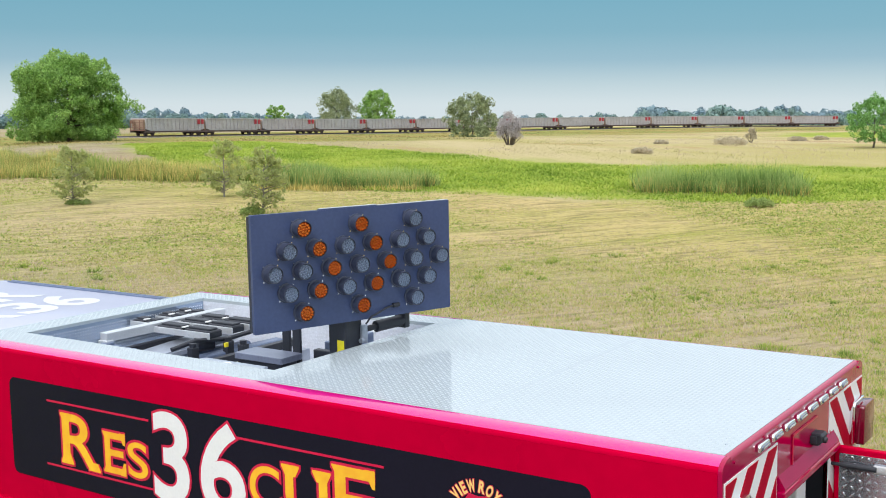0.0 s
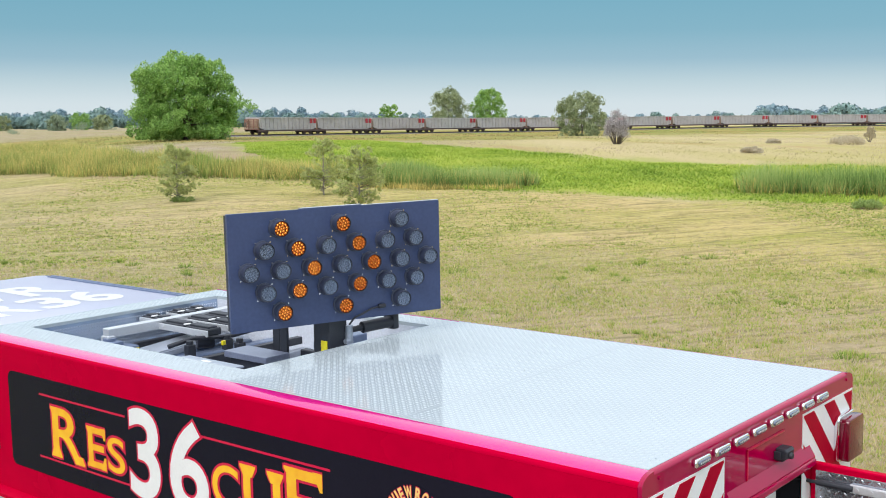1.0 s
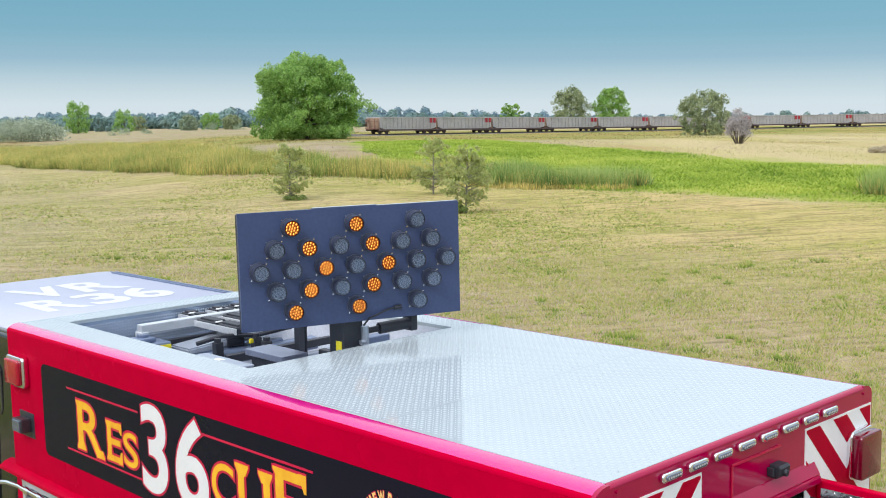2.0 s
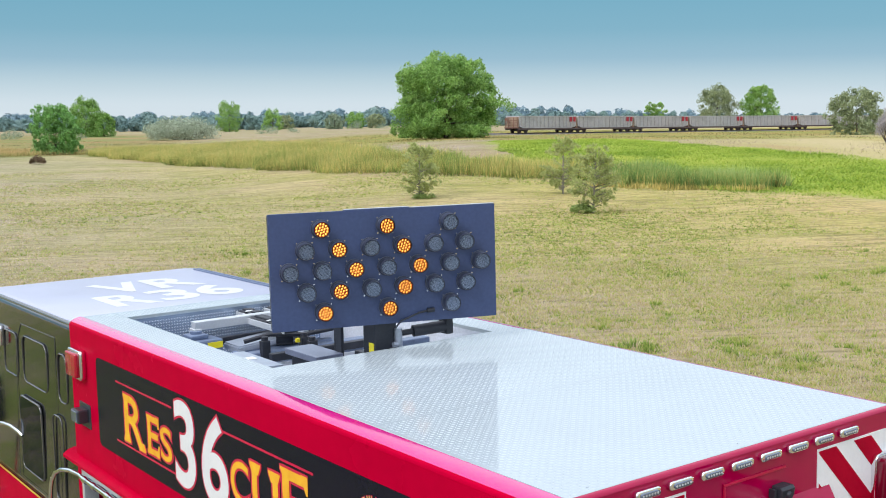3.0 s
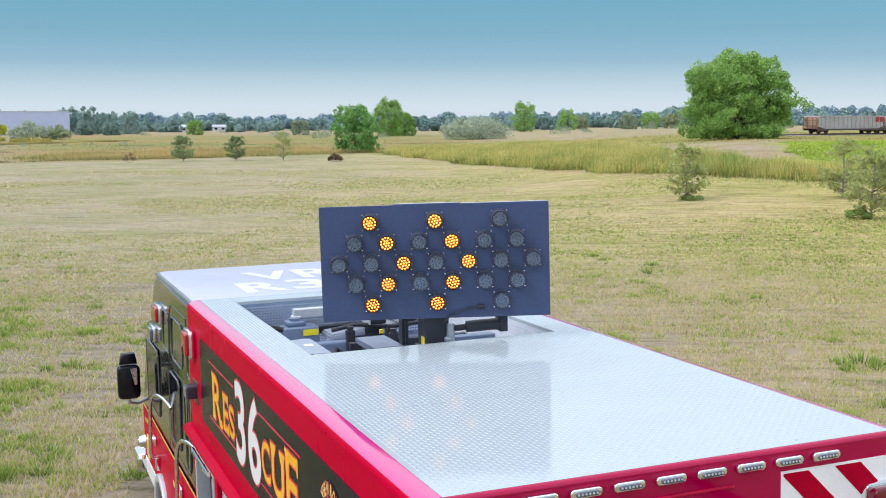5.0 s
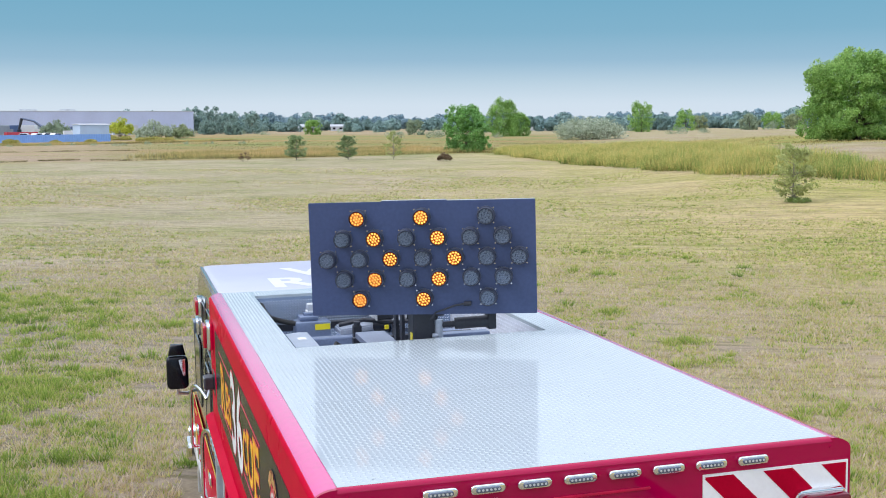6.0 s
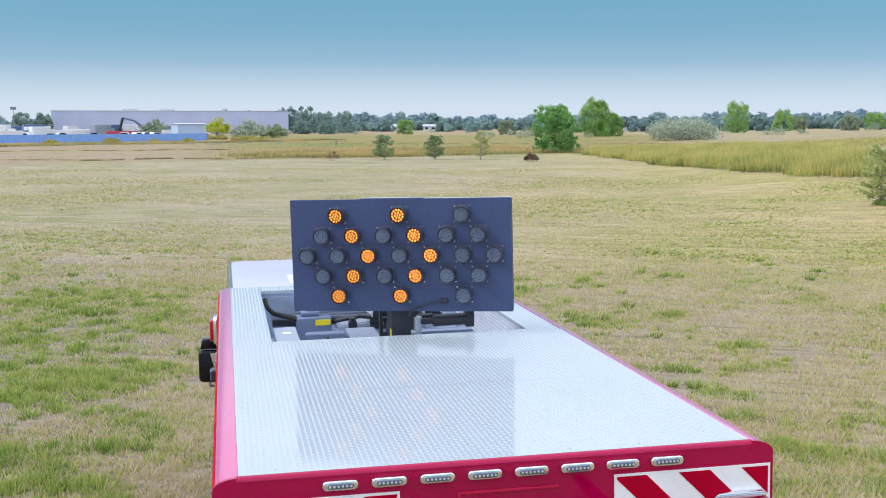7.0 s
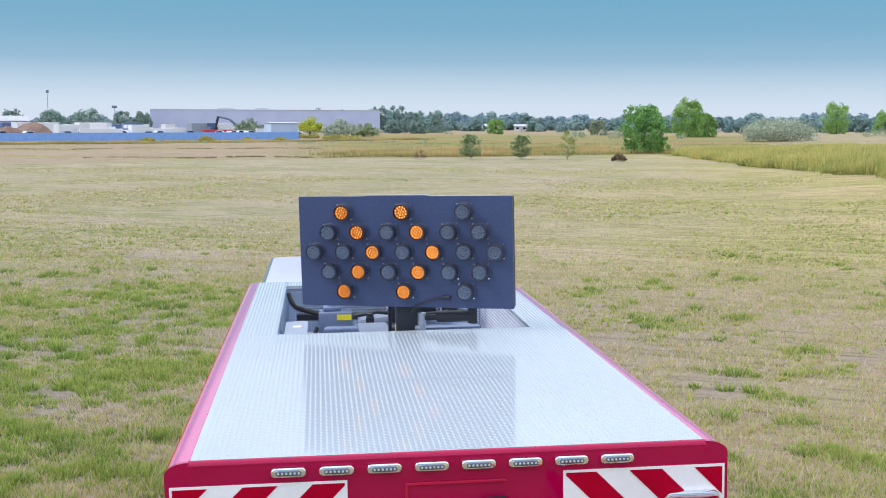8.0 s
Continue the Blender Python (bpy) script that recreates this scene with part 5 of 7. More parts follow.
    for x0, x1, y0, y1 in ((-1.163, -0.89, 2.962, 5.86), (0.93, 1.163, 2.962, 5.86), (-0.89, 0.93, 5.58, 5.86), (-0.89, 0.93, 2.962, 3.06)):
        bm = bmesh.new()
        box(bm, x0, x1, y0, y1, 3.070, 3.098, 0.002)
        part("roof_border", bm, WHITE_DECK, tr)
        tread("border_tread", (x0 + 0.01, y0 + 0.01, 3.098), (1, 0, 0), (0, 1, 0), int((x1 - x0 - 0.02) / 0.027), int((y1 - y0 - 0.02) / 0.027), 0.027,
              (0.0116, 0.0043, 0.0030), WHITE_DECK, tr)
    # sunken well
    zf = 2.66
    bm = bmesh.new()
    box(bm, -0.90, 0.94, 3.05, 5.59, zf - 0.02, zf)
    part("well_floor", bm, BARE_PLATE, tr, "sunken bare tread-plate well floor")
    # what each wall reflects of the sky is given by its plate colour
    for nm, mt, q in (("well_wall", SKY_TINTED_PLATE, (-0.90, -0.888, 3.05, 5.59)), ("well_wall", BARE_PLATE, (0.928, 0.94, 3.05, 5.59)),
                      ("well_wall", SKY_TINTED_PLATE, (-0.888, 0.928, 5.575, 5.59)), ("well_wall", BARE_PLATE, (-0.888, 0.928, 3.05, 3.062))):
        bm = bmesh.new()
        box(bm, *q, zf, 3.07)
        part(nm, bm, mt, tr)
    tread("well_tread", (-0.88, 5.575, zf), (1, 0, 0), (0, 0, 1), 74, 16, 0.0243, (0.0116, 0.0044, 0.003), BARE_PLATE, tr)
    tread("well_tread", (0.928, 5.57, zf), (0, -1, 0), (0, 0, 1), 83, 13, 0.030, (0.0140, 0.0052, 0.0042), BARE_PLATE, tr)
    tread("well_tread", (-0.888, 3.07, zf), (0, 1, 0), (0, 0, 1), 83, 13, 0.030, (0.0128, 0.0042, 0.003), SKY_TINTED_PLATE, tr)
    tread("well_tread", (-0.88, 3.07, zf), (1, 0, 0), (0, 1, 0), 45, 62, 0.04, (0.017, 0.0055, 0.004), BARE_PLATE, tr)
    bm = bmesh.new()
    for x in np.arange(-1.0, 1.1, 0.33):
        rod(bm, (x, 0.06, 3.10), (x, 0.06, 3.1045), 0.004, seg=8)
    tagged(part("rivets", bm, GREY_METAL, tr), kind="stuff")

    # side lettering panel
    bm = bmesh.new()
    prism(bm, rrect(0.64, 5.28, 2.165, 2.872, 0.06, 6), "x", -1.2725, -1.262)
    pn = part("side_sign", bm, PANEL_BLACK, tr, "black lettering panel with gold and white characters")

    def on_side(y, z):
        return lambda u, v, d: (-1.2725 - d, y - u, z + v)
    def wedge_serif(y, z, u, v, half, rise, m):
        """A flared stroke end with a red edge: wide at its outer line v, narrow a little way up (or down) the stem."""
        for grow, x0, x1, mt, nm in ((0.0115, -1.2742, -1.2725, RED_VINYL, "outline"), (0.0, -1.2768, -1.2746, m, "serif")):
            s = 1 if rise > 0 else -1
            q = [(y - u + half + grow, z + v - s * grow), (y - u - half - grow, z + v - s * grow), (y - u - half - grow, z + v + s * (0.012 + grow)),
                 (y - u - half * 0.55 - grow, z + v + rise), (y - u + half * 0.55 + grow, z + v + rise), (y - u + half + grow, z + v + s * (0.012 + grow))]
            b2 = bmesh.new()
            prism(b2, q, "x", x0, x1)
            part(nm, b2, mt, pn)

    for ch, y, z, w, h, m, b in (("R", 4.705, 2.327, 0.365, 0.360, YELLOW_VINYL, 0.012), ("E", 4.262, 2.337, 0.195, 0.283, YELLOW_VINYL, 0.012),
                                 ("S", 4.035, 2.345, 0.195, 0.243, YELLOW_VINYL, 0.012), ("3", 3.785, 2.235, 0.330, 0.600, WHITE_VINYL, 0.02),
                                 ("6", 3.355, 2.235, 0.385, 0.600, WHITE_VINYL, 0.02), ("C", 2.935, 2.350, 0.245, 0.268, YELLOW_VINYL, 0.012),
                                 ("U", 2.645, 2.345, 0.325, 0.312, YELLOW_VINYL, 0.012), ("E", 2.265, 2.330, 0.280, 0.388, YELLOW_VINYL, 0.012)):
        bm = bmesh.new()
        letter(bm, ch, on_side(y, z), w, h, b, 0.0115 / h, 0.0015)
        part("outline", bm, RED_VINYL, pn)
        bm = bmesh.new()
        letter(bm, ch, on_side(y, z), w, h, b, 0.0, 0.0035)
        part("character", bm, m, pn)
        # flared stroke ends: along, up, half width, rise into the stem
        ends = {"R": ((0.045, 0, 0.065, 0.075), (0.045, h, 0.06, -0.06), (w - 0.035, -0.012, 0.06, 0.06)),
                "E": ((0.03 * h / 0.28, 0, 0.045 * h / 0.28, 0.05), (0.03 * h / 0.28, h, 0.045 * h / 0.28, -0.05)),
                "U": ((0.042, h, 0.07, -0.07), (w - 0.042, h, 0.07, -0.07))}.get(ch, ())
        for u, v, half, rise in ends:
            wedge_serif(y, z, u, v, half, rise, m)
        if ch == "E":
            # beaks on the upper and lower arms
            k = h / 0.28
            for v0, v1, v2 in ((h + 0.004, h - 0.075 * k, h - 0.03 * k), (-0.004, 0.085 * k, 0.035 * k)):
                b2 = bmesh.new()
                prism(b2, [(y - w + 0.045 * k, z + v0), (y - w - 0.012, z + v0), (y - w - 0.012, z + v1), (y - w + 0.008, z + v1), (y - w + 0.03 * k, z + v2)], "x", -1.2767, -1.2747)
                part("serif", b2, m, pn)
    for y0, y1, z in ((4.86, 3.82, 2.752), (3.04, 1.91, 2.757), (4.89, 3.80, 2.293), (2.98, 1.91, 2.290)):
        bm = bmesh.new()
        box(bm, -1.2755, -1.2725, y1, y0, z - 0.007, z + 0.007)
        part("rule", bm, RED_VINYL, pn)
    # round emblem with curved lettering
    ec, er = (1.293, 2.580), 0.222
    bm = bmesh.new()
    prism(bm, [(ec[0] + er * math.cos(t), ec[1] + er * math.sin(t)) for t in np.linspace(0, 2 * math.pi, 41)[:-1]], "x", -1.2765, -1.2725)
    part("emblem_disc", bm, PANEL_BLACK, pn)
    bm = bmesh.new()
    for i in range(16):
        t = 2 * math.pi * i / 16
        c, s = math.cos(t), math.sin(t)
        rod(bm, (-1.275, ec[0] + 0.04 * c, ec[1] + 0.04 * s), (-1.279, ec[0] + 0.04 * c, ec[1] + 0.04 * s), 0.025, seg=8)
    prism(bm, [(ec[0] + 0.145 * math.cos(t) * (1 if k % 2 else 0.86), ec[1] + 0.145 * math.sin(t) * (1 if k % 2 else 0.86)) for k, t in enumerate(np.linspace(0, 2 * math.pi, 17)[:-1])], "x", -1.2785, -1.2765)
    part("emblem_star", bm, RED_VINYL, pn)
    bm = bmesh.new()
    prism(bm, [(ec[0] + 0.10 * math.cos(t), ec[1] + 0.10 * math.sin(t)) for t in np.linspace(0, 2 * math.pi, 25)[:-1]], "x", -1.2805, -1.2785)
    part("emblem_core", bm, CREAM_VINYL, pn)
    word = "VIEW ROYAL"
    for i, ch in enumerate(word):
        if ch == " ":
            continue
        t = radians((-51, -40, -29.5, -13, 0, 8.5, 24, 39, 53, 66)[i])

        def on_arc(u, v, d, c=math.cos(t), s_=math.sin(t)):
            # t turns to the reader's right, which is to the rear
            r, k = 0.146 + v, u - {"I": 0.0065, "W": 0.026, "E": 0.015}.get(ch, 0.020)
            return (-1.2768 - d, ec[0] - r * s_ - k * c, ec[1] + r * c - k * s_)
        bm = bmesh.new()
        letter(bm, ch, on_arc, {"I": 0.013, "W": 0.052, "E": 0.030, "L": 0.030}.get(ch, 0.040), 0.068, 0.04, 0.0, 0.003)
        part("character", bm, PALE_GOLD, pn)
        bm = bmesh.new()
        letter(bm, ch, on_arc, {"I": 0.013, "W": 0.052, "E": 0.030, "L": 0.030}.get(ch, 0.040), 0.068, 0.04, 0.05, 0.0015)
        part("outline", bm, RED_VINYL, pn)

    # cab
    prof = [(5.875, 0.60), (5.875, 2.93), (5.90, 2.99), (8.62, 2.99), (8.78, 2.95), (8.84, 2.86), (9.02, 2.40), (9.35, 2.38), (9.50, 2.30), (9.95, 1.35), (10.0, 1.20), (10.0, 0.60)]
    bm = bmesh.new()
    n = len(prof)
    rows = []
    for s in (-1, 1):
        rows.append([bm.verts.new((s * (1.235 - 0.045 * max(0.0, (z - 1.3)) / 1.7), y, z)) for y, z in prof])
    for r in rows:
        bm.faces.new(r)
    for i in range(n):
        bm.faces.new((rows[0][i], rows[0][(i + 1) % n], rows[1][(i + 1) % n], rows[1][i]))
    bmesh.ops.recalc_face_normals(bm, faces=bm.faces)
    es = [e for e in bm.edges if all(v.co.z > 2.3 for v in e.verts) and abs(e.verts[0].co.x - e.verts[1].co.x) < 0.01 and e.verts[0].co.y > 5.88]
    bmesh.ops.bevel(bm, geom=es, offset=0.05, segments=4, affect="EDGES", profile=0.5)
    part("cab_body", bm, BLACK_PAINT, tr, "glossy black upper cab", smooth=35)
    bm = bmesh.new()
    prism(bm, rrect(-1.135, 1.135, 5.92, 8.84, 0.12, 5), "z", 2.988, 3.008, 0.006)
    cr = part("cab_roof", bm, CAB_ROOF, tr, "grey cab roof with pale lettering", smooth=40)
    for s in (-1, 1):
        bm = bmesh.new()
        rod(bm, (s * 1.15, 5.95, 2.985), (s * 1.15, 8.80, 2.985), 0.022, seg=8)
        part("roof_edge", bm, PANEL_RIM, tr, smooth=60)
    for x0, x1 in ((1.062, 1.078), (1.108, 1.132)):
        bm = bmesh.new()
        box(bm, x0, x1, 5.98, 8.62, 3.0, 3.024, 0.003)
        part("roof_rail", bm, BLUE_GREY, tr, "dark low rail along the cab roof's edge")
    for ch, x, y, w, h in (("V", -0.33, 7.50, 0.50, 0.72), ("R", 0.22, 7.50, 0.50, 0.72), ("R", -0.56, 6.68, 0.46, 0.72), ("3", -0.06, 6.68, 0.40, 0.72), ("6", 0.38, 6.68, 0.42, 0.72)):
        bm = bmesh.new()
        letter(bm, ch, lambda u, v, d, x=x, y=y: (x + u, y + v, 3.008 + d), w, h, 0.03, 0.0, 0.0015)
        part("character", bm, CREAM_VINYL, cr)
    # red lower cab with a gold line
    for s in (-1, 1):
        bm = bmesh.new()
        prism(bm, [(5.88, 0.60), (5.88, 1.235), (10.0, 1.215), (10.0, 0.60)], "x", s * 1.234, s * 1.246)
        lc = part("lower_cab_side", bm, RED, tr)
        bm = bmesh.new()
        box(bm, s * 1.240, s * 1.249, 5.88, 10.0, 1.238, 1.250)
        part("gold_line", bm, GOLD_LINE, tr)

        def frame_rim(nm, y0, y1, z0, z1, r, material, t=0.018, depth=0.014):
            """A raised rounded rim, with its panel inside."""
            x = s * (1.236 - 0.045 * max(0.0, ((z0 + z1) / 2 - 1.3)) / 1.7)
            pts = rrect(y0, y1, z0, z1, r, 5)
            b2 = bmesh.new()
            tube(b2, [(x, a, b) for a, b in pts + pts[:2]], t * 0.6, 6)
            w = part(nm, b2, material, tr, smooth=60)
            return w, x
        for y0, y1, z0, z1, r in ((7.66, 8.10, 2.28, 2.70, 0.07), (6.76, 7.48, 2.28, 2.72, 0.09), (6.22, 6.46, 2.28, 2.71, 0.08), (6.36, 6.62, 1.36, 2.14, 0.08)):
            frame_rim("pressed_panel", y0, y1, z0, z1, r, PANEL_RIM, 0.014)
        for nm, y0, y1, z0, z1, r in (("rear_door_window", 6.95, 7.60, 1.42, 2.13, 0.08), ("front_door_window", 8.50, 9.50, 1.40, 2.15, 0.08)):
            w, x = frame_rim(nm, y0, y1, z0, z1, r, PANEL_RIM, 0.018)
            b2 = bmesh.new()
            prism(b2, rrect(y0, y1, z0, z1, r, 5), "x", x - s * 0.01, x + s * 0.006)
            part("glass", b2, WELD_GLASS, w, "dark window glass")
        bm = bmesh.new()
        pts = [(7.52, 2.82), (6.52, 2.83), (6.52, 1.30), (7.70, 1.30), (7.70, 2.60), (7.52, 2.82)]
        tube(bm, [(s * (1.236 - 0.045 * max(0, z - 1.3) / 1.7), y, z) for y, z in pts], 0.0035, 6)
        part("door_seam", bm, PANEL_RIM, tr)
        # warning lamps
        for y0, y1, z0, z1, xs, m, lb in ((8.10, 8.52, 2.52, 2.72, 1.19, RED_LENS, "red warning lamp in chrome"), (8.66, 9.02, 2.22, 2.40, 1.19, CLEAR_LENS, "clear scene lamp in chrome"),
                                          (5.50, 5.80, 2.64, 2.88, 1.27, RED_LENS, "red warning lamp in chrome")):
            bm = bmesh.new()
            prism(bm, rrect(y0, y1, z0, z1, 0.03), "x", s * xs, s * (xs + 0.055), 0.012)
            wl_ = part("warning_lamp", bm, CHROME, tr, lb, smooth=45)
            bm = bmesh.new()
            prism(bm, rrect(y0 + 0.03, y1 - 0.03, z0 + 0.02, z1 - 0.02, 0.02), "x", s * (xs + 0.05), s * (xs + 0.085), 0.012)
            part("lens", bm, m, wl_, smooth=45)
        bm = bmesh.new()
        box(bm, s * 1.265, s * 1.275, 5.46, 5.72, 2.24, 2.44, 0.006)
        box(bm, s * 1.27, s * 1.36, 5.51, 5.67, 2.29, 2.40, 0.012)
        sl = part("scene_lamp", bm, LAMP_GREY, tr, "dark grey swivel scene lamp")
        bm = bmesh.new()
        box(bm, s * 1.355, s * 1.368, 5.525, 5.655, 2.30, 2.39, 0.004)
        part("lens", bm, CLEAR_LENS, sl)
        # grab rails
        for y in (8.26, 6.32):
            bm = bmesh.new()
            pts = [(s * 1.245, y + 0.17, 0.98), (s * 1.34, y + 0.17, 0.98), (s * 1.36, y + 0.15, 1.03), (s * 1.36, y + 0.02, 1.55), (s * 1.358, y - 0.02, 1.64), (s * 1.35, y - 0.10, 1.72),
                   (s * 1.335, y - 0.22, 1.775), (s * 1.31, y - 0.36, 1.795), (s * 1.28, y - 0.50, 1.79), (s * 1.25, y - 0.61, 1.76), (s * 1.225, y - 0.67, 1.72)]
            tube(bm, pts, 0.019, 10)
            part("grab_rail", bm, CHROME, tr, "polished curved grab rail", smooth=60)
        for y, z in ((8.84, 1.06), (6.9, 1.05)):
            bm = bmesh.new()
            prism(bm, rrect(y - 0.09, y + 0.09, z - 0.055, z + 0.055, 0.03), "x", s * 1.245, s * 1.275, 0.01)
            part("door_handle", bm, CHROME, tr, smooth=45)
        bm = bmesh.new()
        box(bm, s * 1.245, s * 1.29, 8.58, 8.67, 0.77, 0.92, 0.012)
        part("side_marker", bm, CHROME, tr)
        bm = bmesh.new()
        box(bm, s * 1.20, s * 1.25, 9.0, 9.92, 0.38, 0.59, 0.01)
        part("lower_valance", bm, WHITE_VINYL, tr)
        bm = bmesh.new()
        rod(bm, (s * 1.245, 9.60, 0.78), (s * 1.252, 9.60, 0.78), 0.16, seg=28)
        part("door_emblem", bm, GOLD_LINE, tr, "round gold door emblem")
        bm = bmesh.new()
        for i, (y, z, w, h) in enumerate(((9.75, 1.08, 0.10, 0.05), (9.6, 1.10, 0.10, 0.05), (9.45, 1.11, 0.1, 0.05), (7.4, 0.95, 0.22, 0.06), (7.1, 0.95, 0.2, 0.06))):
            box(bm, s * 1.246, s * 1.249, y - w / 2, y + w / 2, z - h / 2, z + h / 2)
        part("small_print", bm, GOLD_LINE, tr)
        # mirror on its arm
        bm = bmesh.new()
        tube(bm, [(s * 1.22, 9.70, 1.36), (s * 1.34, 9.62, 1.33), (s * 1.45, 9.55, 1.36), (s * 1.45, 9.55, 1.44)], 0.022, 8)
        ma = part("mirror_arm", bm, LIGHT_METAL, tr, smooth=60)
        bm = bmesh.new()
        prism(bm, rrect(s * 1.45 - 0.13, s * 1.45 + 0.13, 1.42, 1.83, 0.06), "y", 9.46, 9.60, 0.03)
        prism(bm, [(s * 1.45 - 0.105, 1.845), (s * 1.45 + 0.105, 1.845), (s * 1.45 + 0.075, 1.975), (s * 1.45 - 0.075, 1.975)], "y", 9.45, 9.57, 0.02)
        part("mirror_housing", bm, MIRROR_BLACK, ma, "black twin mirror housing", smooth=45)
        # bright reflection in the glass, shaped as a chrome wedge
        bm = bmesh.new()
        prism(bm, [(s * 1.435, 1.79), (s * 1.355, 1.80), (s * 1.36, 1.60), (s * 1.385, 1.585)], "y", 9.452, 9.463)
        part("mirror_glint", bm, CHROME, ma)
        # wheels and polished fenders
        for y, rw in ((2.5, 0.50), (8.42, 0.34)):
            bm = bmesh.new()
            rod(bm, (s * 0.98, y, rw), (s * 1.24, y, rw), rw, seg=40)
            bmesh.ops.bevel(bm, geom=[e for e in bm.edges if e.calc_length() < 0.1], offset=0.03, segments=2, affect="EDGES")
            wh = part("wheel", bm, RUBBER, tr, smooth=40)
            q = rw * 0.56
            bm = bmesh.new()
            rod(bm, (s * 1.15, y, rw), (s * 1.25, y, rw), q, q * 0.93, seg=32)
            rod(bm, (s * 1.2, y, rw), (s * 1.29, y, rw), q * 0.38, q * 0.31, seg=24)
            for k in range(10):
                a = 2 * math.pi * k / 10
                rod(bm, (s * 1.24, y + q * 0.6 * math.cos(a), rw + q * 0.6 * math.sin(a)), (s * 1.275, y + q * 0.6 * math.cos(a), rw + q * 0.6 * math.sin(a)), 0.018, seg=8)
            part("rim", bm, CHROME, wh, smooth=40)
            bm = bmesh.new()
            ring = [radians(a) for a in range(0, 181, 9)]
            r0, r1 = rw + 0.02, rw + 0.11
            prism(bm, [(y + r1 * math.cos(a), rw - 0.02 + r1 * math.sin(a)) for a in ring] + [(y + r0 * math.cos(a), rw - 0.02 + r0 * math.sin(a)) for a in ring[::-1]], "x", s * 1.20, s * 1.295, 0.012)
            part("fender", bm, LIGHT_METAL, tr, smooth=50)
    # windscreen, bumper, head lamps
    bm = bmesh.new()
    prism(bm, [(9.53, 2.26), (9.92, 1.42), (9.935, 1.43), (9.545, 2.27)], "x", -1.12, 1.12)
    part("windscreen", bm, WELD_GLASS, tr)
    bm = bmesh.new()
    box(bm, -1.36, 1.36, 9.92, 10.40, 0.36, 0.60, 0.06)
    part("bumper", bm, CHROME, tr)
    for s in (-1, 1):
        bm = bmesh.new()
        prism(bm, rrect(s * 1.05 - 0.17, s * 1.05 + 0.17, 0.82, 1.05, 0.05), "y", 9.95, 10.06, 0.015)
        rod(bm, (s * 1.20, 9.93, 0.76), (s * 1.31, 9.96, 0.75), 0.10, 0.075, seg=20)
        part("head_lamp", bm, CHROME, tr, smooth=45)
    return tr


build_truck()


# ---------------------------------------------------------------- folded light tower in the well
def build_tower():
    lt = root("light_tower", TRUCK, "folded grey light tower with black lamp heads in the roof well", "light tower")
    bm = bmesh.new()
    box(bm, -0.475, 0.80, 5.17, 5.25, 2.985, 3.058, 0.006)
    box(bm, -0.49, -0.42, 5.16, 5.26, 2.95, 3.0, 0.006)
    part("cross_beam", bm, LIGHT_METAL, lt)
    for x, y0, y1 in ((0.10, 5.25, 5.55), (0.37, 5.25, 5.55), (0.56, 5.25, 5.55), (0.02, 4.55, 5.17), (0.27, 4.55, 5.17), (0.46, 4.55, 5.17)):
        bm = bmesh.new()
        box(bm, x - 0.025, x - 0.012, y0, y1, 2.985, 3.035, 0.003)
        for y in np.linspace(y0 + 0.06, y1 - 0.06, 4):
            rod(bm, (x - 0.025, y, 3.01), (x - 0.029, y, 3.01), 0.008, seg=8)
        part("lamp_bar", bm, LIGHT_METAL, lt)
        h = (y1 - y0) / 2
        for k in range(2):
            ya, yb = y0 + k * h + 0.01, y0 + (k + 1) * h - 0.015
            bm = bmesh.new()
            box(bm, x - 0.008, x + 0.13, ya, yb, 2.985, 3.045, 0.012)
            box(bm, x + 0.02, x + 0.105, ya + 0.02, yb - 0.02, 3.04, 3.06, 0.008)
            part("lamp_head", bm, BLACK_MATTE, lt, "black lamp head")
        bm = bmesh.new()
        box(bm, x + 0.0, x + 0.06, (y0 + y1) / 2 - 0.012, (y0 + y1) / 2 + 0.018, 3.046, 3.056, 0.003)
        part("lamp_tag", bm, WHITE_VINYL, lt)
    # gearbox, motor and arms
    bm = bmesh.new()
    box(bm, -0.60, -0.30, 5.02, 5.24, 2.70, 2.925, 0.015)
    box(bm, -0.56, -0.40, 5.08, 5.24, 2.925, 2.965, 0.012)
    rod(bm, (-0.47, 5.17, 2.92), (-0.47, 5.17, 2.986), 0.05, seg=20)
    part("gearbox", bm, BLUE_GREY, lt, smooth=40)
    bm = bmesh.new()
    box(bm, -0.44, -0.31, 5.013, 5.02, 2.855, 2.905)
    part("warning_tag", bm, YELLOW_TAG, lt)
    bm = bmesh.new()
    for p, q, w, h in (((-0.27, 4.93, 2.80), (0.45, 4.56, 2.87), 0.09, 0.06), ((-0.55, 4.70, 2.80), (0.70, 4.45, 2.84), 0.11, 0.10)):
        a, b = Vector(p), Vector(q)
        d = b - a
        m = Matrix.Translation((a + b) / 2) @ Matrix.Rotation(math.atan2(d.y, d.x), 4, "Z") @ Matrix.Rotation(-math.atan2(d.z, math.hypot(d.x, d.y)), 4, "Y")
        box(bm, -d.length / 2, d.length / 2, -w / 2, w / 2, -h / 2, h / 2, 0.012, m)
    part("arm", bm, BLUE_GREY, lt)
    # broad tapered boom that rises towards the lamp heads
    bm = bmesh.new()
    box(bm, -1, 1, -1, 1, -1, 1)
    for v in bm.verts:
        k = (v.co.x + 1) / 2
        wide = 0.14 + 0.02 * k
        v.co = (-0.25 + 0.52 * k, 5.0 - 0.25 * k + v.co.y * wide, 2.87 + 0.108 * k + (v.co.z - 1) * 0.028)
    bmesh.ops.bevel(bm, geom=bm.edges[:], offset=0.012, segments=2, affect="EDGES")
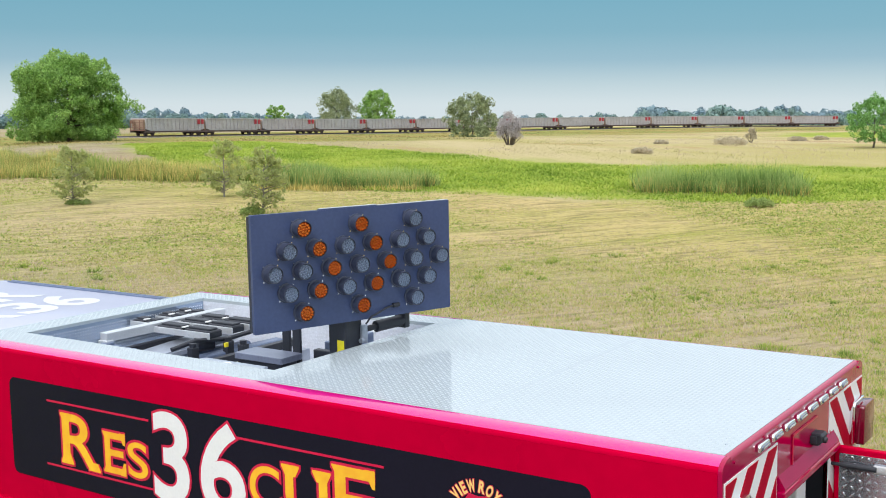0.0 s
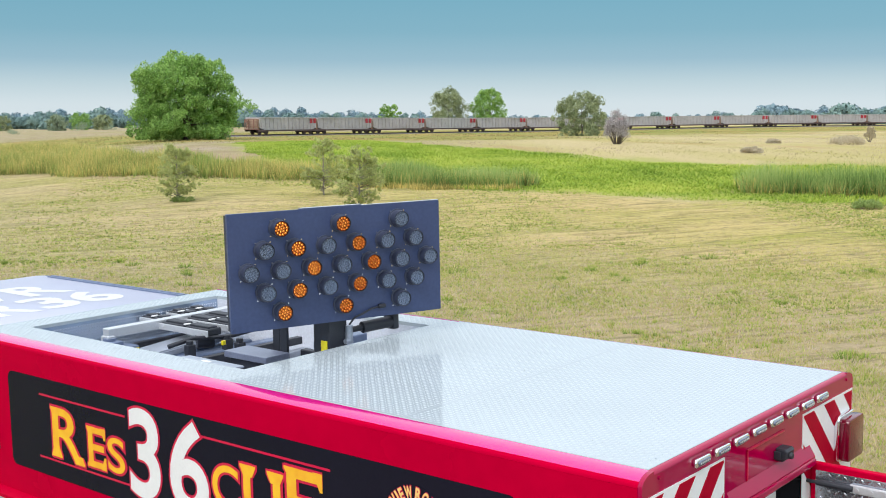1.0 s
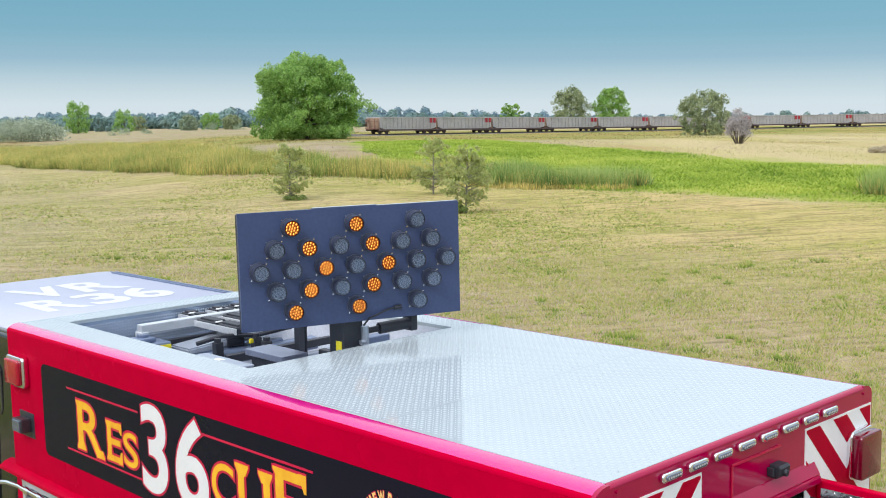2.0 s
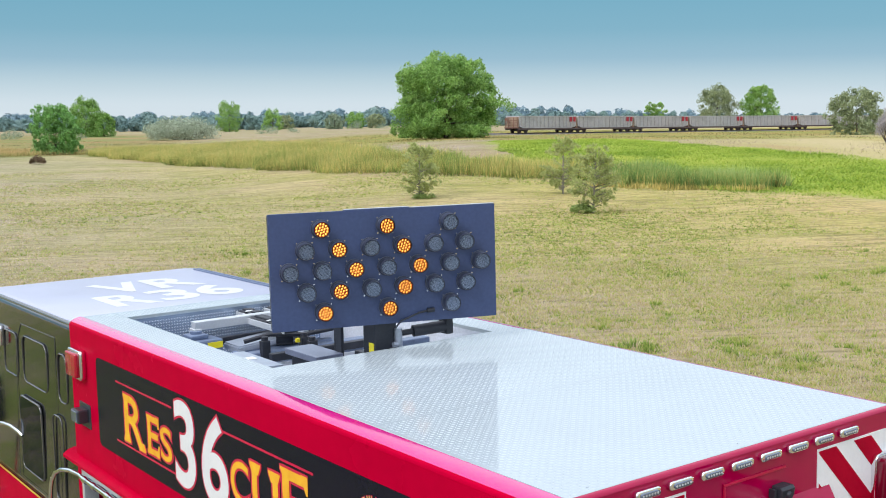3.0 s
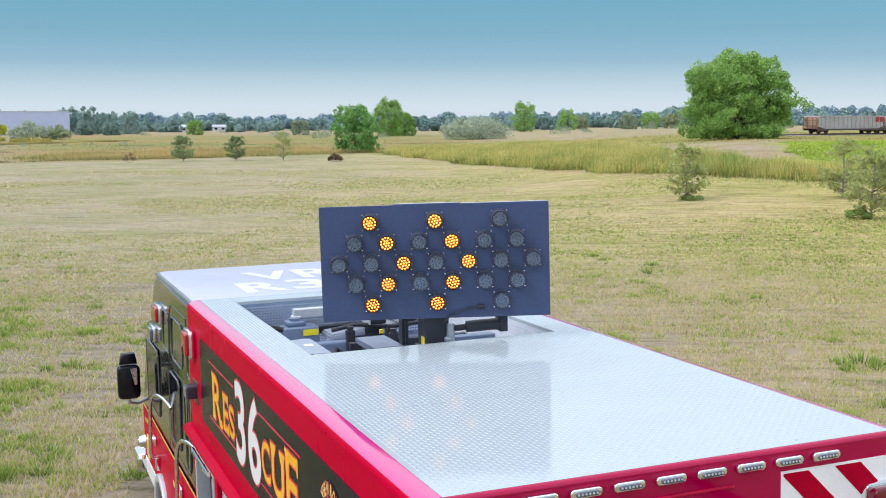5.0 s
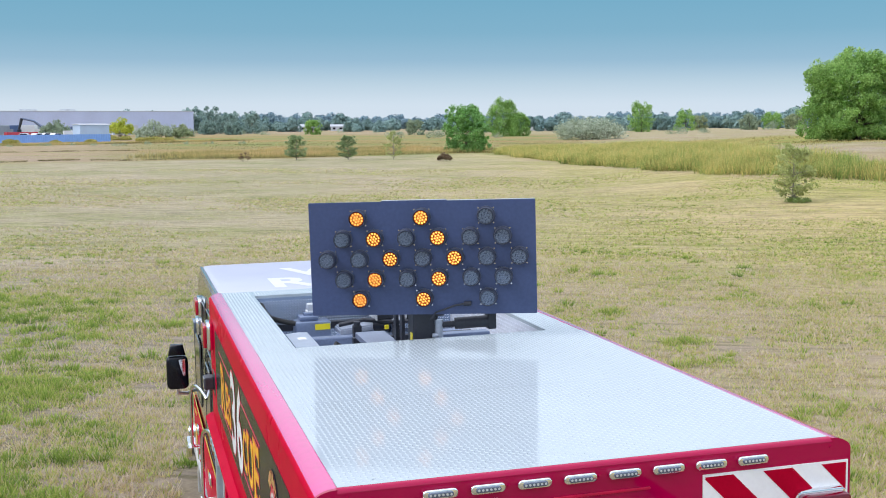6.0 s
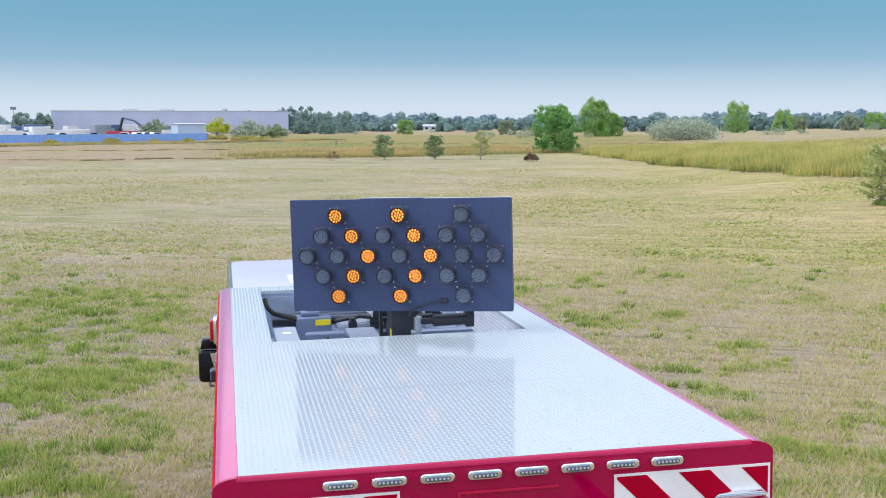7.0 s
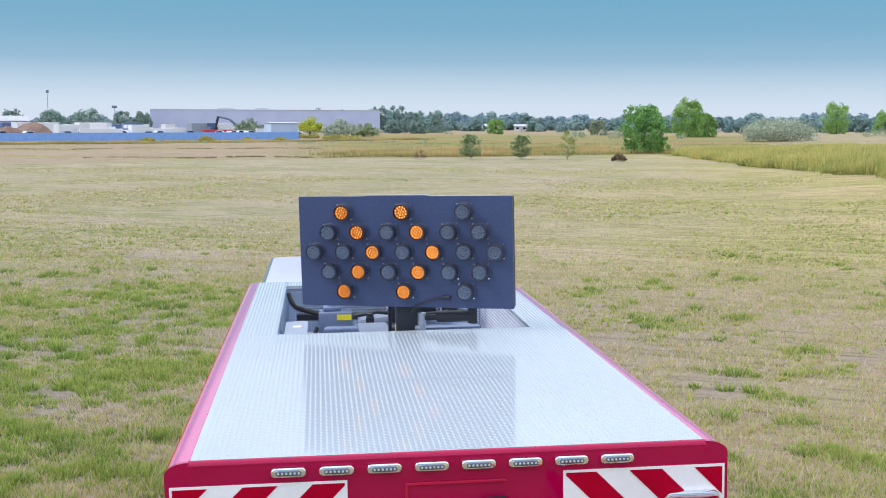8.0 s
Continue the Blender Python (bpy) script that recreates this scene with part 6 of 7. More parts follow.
    part("boom", bm, GREY_METAL, lt, "flat grey tapered boom")
    bm = bmesh.new()
    box(bm, -0.25, 0.75, 4.28, 4.34, 2.84, 2.90, 0.004)
    box(bm, -0.80, 0.75, 5.36, 5.42, 2.80, 2.86, 0.004)
    tube(bm, [(-0.3, 4.65, 2.95), (-0.1, 4.6, 2.99), (0.2, 4.55, 2.96), (0.5, 4.5, 2.99)], 0.018, 8)
    tube(bm, [(-0.62, 5.2, 2.75), (-0.66, 4.8, 2.72), (-0.6, 4.4, 2.70), (-0.3, 4.25, 2.72)], 0.02, 8)
    rod(bm, (0.02, 4.72, 2.93), (0.14, 4.66, 2.93), 0.06, seg=20)
    part("linkage", bm, BLACK_MATTE, lt)
    bm = bmesh.new()
    box(bm, 0.04, 0.075, 4.42, 4.44, 2.93, 2.965, 0.004)
    part("hazard_tag", bm, YELLOW_TAG, lt)
    bm = bmesh.new()
    box(bm, -0.62, 0.75, 4.18, 4.26, 2.70, 2.82, 0.005)
    part("support_rail", bm, GREY_METAL, lt)
    for x, y in ((-0.165, 4.56), (0.16, 4.51), (0.12, 4.31)):
        bm = bmesh.new()
        box(bm, x - 0.035, x + 0.035, y - 0.03, y + 0.03, 2.70, 2.955, 0.006)
        rod(bm, (x, y, 2.955), (x, y, 2.985), 0.028, seg=12)
        part("rest_post", bm, BLACK_MATTE, lt)
    return lt


build_tower()


# ---------------------------------------------------------------- arrow board on its lift
def build_board():
    ab = root("arrow_board", TRUCK, "black traffic arrow board with twenty-five amber lamps on a folding lift", "arrow board")
    B = pose(0.0256, 3.0985, 3.6627, 0.8, -0.55, -21.07)
    W2, H2 = 0.794, 0.3995
    bm = bmesh.new()
    prism(bm, rrect(-W2, W2, -H2, H2, 0.006, 2), "y", 0.0, 0.03)
    box(bm, -0.28, 0.18, 0.004, 0.034, H2 - 0.01, H2 + 0.006, 0.002)
    for x, z in [(x, z) for x in (-0.783, 0.783) for z in (-0.37, -0.02, 0.34)] + [(-0.30, 0.396), (0.22, 0.396)]:
        rod(bm, (x, 0.0, z), (x, -0.004, z), 0.006, seg=8)
    pn = part("panel", bm, BOARD_BLACK, ab)
    pn.matrix_basis = B
    # the top edge's sky highlight, added as two thin pale strips
    bm = bmesh.new()
    box(bm, 0.185, W2 - 0.004, 0.003, 0.027, H2 + 0.0002, H2 + 0.004, 0.001)
    box(bm, -0.275, 0.178, 0.006, 0.032, H2 + 0.0062, H2 + 0.0095, 0.001)
    part("edge_highlight", bm, LIGHT_METAL, pn, "sky highlight on the top edge, added as a thin pale strip")
    bm = bmesh.new()
    for x in (-W2 + 0.02, 0, W2 - 0.02):
        box(bm, x - 0.02, x + 0.02, 0.03, 0.07, -H2 + 0.01, H2 - 0.01, 0.004)
    for z in (-0.25, 0.25):
        box(bm, -W2 + 0.02, W2 - 0.02, 0.03, 0.06, z - 0.02, z + 0.02, 0.004)
    part("back_frame", bm, BLACK_MATTE, pn)

    def lamp(on):
        bm = bmesh.new()
        # round housing on a flange, open in front with a thin visor lip
        seg = 28
        rings = []
        for r, y in ((0.066, 0.0), (0.066, -0.010), (0.0585, -0.013), (0.0570, -0.088), (0.0535, -0.088), (0.0525, -0.060)):
            rings.append([bm.verts.new((r * math.cos(2 * math.pi * k / seg), y + (0.010 * (0.5 - 0.5 * math.sin(2 * math.pi * k / seg)) if y < -0.07 else 0), r * math.sin(2 * math.pi * k / seg))) for k in range(seg)])
        for a, b in zip(rings, rings[1:]):
            for k in range(seg):
                bm.faces.new((a[k], a[(k + 1) % seg], b[(k + 1) % seg], b[k]))
        bmesh.ops.recalc_face_normals(bm, faces=bm.faces)
        ho = part("lamp", bm, HOUSING, ab, "lit amber round lamp" if on else "unlit round lamp with dark visor", smooth=40)
        deep = -0.056 if on else -0.071
        bm = bmesh.new()
        rod(bm, (0, -0.02, 0), (0, deep, 0), 0.053, 0.052, seg=28)
        part("lens", bm, LED_ON if on else LED_BACK, ho, smooth=40)
        bm = bmesh.new()
        # a short collimator tube round each diode
        spots = [(r * math.cos(2 * math.pi * k / q + 0.2), r * math.sin(2 * math.pi * k / q + 0.2)) for q, r in ((1, 0.0), (6, 0.0195), (12, 0.0385)) for k in range(q)]
        for cx, cz in spots:
            loops = [[bm.verts.new((cx + r * math.cos(2 * math.pi * k / 8), y, cz + r * math.sin(2 * math.pi * k / 8))) for k in range(8)]
                     for r, y in ((0.0098, deep + 0.0005), (0.0092, -0.0815), (0.0081, -0.0815), (0.0073, deep - 0.0005))]
            for a, b in zip(loops, loops[1:]):
                for k in range(8):
                    bm.faces.new((a[k], b[k], b[(k + 1) % 8], a[(k + 1) % 8]))
        tagged(part("reflector", bm, LED_ON if on else LED_OFF, ho, smooth=40), kind="stuff")
        bm = bmesh.new()
        for cx, cz in spots:
            rod(bm, (cx, deep + 0.0005, cz), (cx, deep - 0.002, cz), 0.0074, 0.0066, seg=8)
        tagged(part("led_dots", bm, LED_DOT_ON if on else LED_DOT, ho), kind="stuff")
        bm = bmesh.new()
        for a in (45, 135, 225, 315):
            c, s = 0.074 * math.cos(radians(a)), 0.074 * math.sin(radians(a))
            rod(bm, (c, 0.001, s), (c, -0.006, s), 0.0048, seg=8)
        tagged(part("screw_heads", bm, CHROME, ho), kind="stuff")
        return ho
    dx, dz = 0.2238, 0.1425
    cells = []
    for row, count in enumerate((3, 6, 7, 6, 3)):
        if count == 3:
            cols = [(-2, 0), (0, 1), (2, 2)]
        elif count == 6:
            cols = [(-2.5, None), (-1.5, 0), (-0.5, None), (0.5, 1), (1.5, None), (2.5, 2)]
        else:
            cols = [(-3, None), (-2, None), (-1, 0), (0, None), (1, 1), (2, None), (3, 2)]
        cells += [(c * dx, (2 - row) * dz + 0.005, arrow in (0, 1)) for c, arrow in cols]
    first = {}
    for x, z, on in cells:
        m = B @ pose(0, 0, 0, 0, -0.35, 0) @ pose(x + 0.006, 0, z)
        if on not in first:
            first[on] = lamp(on)
            first[on].matrix_basis = m
        else:
            copy_thing(first[on], m)
    # lead across the face
    bm = bmesh.new()
    tube(bm, [(0.05, -0.02, -H2 - 0.03), (0.09, -0.03, -H2 + 0.02), (0.15, -0.03, -0.36), (0.22, -0.02, -0.335), (0.29, -0.012, -0.325)], 0.007, 8)
    rod(bm, (0.285, -0.012, -0.325), (0.335, -0.012, -0.322), 0.016, seg=12)
    part("lead", bm, BLACK_MATTE, pn, "black cable with plug", smooth=60)
    # lift
    bm = bmesh.new()
    box(bm, -0.035, 0.145, 3.16, 3.32, 2.66, 3.50, 0.01)
    box(bm, 0.0, 0.06, 3.30, 3.50, 2.66, 3.02, 0.008)
    part("mast", bm, BLACK_MATTE, ab)
    bm = bmesh.new()
    box(bm, -0.039, -0.034, 3.18, 3.24, 2.98, 3.12)
    part("mast_tag", bm, YELLOW_TAG, ab)
    for x, y, z in ((-0.055, 3.60, 3.36), (0.035, 3.78, 3.34)):
        bm = bmesh.new()
        box(bm, x - 0.012, x + 0.012, y - 0.035, y + 0.035, 2.66, z, 0.003)
        part("support_bar", bm, BLACK_MATTE, ab)
    bm = bmesh.new()
    rod(bm, (0.14, 3.16, 3.17), (0.28, 3.12, 3.18), 0.022, seg=14)
    rod(bm, (0.26, 3.125, 3.18), (0.50, 3.06, 3.195), 0.042, seg=18)
    box(bm, 0.48, 0.54, 3.02, 3.12, 3.14, 3.26, 0.008)
    part("actuator", bm, BLACK_MATTE, ab, smooth=45)
    bm = bmesh.new()
    box(bm, 0.15, 0.62, 3.42, 3.52, 2.96, 3.05, 0.008)
    part("channel", bm, BLUE_GREY, ab, "blue-grey steel channel")
    bm = bmesh.new()
    rod(bm, (0.15, 3.15, 3.08), (0.15, 3.15, 3.21), 0.03, seg=14)
    rod(bm, (0.10, 3.14, 3.10), (0.16, 3.14, 3.10), 0.018, seg=12)
    part("hinge_pin", bm, GREY_METAL, ab, smooth=45)
    bm = bmesh.new()
    box(bm, -0.255, -0.085, 3.58, 3.97, 2.66, 2.955, 0.008)
    cb = part("control_box", bm, BLACK_MATTE, ab)
    bm = bmesh.new()
    prism(bm, rrect(-0.29, -0.06, 3.545, 4.005, 0.012, 3), "z", 2.955, 3.0, 0.004)
    part("lid", bm, LID_GREY, cb, "grey sheet-metal lid")
    bm = bmesh.new()
    prism(bm, [(-0.85, 3.33), (-0.68, 3.31), (-0.68, 3.88), (-0.74, 3.90), (-0.85, 3.86)], "z", 3.035, 3.05, 0.004)
    box(bm, -0.84, -0.69, 3.34, 3.84, 2.68, 3.035, 0.004)
    part("cover_plate", bm, GREY_METAL, ab)
    bm = bmesh.new()
    box(bm, -0.79, -0.73, 3.58, 3.66, 3.05, 3.054)
    part("cover_label", bm, WHITE_VINYL, ab)
    bm = bmesh.new()
    tube(bm, [(-0.45, 3.7, 2.72), (-0.5, 3.95, 2.85), (-0.42, 4.12, 2.90), (-0.30, 4.08, 2.82), (-0.25, 3.98, 2.75)], 0.02, 8)
    part("hose", bm, RUBBER, ab, smooth=60)
    bm = bmesh.new()
    tube(bm, [(-0.865, 5.3, 3.06), (-0.84, 5.2, 3.0), (-0.80, 5.18, 2.955), (-0.70, 5.15, 2.925), (-0.56, 5.08, 2.90)], 0.022, 8)
    part("hose", bm, RUBBER, ab, smooth=60)
    bm = bmesh.new()
    box(bm, -0.10, 0.75, 3.62, 3.68, 2.70, 2.76, 0.004)
    box(bm, -0.10, 0.75, 4.02, 4.08, 2.70, 2.76, 0.004)
    part("base_rail", bm, BLACK_MATTE, ab)
    return ab


build_board()


# ---------------------------------------------------------------- railway
CAR_GREY = mat("car_aluminium", (0.54, 0.505, 0.525), 0.5, metal=0.3, var=0.18, scale=0.5, fine=4)
CAR_RED = mat("car_red", (0.45, 0.03, 0.05), 0.5, var=0.15, scale=1)
CAR_RUST = mat("car_rust", (0.27, 0.14, 0.10), 0.7, var=0.25, scale=1)
CAR_TAN = mat("car_tan", (0.42, 0.29, 0.20), 0.7, var=0.25, scale=1)
CAR_DARK = mat("bogie_black", (0.12, 0.080, 0.075), 0.7, var=0.2, scale=2)
BALLAST = mat("ballast", (0.24, 0.21, 0.18), 0.95, var=0.3, scale=0.6, fine=6, bump=0.5)
STEEL = mat("rail_steel", (0.25, 0.22, 0.20), 0.4, metal=0.8, var=0.2)


def bed_height(p):
    return float(land(p.x, p.y)) + 0.05


def build_train():
    L, H = 15.3, 1.95
    first = None
    for i in range(14):
        a, b = TRACK[i], TRACK[i + 1]
        d = b - a
        mid = (a + b) / 2
        za, zb = bed_height(a), bed_height(b)
        m = Matrix.Translation((mid.x, mid.y, (za + zb) / 2 + 0.18)) @ Matrix.Rotation(math.atan2(d.y, d.x), 4, "Z") @ Matrix.Rotation(-math.atan2(zb - za, d.length), 4, "Y")
        if first is None:
            car = root("coal_car", m, "silver-grey ribbed coal hopper car with red end patch on the railway", "train car", "coal train")
            bm = bmesh.new()
            # tub with tapering floor
            prof = [(-L / 2, 1.15), (-L / 2, 0.95 + H), (L / 2, 0.95 + H), (L / 2, 1.15), (L / 2 - 2.2, 0.62), (-L / 2 + 2.2, 0.62)]
            prism(bm, prof, "y", -1.5, 1.5)
            part("tub", bm, CAR_GREY, car)
            bm = bmesh.new()
            for k in range(15):
                x = -L / 2 + 0.5 + k * (L - 1.0) / 14
                for s in (-1, 1):
                    box(bm, x - 0.07, x + 0.07, s * 1.5, s * 1.60, 1.0, 0.95 + H)
            tagged(part("ribs", bm, CAR_GREY, car), kind="stuff")
            bm = bmesh.new()
            for s in (-1, 1):
                box(bm, -L / 2, L / 2, s * 1.48, s * 1.62, 0.95 + H - 0.12, 0.95 + H + 0.06, 0.01)
            part("top_rail", bm, CAR_GREY, car)
            bm = bmesh.new()
            for s in (-1, 1):
                box(bm, -L / 2 - 0.3, L / 2 + 0.3, s * 1.30, s * 1.56, 0.58, 0.86)
            part("side_sill", bm, CAR_DARK, car)
            for s in (-1, 1):
                bm = bmesh.new()
                box(bm, L / 2 - 1.9, L / 2 - 1.2, s * 1.61, s * 1.63, 1.95, 2.78)
                box(bm, L / 2 - 0.85, L / 2 - 0.2, s * 1.61, s * 1.63, 1.95, 2.78)
                part("end_patch", bm, CAR_RED, car, "red end patch")
            bm = bmesh.new()
            box(bm, -L / 2 - 0.55, -L / 2, -1.45, 1.45, 0.85, 1.05)
            part("end_platform", bm, CAR_RUST, car)
            bm = bmesh.new()
            for y in (-1.35, -0.55, 0.55, 1.35):
                box(bm, -L / 2 - 0.5, -L / 2 - 0.42, y - 0.06, y + 0.06, 1.05, 2.7)
            for z in (1.4, 1.8, 2.2, 2.6):
                box(bm, -L / 2 - 0.49, -L / 2 - 0.44, -1.35, 1.35, z - 0.035, z + 0.035)
            rod(bm, (-L / 2 - 0.6, 0.95, 2.3), (-L / 2 - 0.5, 0.95, 2.3), 0.28, seg=14)
            part("end_ladder", bm, CAR_RUST, car, "rusty end ladder and brake wheel")
            bm = bmesh.new()
            prism(bm, [(-L / 2 - 0.02, 1.1), (-L / 2 - 0.02, 2.75), (-L / 2 - 0.06, 2.75), (-L / 2 - 0.3, 1.1)], "y", -1.3, 1.3)
            part("end_sheet", bm, CAR_TAN, car, "weathered tan end sheet")
            bm = bmesh.new()
            box(bm, L / 2, L / 2 + 0.55, -1.45, 1.45, 0.85, 1.05)
            part("end_platform", bm, CAR_RUST, car)
            for x in (-L / 2 + 1.6, L / 2 - 1.6):
                bm = bmesh.new()
                for dx in (-0.85, 0.85):
                    for s in (-1, 1):
                        rod(bm, (x + dx, s * 0.70, 0.44), (x + dx, s * 0.84, 0.44), 0.44, seg=20)
                    rod(bm, (x + dx, -0.7, 0.44), (x + dx, 0.7, 0.44), 0.08, seg=8)
                for s in (-1, 1):
                    box(bm, x - 1.2, x + 1.2, s * 0.9, s * 1.02, 0.40, 0.72, 0.03)
                box(bm, x - 0.3, x + 0.3, -1.0, 1.0, 0.5, 0.9)
                part("bogie", bm, CAR_DARK, car)
            first = car
        else:
            copy_thing(first, m)
    # track bed and rails
    ext = [TRACK[0] + (TRACK[0] - TRACK[1]) * k for k in (0.5,)] + TRACK
    bm = bmesh.new()
    prev = None
    for i, p in enumerate(ext):
        q = ext[min(i + 1, len(ext) - 1)] - ext[max(i - 1, 0)]
        nrm = Vector((-q.y, q.x)).normalized()
        g = float(land(p.x, p.y))
        row = [bm.verts.new((p.x + nrm.x * w, p.y + nrm.y * w, g + z)) for w, z in ((-4.2, -0.2), (-2.2, 0.12), (2.2, 0.12), (4.2, -0.2))]
        if prev:
            for k in range(3):
                bm.faces.new((prev[k], row[k], row[k + 1], prev[k + 1]))
        prev = row
    bmesh.ops.recalc_face_normals(bm, faces=bm.faces)
    thing("railway", bm, BALLAST, "grey gravel railway bed crossing the meadow", "railway", kind="structure")
    tk = root("railway_track", Matrix.Identity(4), "pair of steel rails on the gravel bed", "rails")
    tagged(tk, kind="structure")
    for w in (-0.75, 0.75):
        bm = bmesh.new()
        tube(bm, [(p.x + w * -0.15, p.y + w, float(land(p.x, p.y)) + 0.22) for p in ext], 0.09, 6)
        part("rail", bm, STEEL, tk)


build_train()

# ---------------------------------------------------------------- warehouse yard
WALL_GREY = mat("warehouse_wall", (0.50, 0.55, 0.75), 0.8, var=0.08, scale=0.15, fine=2)
WALL_LIGHT = mat("pale_wall", (0.62, 0.64, 0.68), 0.8, var=0.08, scale=0.3)
FENCE_BLUE = mat("blue_sheet", (0.25, 0.44, 0.88), 0.6, var=0.12, scale=0.4, fine=5)
ROOF_GREY = mat("roof_sheet", (0.50, 0.52, 0.56), 0.6, var=0.1, scale=0.3)
CAR_WHITE = mat("car_white", (0.75, 0.76, 0.78), 0.35, var=0.05)
CAR_BLUE = mat("car_blue", (0.10, 0.16, 0.32), 0.35, var=0.05)
SHED_BLUE = mat("pale_blue_wall", (0.48, 0.60, 0.78), 0.7, var=0.08, scale=0.5)
WALL_PINK = mat("pinkish_wall", (0.52, 0.45, 0.43), 0.8, var=0.12, scale=0.3)
BRICK_BROWN = mat("brown_wall", (0.29, 0.19, 0.14), 0.85, var=0.3, scale=0.4)


def warehouse():
    p, q = Vector((-71.9, 490.0)), Vector((26.5, 490.0))
    d = q - p
    m = Matrix.Translation((p.x, p.y, float(land(p.x, p.y)) - 0.1)) @ Matrix.Rotation(math.atan2(d.y, d.x), 4, "Z")
    wh = root("warehouse", m, "long grey concrete warehouse with a flat roof", "warehouse")
    L, H = d.length, 9.7
    bm = bmesh.new()
    n = 14
    for i in range(n):
        box(bm, i * L / n, (i + 1) * L / n - 0.03, 0, 0.4, 0, H)
    box(bm, 0, 0.4, 0.4, 55, 0, H)
    box(bm, L - 0.4, L, 0.4, 55, 0, H)
    box(bm, 0, L, 54.6, 55, 0, H)
    part("wall", bm, WALL_GREY, wh)
    bm = bmesh.new()
    box(bm, 0, L, 0.4, 55, H - 0.8, H - 0.5)
    part("roof", bm, ROOF_GREY, wh)
    bm = bmesh.new()
    box(bm, -0.1, L + 0.1, -0.1, 0.5, H, H + 0.25)
    part("parapet", bm, ROOF_GREY, wh)
    for x in (28, 31.5, 44, 47):
        bm = bmesh.new()
        box(bm, x, x + 3.2, 8, 11, H - 0.5, H + 0.55, 0.08)
        box(bm, x - 0.3, x + 3.0, 8.2, 10.6, H + 0.75, H + 1.0, 0.05)
        for k in (0.3, 2.6):
            rod(bm, (x + k, 9.4, H + 0.5), (x + k, 9.4, H + 0.8), 0.15, seg=8)
        part("roof_vent", bm, LIGHT_METAL, wh)
    for x in (60, 66, 72):
        bm = bmesh.new()
        box(bm, x, x + 3.4, -0.06, 0.02, 0, 4.0, 0.02)
        part("loading_door", bm, ROOF_GREY, wh)


warehouse()


def fence():
    p, q = Vector((-104.0, 226.0)), Vector((-5.6, 297.0))
    d = q - p
    m = Matrix.Translation((p.x, p.y, 0)) @ Matrix.Rotation(math.atan2(d.y, d.x), 4, "Z")
    fe = root("fence", m, "blue corrugated sheet fence round a storage yard", "fence")
    n = 40
    w = d.length / n
    bm = bmesh.new()
    k = 12
    pts = [(i * w / k, 0.04 * (1 if i % 2 else -1)) for i in range(k + 1)]
    prism(bm, pts + [(x, y + 0.02) for x, y in pts[::-1]], "z", 0.05, 1.92)
    pan = part("panel", bm, FENCE_BLUE, fe)
    bm = bmesh.new()
    box(bm, -0.05, 0.05, 0.06, 0.16, -0.1, 2.0)
    po = part("post", bm, FENCE_BLUE, fe)
    for i in range(1, n):
        copy_thing(pan, pose(i * w, 0, 0))
        copy_thing(po, pose(i * w, 0, 0))


fence()


def vehicle(kind_, x, y, a, paint, label, s=1.0):
    """A parked vehicle seen from far: body, cab or glass house, wheels."""
    ob = root(kind_, pose(x, y, float(land(x, y)), 0, 0, a) @ Matrix.Scale(s, 4), label, "vehicle", "parked vehicles in the yard")
    bm = bmesh.new()
    if kind_ == "box_truck":
        box(bm, -3.6, 1.4, -1.2, 1.2, 0.9, 3.6, 0.06)
        part("cargo_box", bm, paint, ob)
        bm = bmesh.new()
        prism(bm, [(1.5, 0.6), (1.5, 2.6), (2.5, 2.6), (3.0, 1.6), (3.7, 1.5), (3.7, 0.6)], "y", -1.05, 1.05, 0.05)
        part("cab", bm, paint, ob)
        wx, r = (-2.6, 2.6), 0.48
    elif kind_ == "trailer":
        box(bm, -5.5, 5.5, -1.2, 1.2, 1.1, 2.6, 0.05)
        part("body", bm, paint, ob)
        wx, r = (-4.2, -3.0, 4.2), 0.48
    else:
        prism(bm, [(-2.2, 0.4), (-2.25, 0.95), (-1.5, 1.0), (-0.9, 1.6), (0.5, 1.6), (1.1, 1.0), (2.1, 0.9), (2.2, 0.4)], "y", -0.85, 0.85, 0.06)
        part("body", bm, paint, ob)
        bm = bmesh.new()
        prism(bm, [(-1.25, 1.05), (-0.82, 1.5), (0.42, 1.5), (0.85, 1.05)], "y", -0.87, 0.87)
        part("window", bm, WELD_GLASS, ob)
        wx, r = (-1.4, 1.35), 0.34
    for w in wx:
        for sy in (-0.85, 0.85):
            bm = bmesh.new()
            rod(bm, (w, sy - 0.12, r), (w, sy + 0.12, r), r, seg=16)
            part("wheel", bm, RUBBER, ob)
    return ob


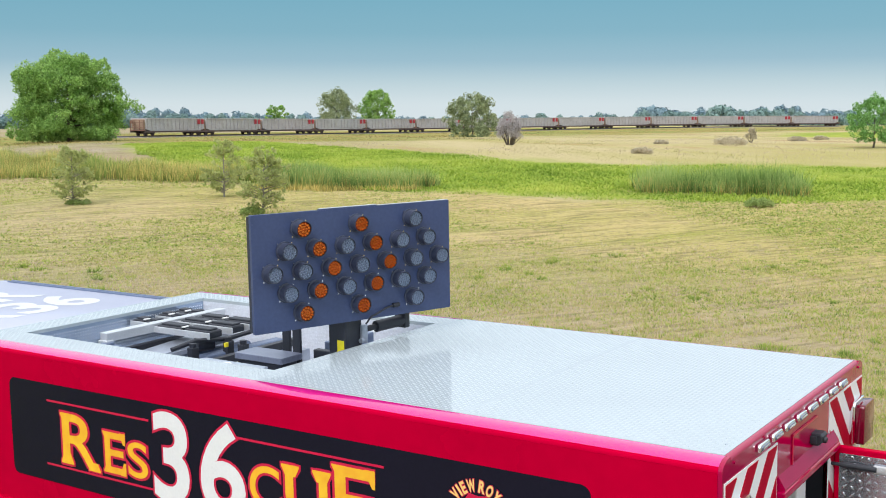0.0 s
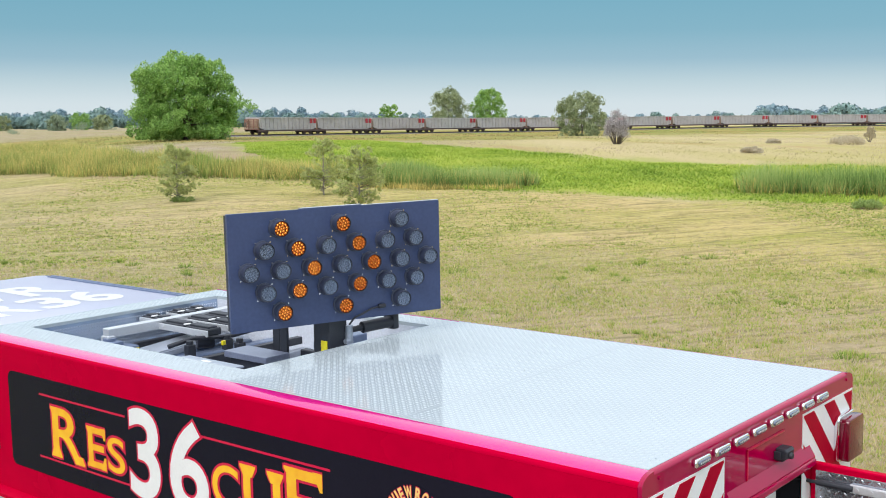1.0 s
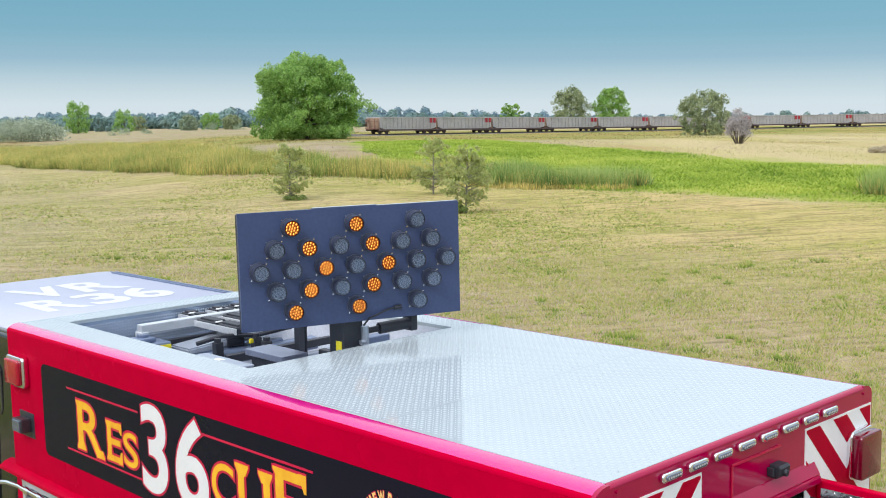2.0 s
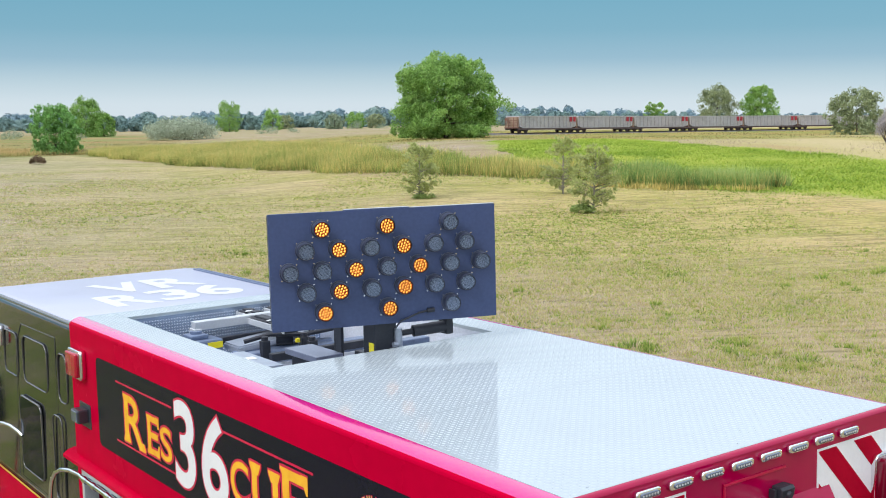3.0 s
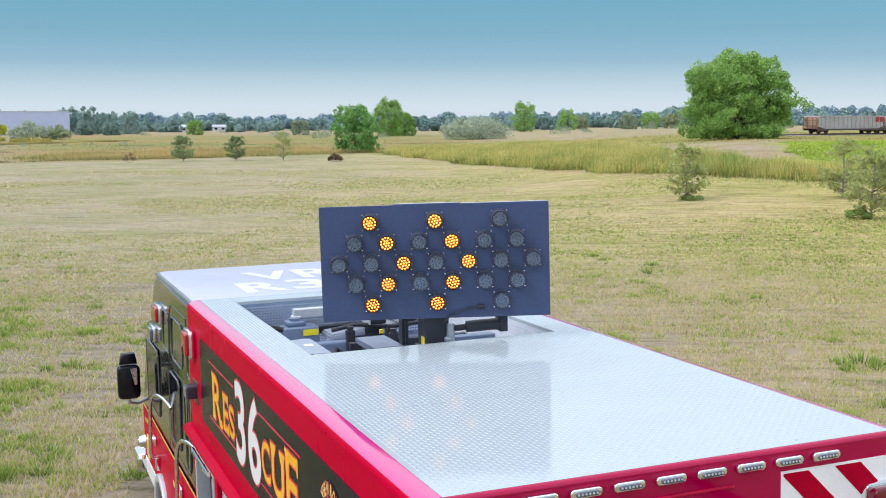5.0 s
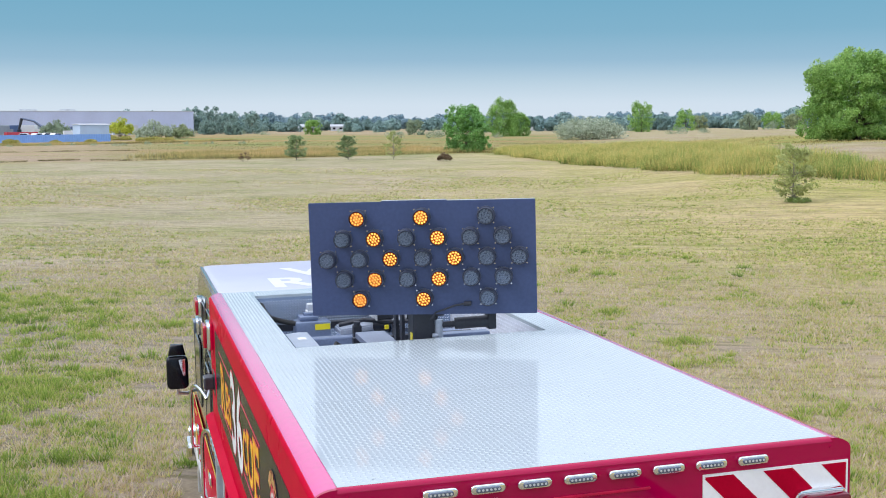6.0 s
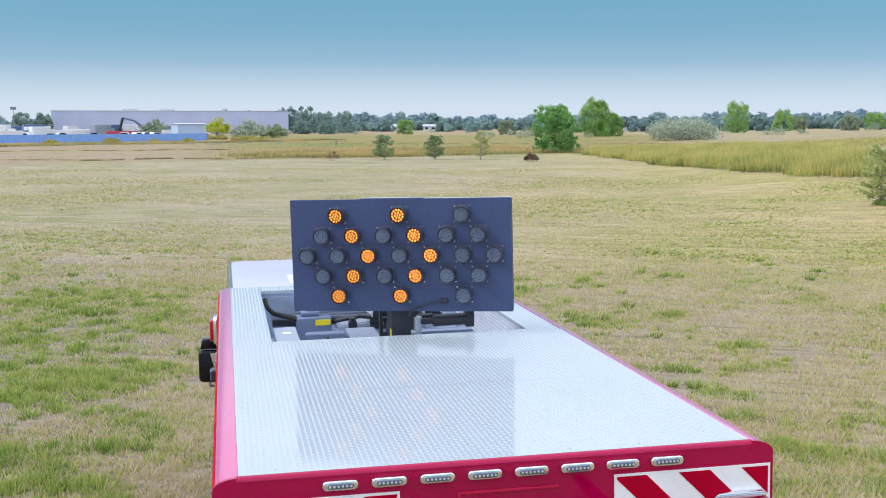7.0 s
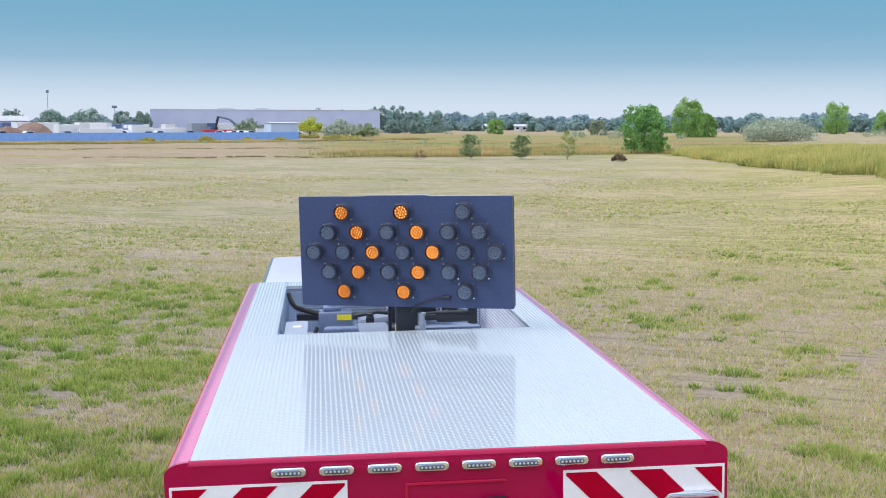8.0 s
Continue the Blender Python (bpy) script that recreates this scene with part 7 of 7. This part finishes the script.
def yard():
    rng = random.Random(4)
    for i in range(74):
        u = i / 73
        x, y = -104 + u * 94 + rng.uniform(-3, 3), 262 + u * 60 + rng.choice([rng.uniform(12, 40), rng.uniform(50, 120)])
        k = rng.choice(["car", "car", "car", "car", "box_truck", "trailer"])
        p = rng.choice([CAR_WHITE, CAR_WHITE, CAR_WHITE, CAR_BLUE, BLUE_GREY, GREY_METAL])
        if i == 56:
            k, p = "trailer", CAR_RED
        nm = {CAR_WHITE.name: "white", CAR_BLUE.name: "dark blue", GREY_METAL.name: "grey", BLUE_GREY.name: "dark grey", CAR_RED.name: "red"}[p.name]
        vehicle(k, x, y, rng.uniform(-25, 60), p, nm + " parked " + k.replace("_", " ") + " in the storage yard", 1.2 if k == "car" else (0.85 if k == "trailer" else 1.0))
    for i in range(46):
        u = i / 45
        x, y = -118 + u * 106 + rng.uniform(-2, 2), 250 + u * 62 + rng.uniform(18, 75)
        k = rng.choice(["car", "car", "box_truck", "box_truck", "trailer"])
        p = rng.choice([CAR_WHITE, CAR_WHITE, CAR_WHITE, GREY_METAL, CAR_BLUE])
        nm = {CAR_WHITE.name: "white", CAR_BLUE.name: "dark blue", GREY_METAL.name: "grey"}[p.name]
        vehicle(k, x, y, rng.uniform(-30, 50), p, nm + " parked " + k.replace("_", " ") + " in the storage yard", 1.25 if k == "car" else (1.0 if k == "trailer" else 1.15))
    # excavator
    ex = root("excavator", pose(-22.5, 352, 0, 0, 0, 8) @ Matrix.Scale(1.1, 4), "dark excavator with raised boom in the storage yard", "excavator")
    bm = bmesh.new()
    box(bm, -1.8, 1.8, -1.3, 1.3, 1.1, 2.5, 0.15)
    box(bm, 0.2, 1.6, -1.2, -0.1, 2.5, 3.2, 0.1)
    part("body", bm, BLUE_GREY, ex)
    for s in (-1.1, 1.1):
        bm = bmesh.new()
        prism(bm, rrect(-2.2, 2.2, 0, 0.9, 0.44), "y", s - 0.3, s + 0.3)
        part("track", bm, BLACK_MATTE, ex)
    bm = bmesh.new()
    rod(bm, (-1.6, 0, 2.2), (-5.0, 0, 4.9), 0.40, 0.32, 8)
    rod(bm, (-5.0, 0, 4.9), (-8.0, 0, 5.6), 0.32, 0.26, 8)
    part("boom", bm, BLUE_GREY, ex)
    bm = bmesh.new()
    rod(bm, (-8.0, 0, 5.6), (-8.8, 0, 2.6), 0.40, 0.30, 8)
    box(bm, -9.3, -8.2, -0.5, 0.5, 1.7, 2.6, 0.1)
    part("bucket_arm", bm, BLACK_MATTE, ex)
    md = bmesh.new()
    g2 = []
    for i in range(17):
        for j in range(9):
            a, b = i / 16 * 2 - 1, j / 8 * 2 - 1
            e = max(0.0, 1 - a ** 4) * max(0.0, 1 - b * b)
            g2.append(md.verts.new((a * 8.0, b * 4.5, 3.5 * e * (1 + 0.25 * math.sin(5 * a + 3 * b)) - 0.05)))
    for i in range(16):
        for j in range(8):
            md.faces.new((g2[i * 9 + j], g2[(i + 1) * 9 + j], g2[(i + 1) * 9 + j + 1], g2[i * 9 + j + 1]))
    thing("dirt_mound", md, BRICK_BROWN, "brown heap of earth in the storage yard", "dirt mound", m=pose(-77, 302, 0, 0, 0, 20))
    # dark container beside the shed
    dc = root("container", pose(-8.6, 320, 0, 0, 0, 20), "dark navy steel container beside the pale shed", "container")
    bm = bmesh.new()
    box(bm, 0, 2.0, 0, 5, 0.1, 2.5, 0.04)
    part("body", bm, CAR_BLUE, dc)
    for k in (0.5, 1.0, 1.5):
        bm = bmesh.new()
        rod(bm, (k, -0.03, 0.2), (k, -0.03, 2.4), 0.035, seg=6)
        part("lock_bar", bm, GREY_METAL, dc)
    # pale shed by the fence
    sh = root("shed", pose(-13.4, 309, 0, 0, 0, 30), "pale blue flat storage shed", "shed")
    bm = bmesh.new()
    box(bm, 0, 8.5, 0, 4, 0, 4.3)
    part("wall", bm, SHED_BLUE, sh)
    bm = bmesh.new()
    prism(bm, [(-0.3, 4.3), (2.0, 4.6), (4.3, 4.3)], "x", -0.3, 8.8)
    part("roof", bm, ROOF_GREY, sh)
    # tall lamp posts and sign
    for x, y, h, bw, lb in ((-122.5, 526, 18.5, 0.6, "tall thin mast far behind the yard"), (-94, 532, 11.8, 1.2, "tall pole sign far behind the yard")):
        ps = root("pole_sign", pose(x, y, 0), lb, "sign")
        bm = bmesh.new()
        rod(bm, (0, 0, 0), (0, 0, h), 0.2, 0.12, 10)
        part("pole", bm, GREY_METAL, ps)
        bm = bmesh.new()
        box(bm, -bw, bw, -0.2, 0.2, h - 1.2, h, 0.05)
        part("board", bm, BLUE_GREY, ps)


yard()


def house(x, y, w, d, h, a, wall, label):
    ob = root("house", pose(x, y, float(land(x, y)), 0, 0, a), label, "house", "far houses")
    bm = bmesh.new()
    box(bm, -w / 2, w / 2, -d / 2, d / 2, -0.5, h)
    part("wall", bm, wall, ob)
    bm = bmesh.new()
    prism(bm, [(-d / 2 - 0.4, h), (0, h + d * 0.13), (d / 2 + 0.4, h)], "x", -w / 2 - 0.4, w / 2 + 0.4)
    part("roof", bm, ROOF_GREY, ob)
    for i in range(3):
        bm = bmesh.new()
        cx = -w / 2 + (i + 0.5) * w / 3
        box(bm, cx - 0.8, cx + 0.8, -d / 2 - 0.06, -d / 2, h * 0.35, h * 0.75)
        part("window", bm, WELD_GLASS, ob)
    return ob


for x, y, w, d, h, a, wl2, lb in ((96, 640, 16, 10, 2.7, -8, WALL_LIGHT, "white low house among the far trees"), (122, 660, 12, 9, 2.7, -10, WALL_LIGHT, "white low house among the far trees"),
                                  (240, 640, 20, 10, 3.2, -20, WALL_LIGHT, "pale low house among the far trees"), (262, 610, 16, 10, 3.2, -22, BRICK_BROWN, "brown low house among the far trees"),
                                  (330, 640, 18, 10, 3.2, -25, WALL_LIGHT, "white low house among the far trees"), (360, 520, 16, 9, 3.0, -30, WALL_LIGHT, "white low house among the far trees"),
                                  (-150, 470, 34, 16, 6.5, 15, WALL_LIGHT, "pale industrial shed behind the yard"), (-118, 415, 26, 14, 4.6, 18, WALL_PINK, "pale pinkish industrial shed behind the yard"),
                                  (520, 420, 24, 10, 3.2, -50, WALL_LIGHT, "long pale shed behind the railway"), (600, 500, 18, 10, 3.5, -48, WALL_LIGHT, "white farm shed behind the railway")):
    house(x, y, w, d, h, a, wl2, lb)
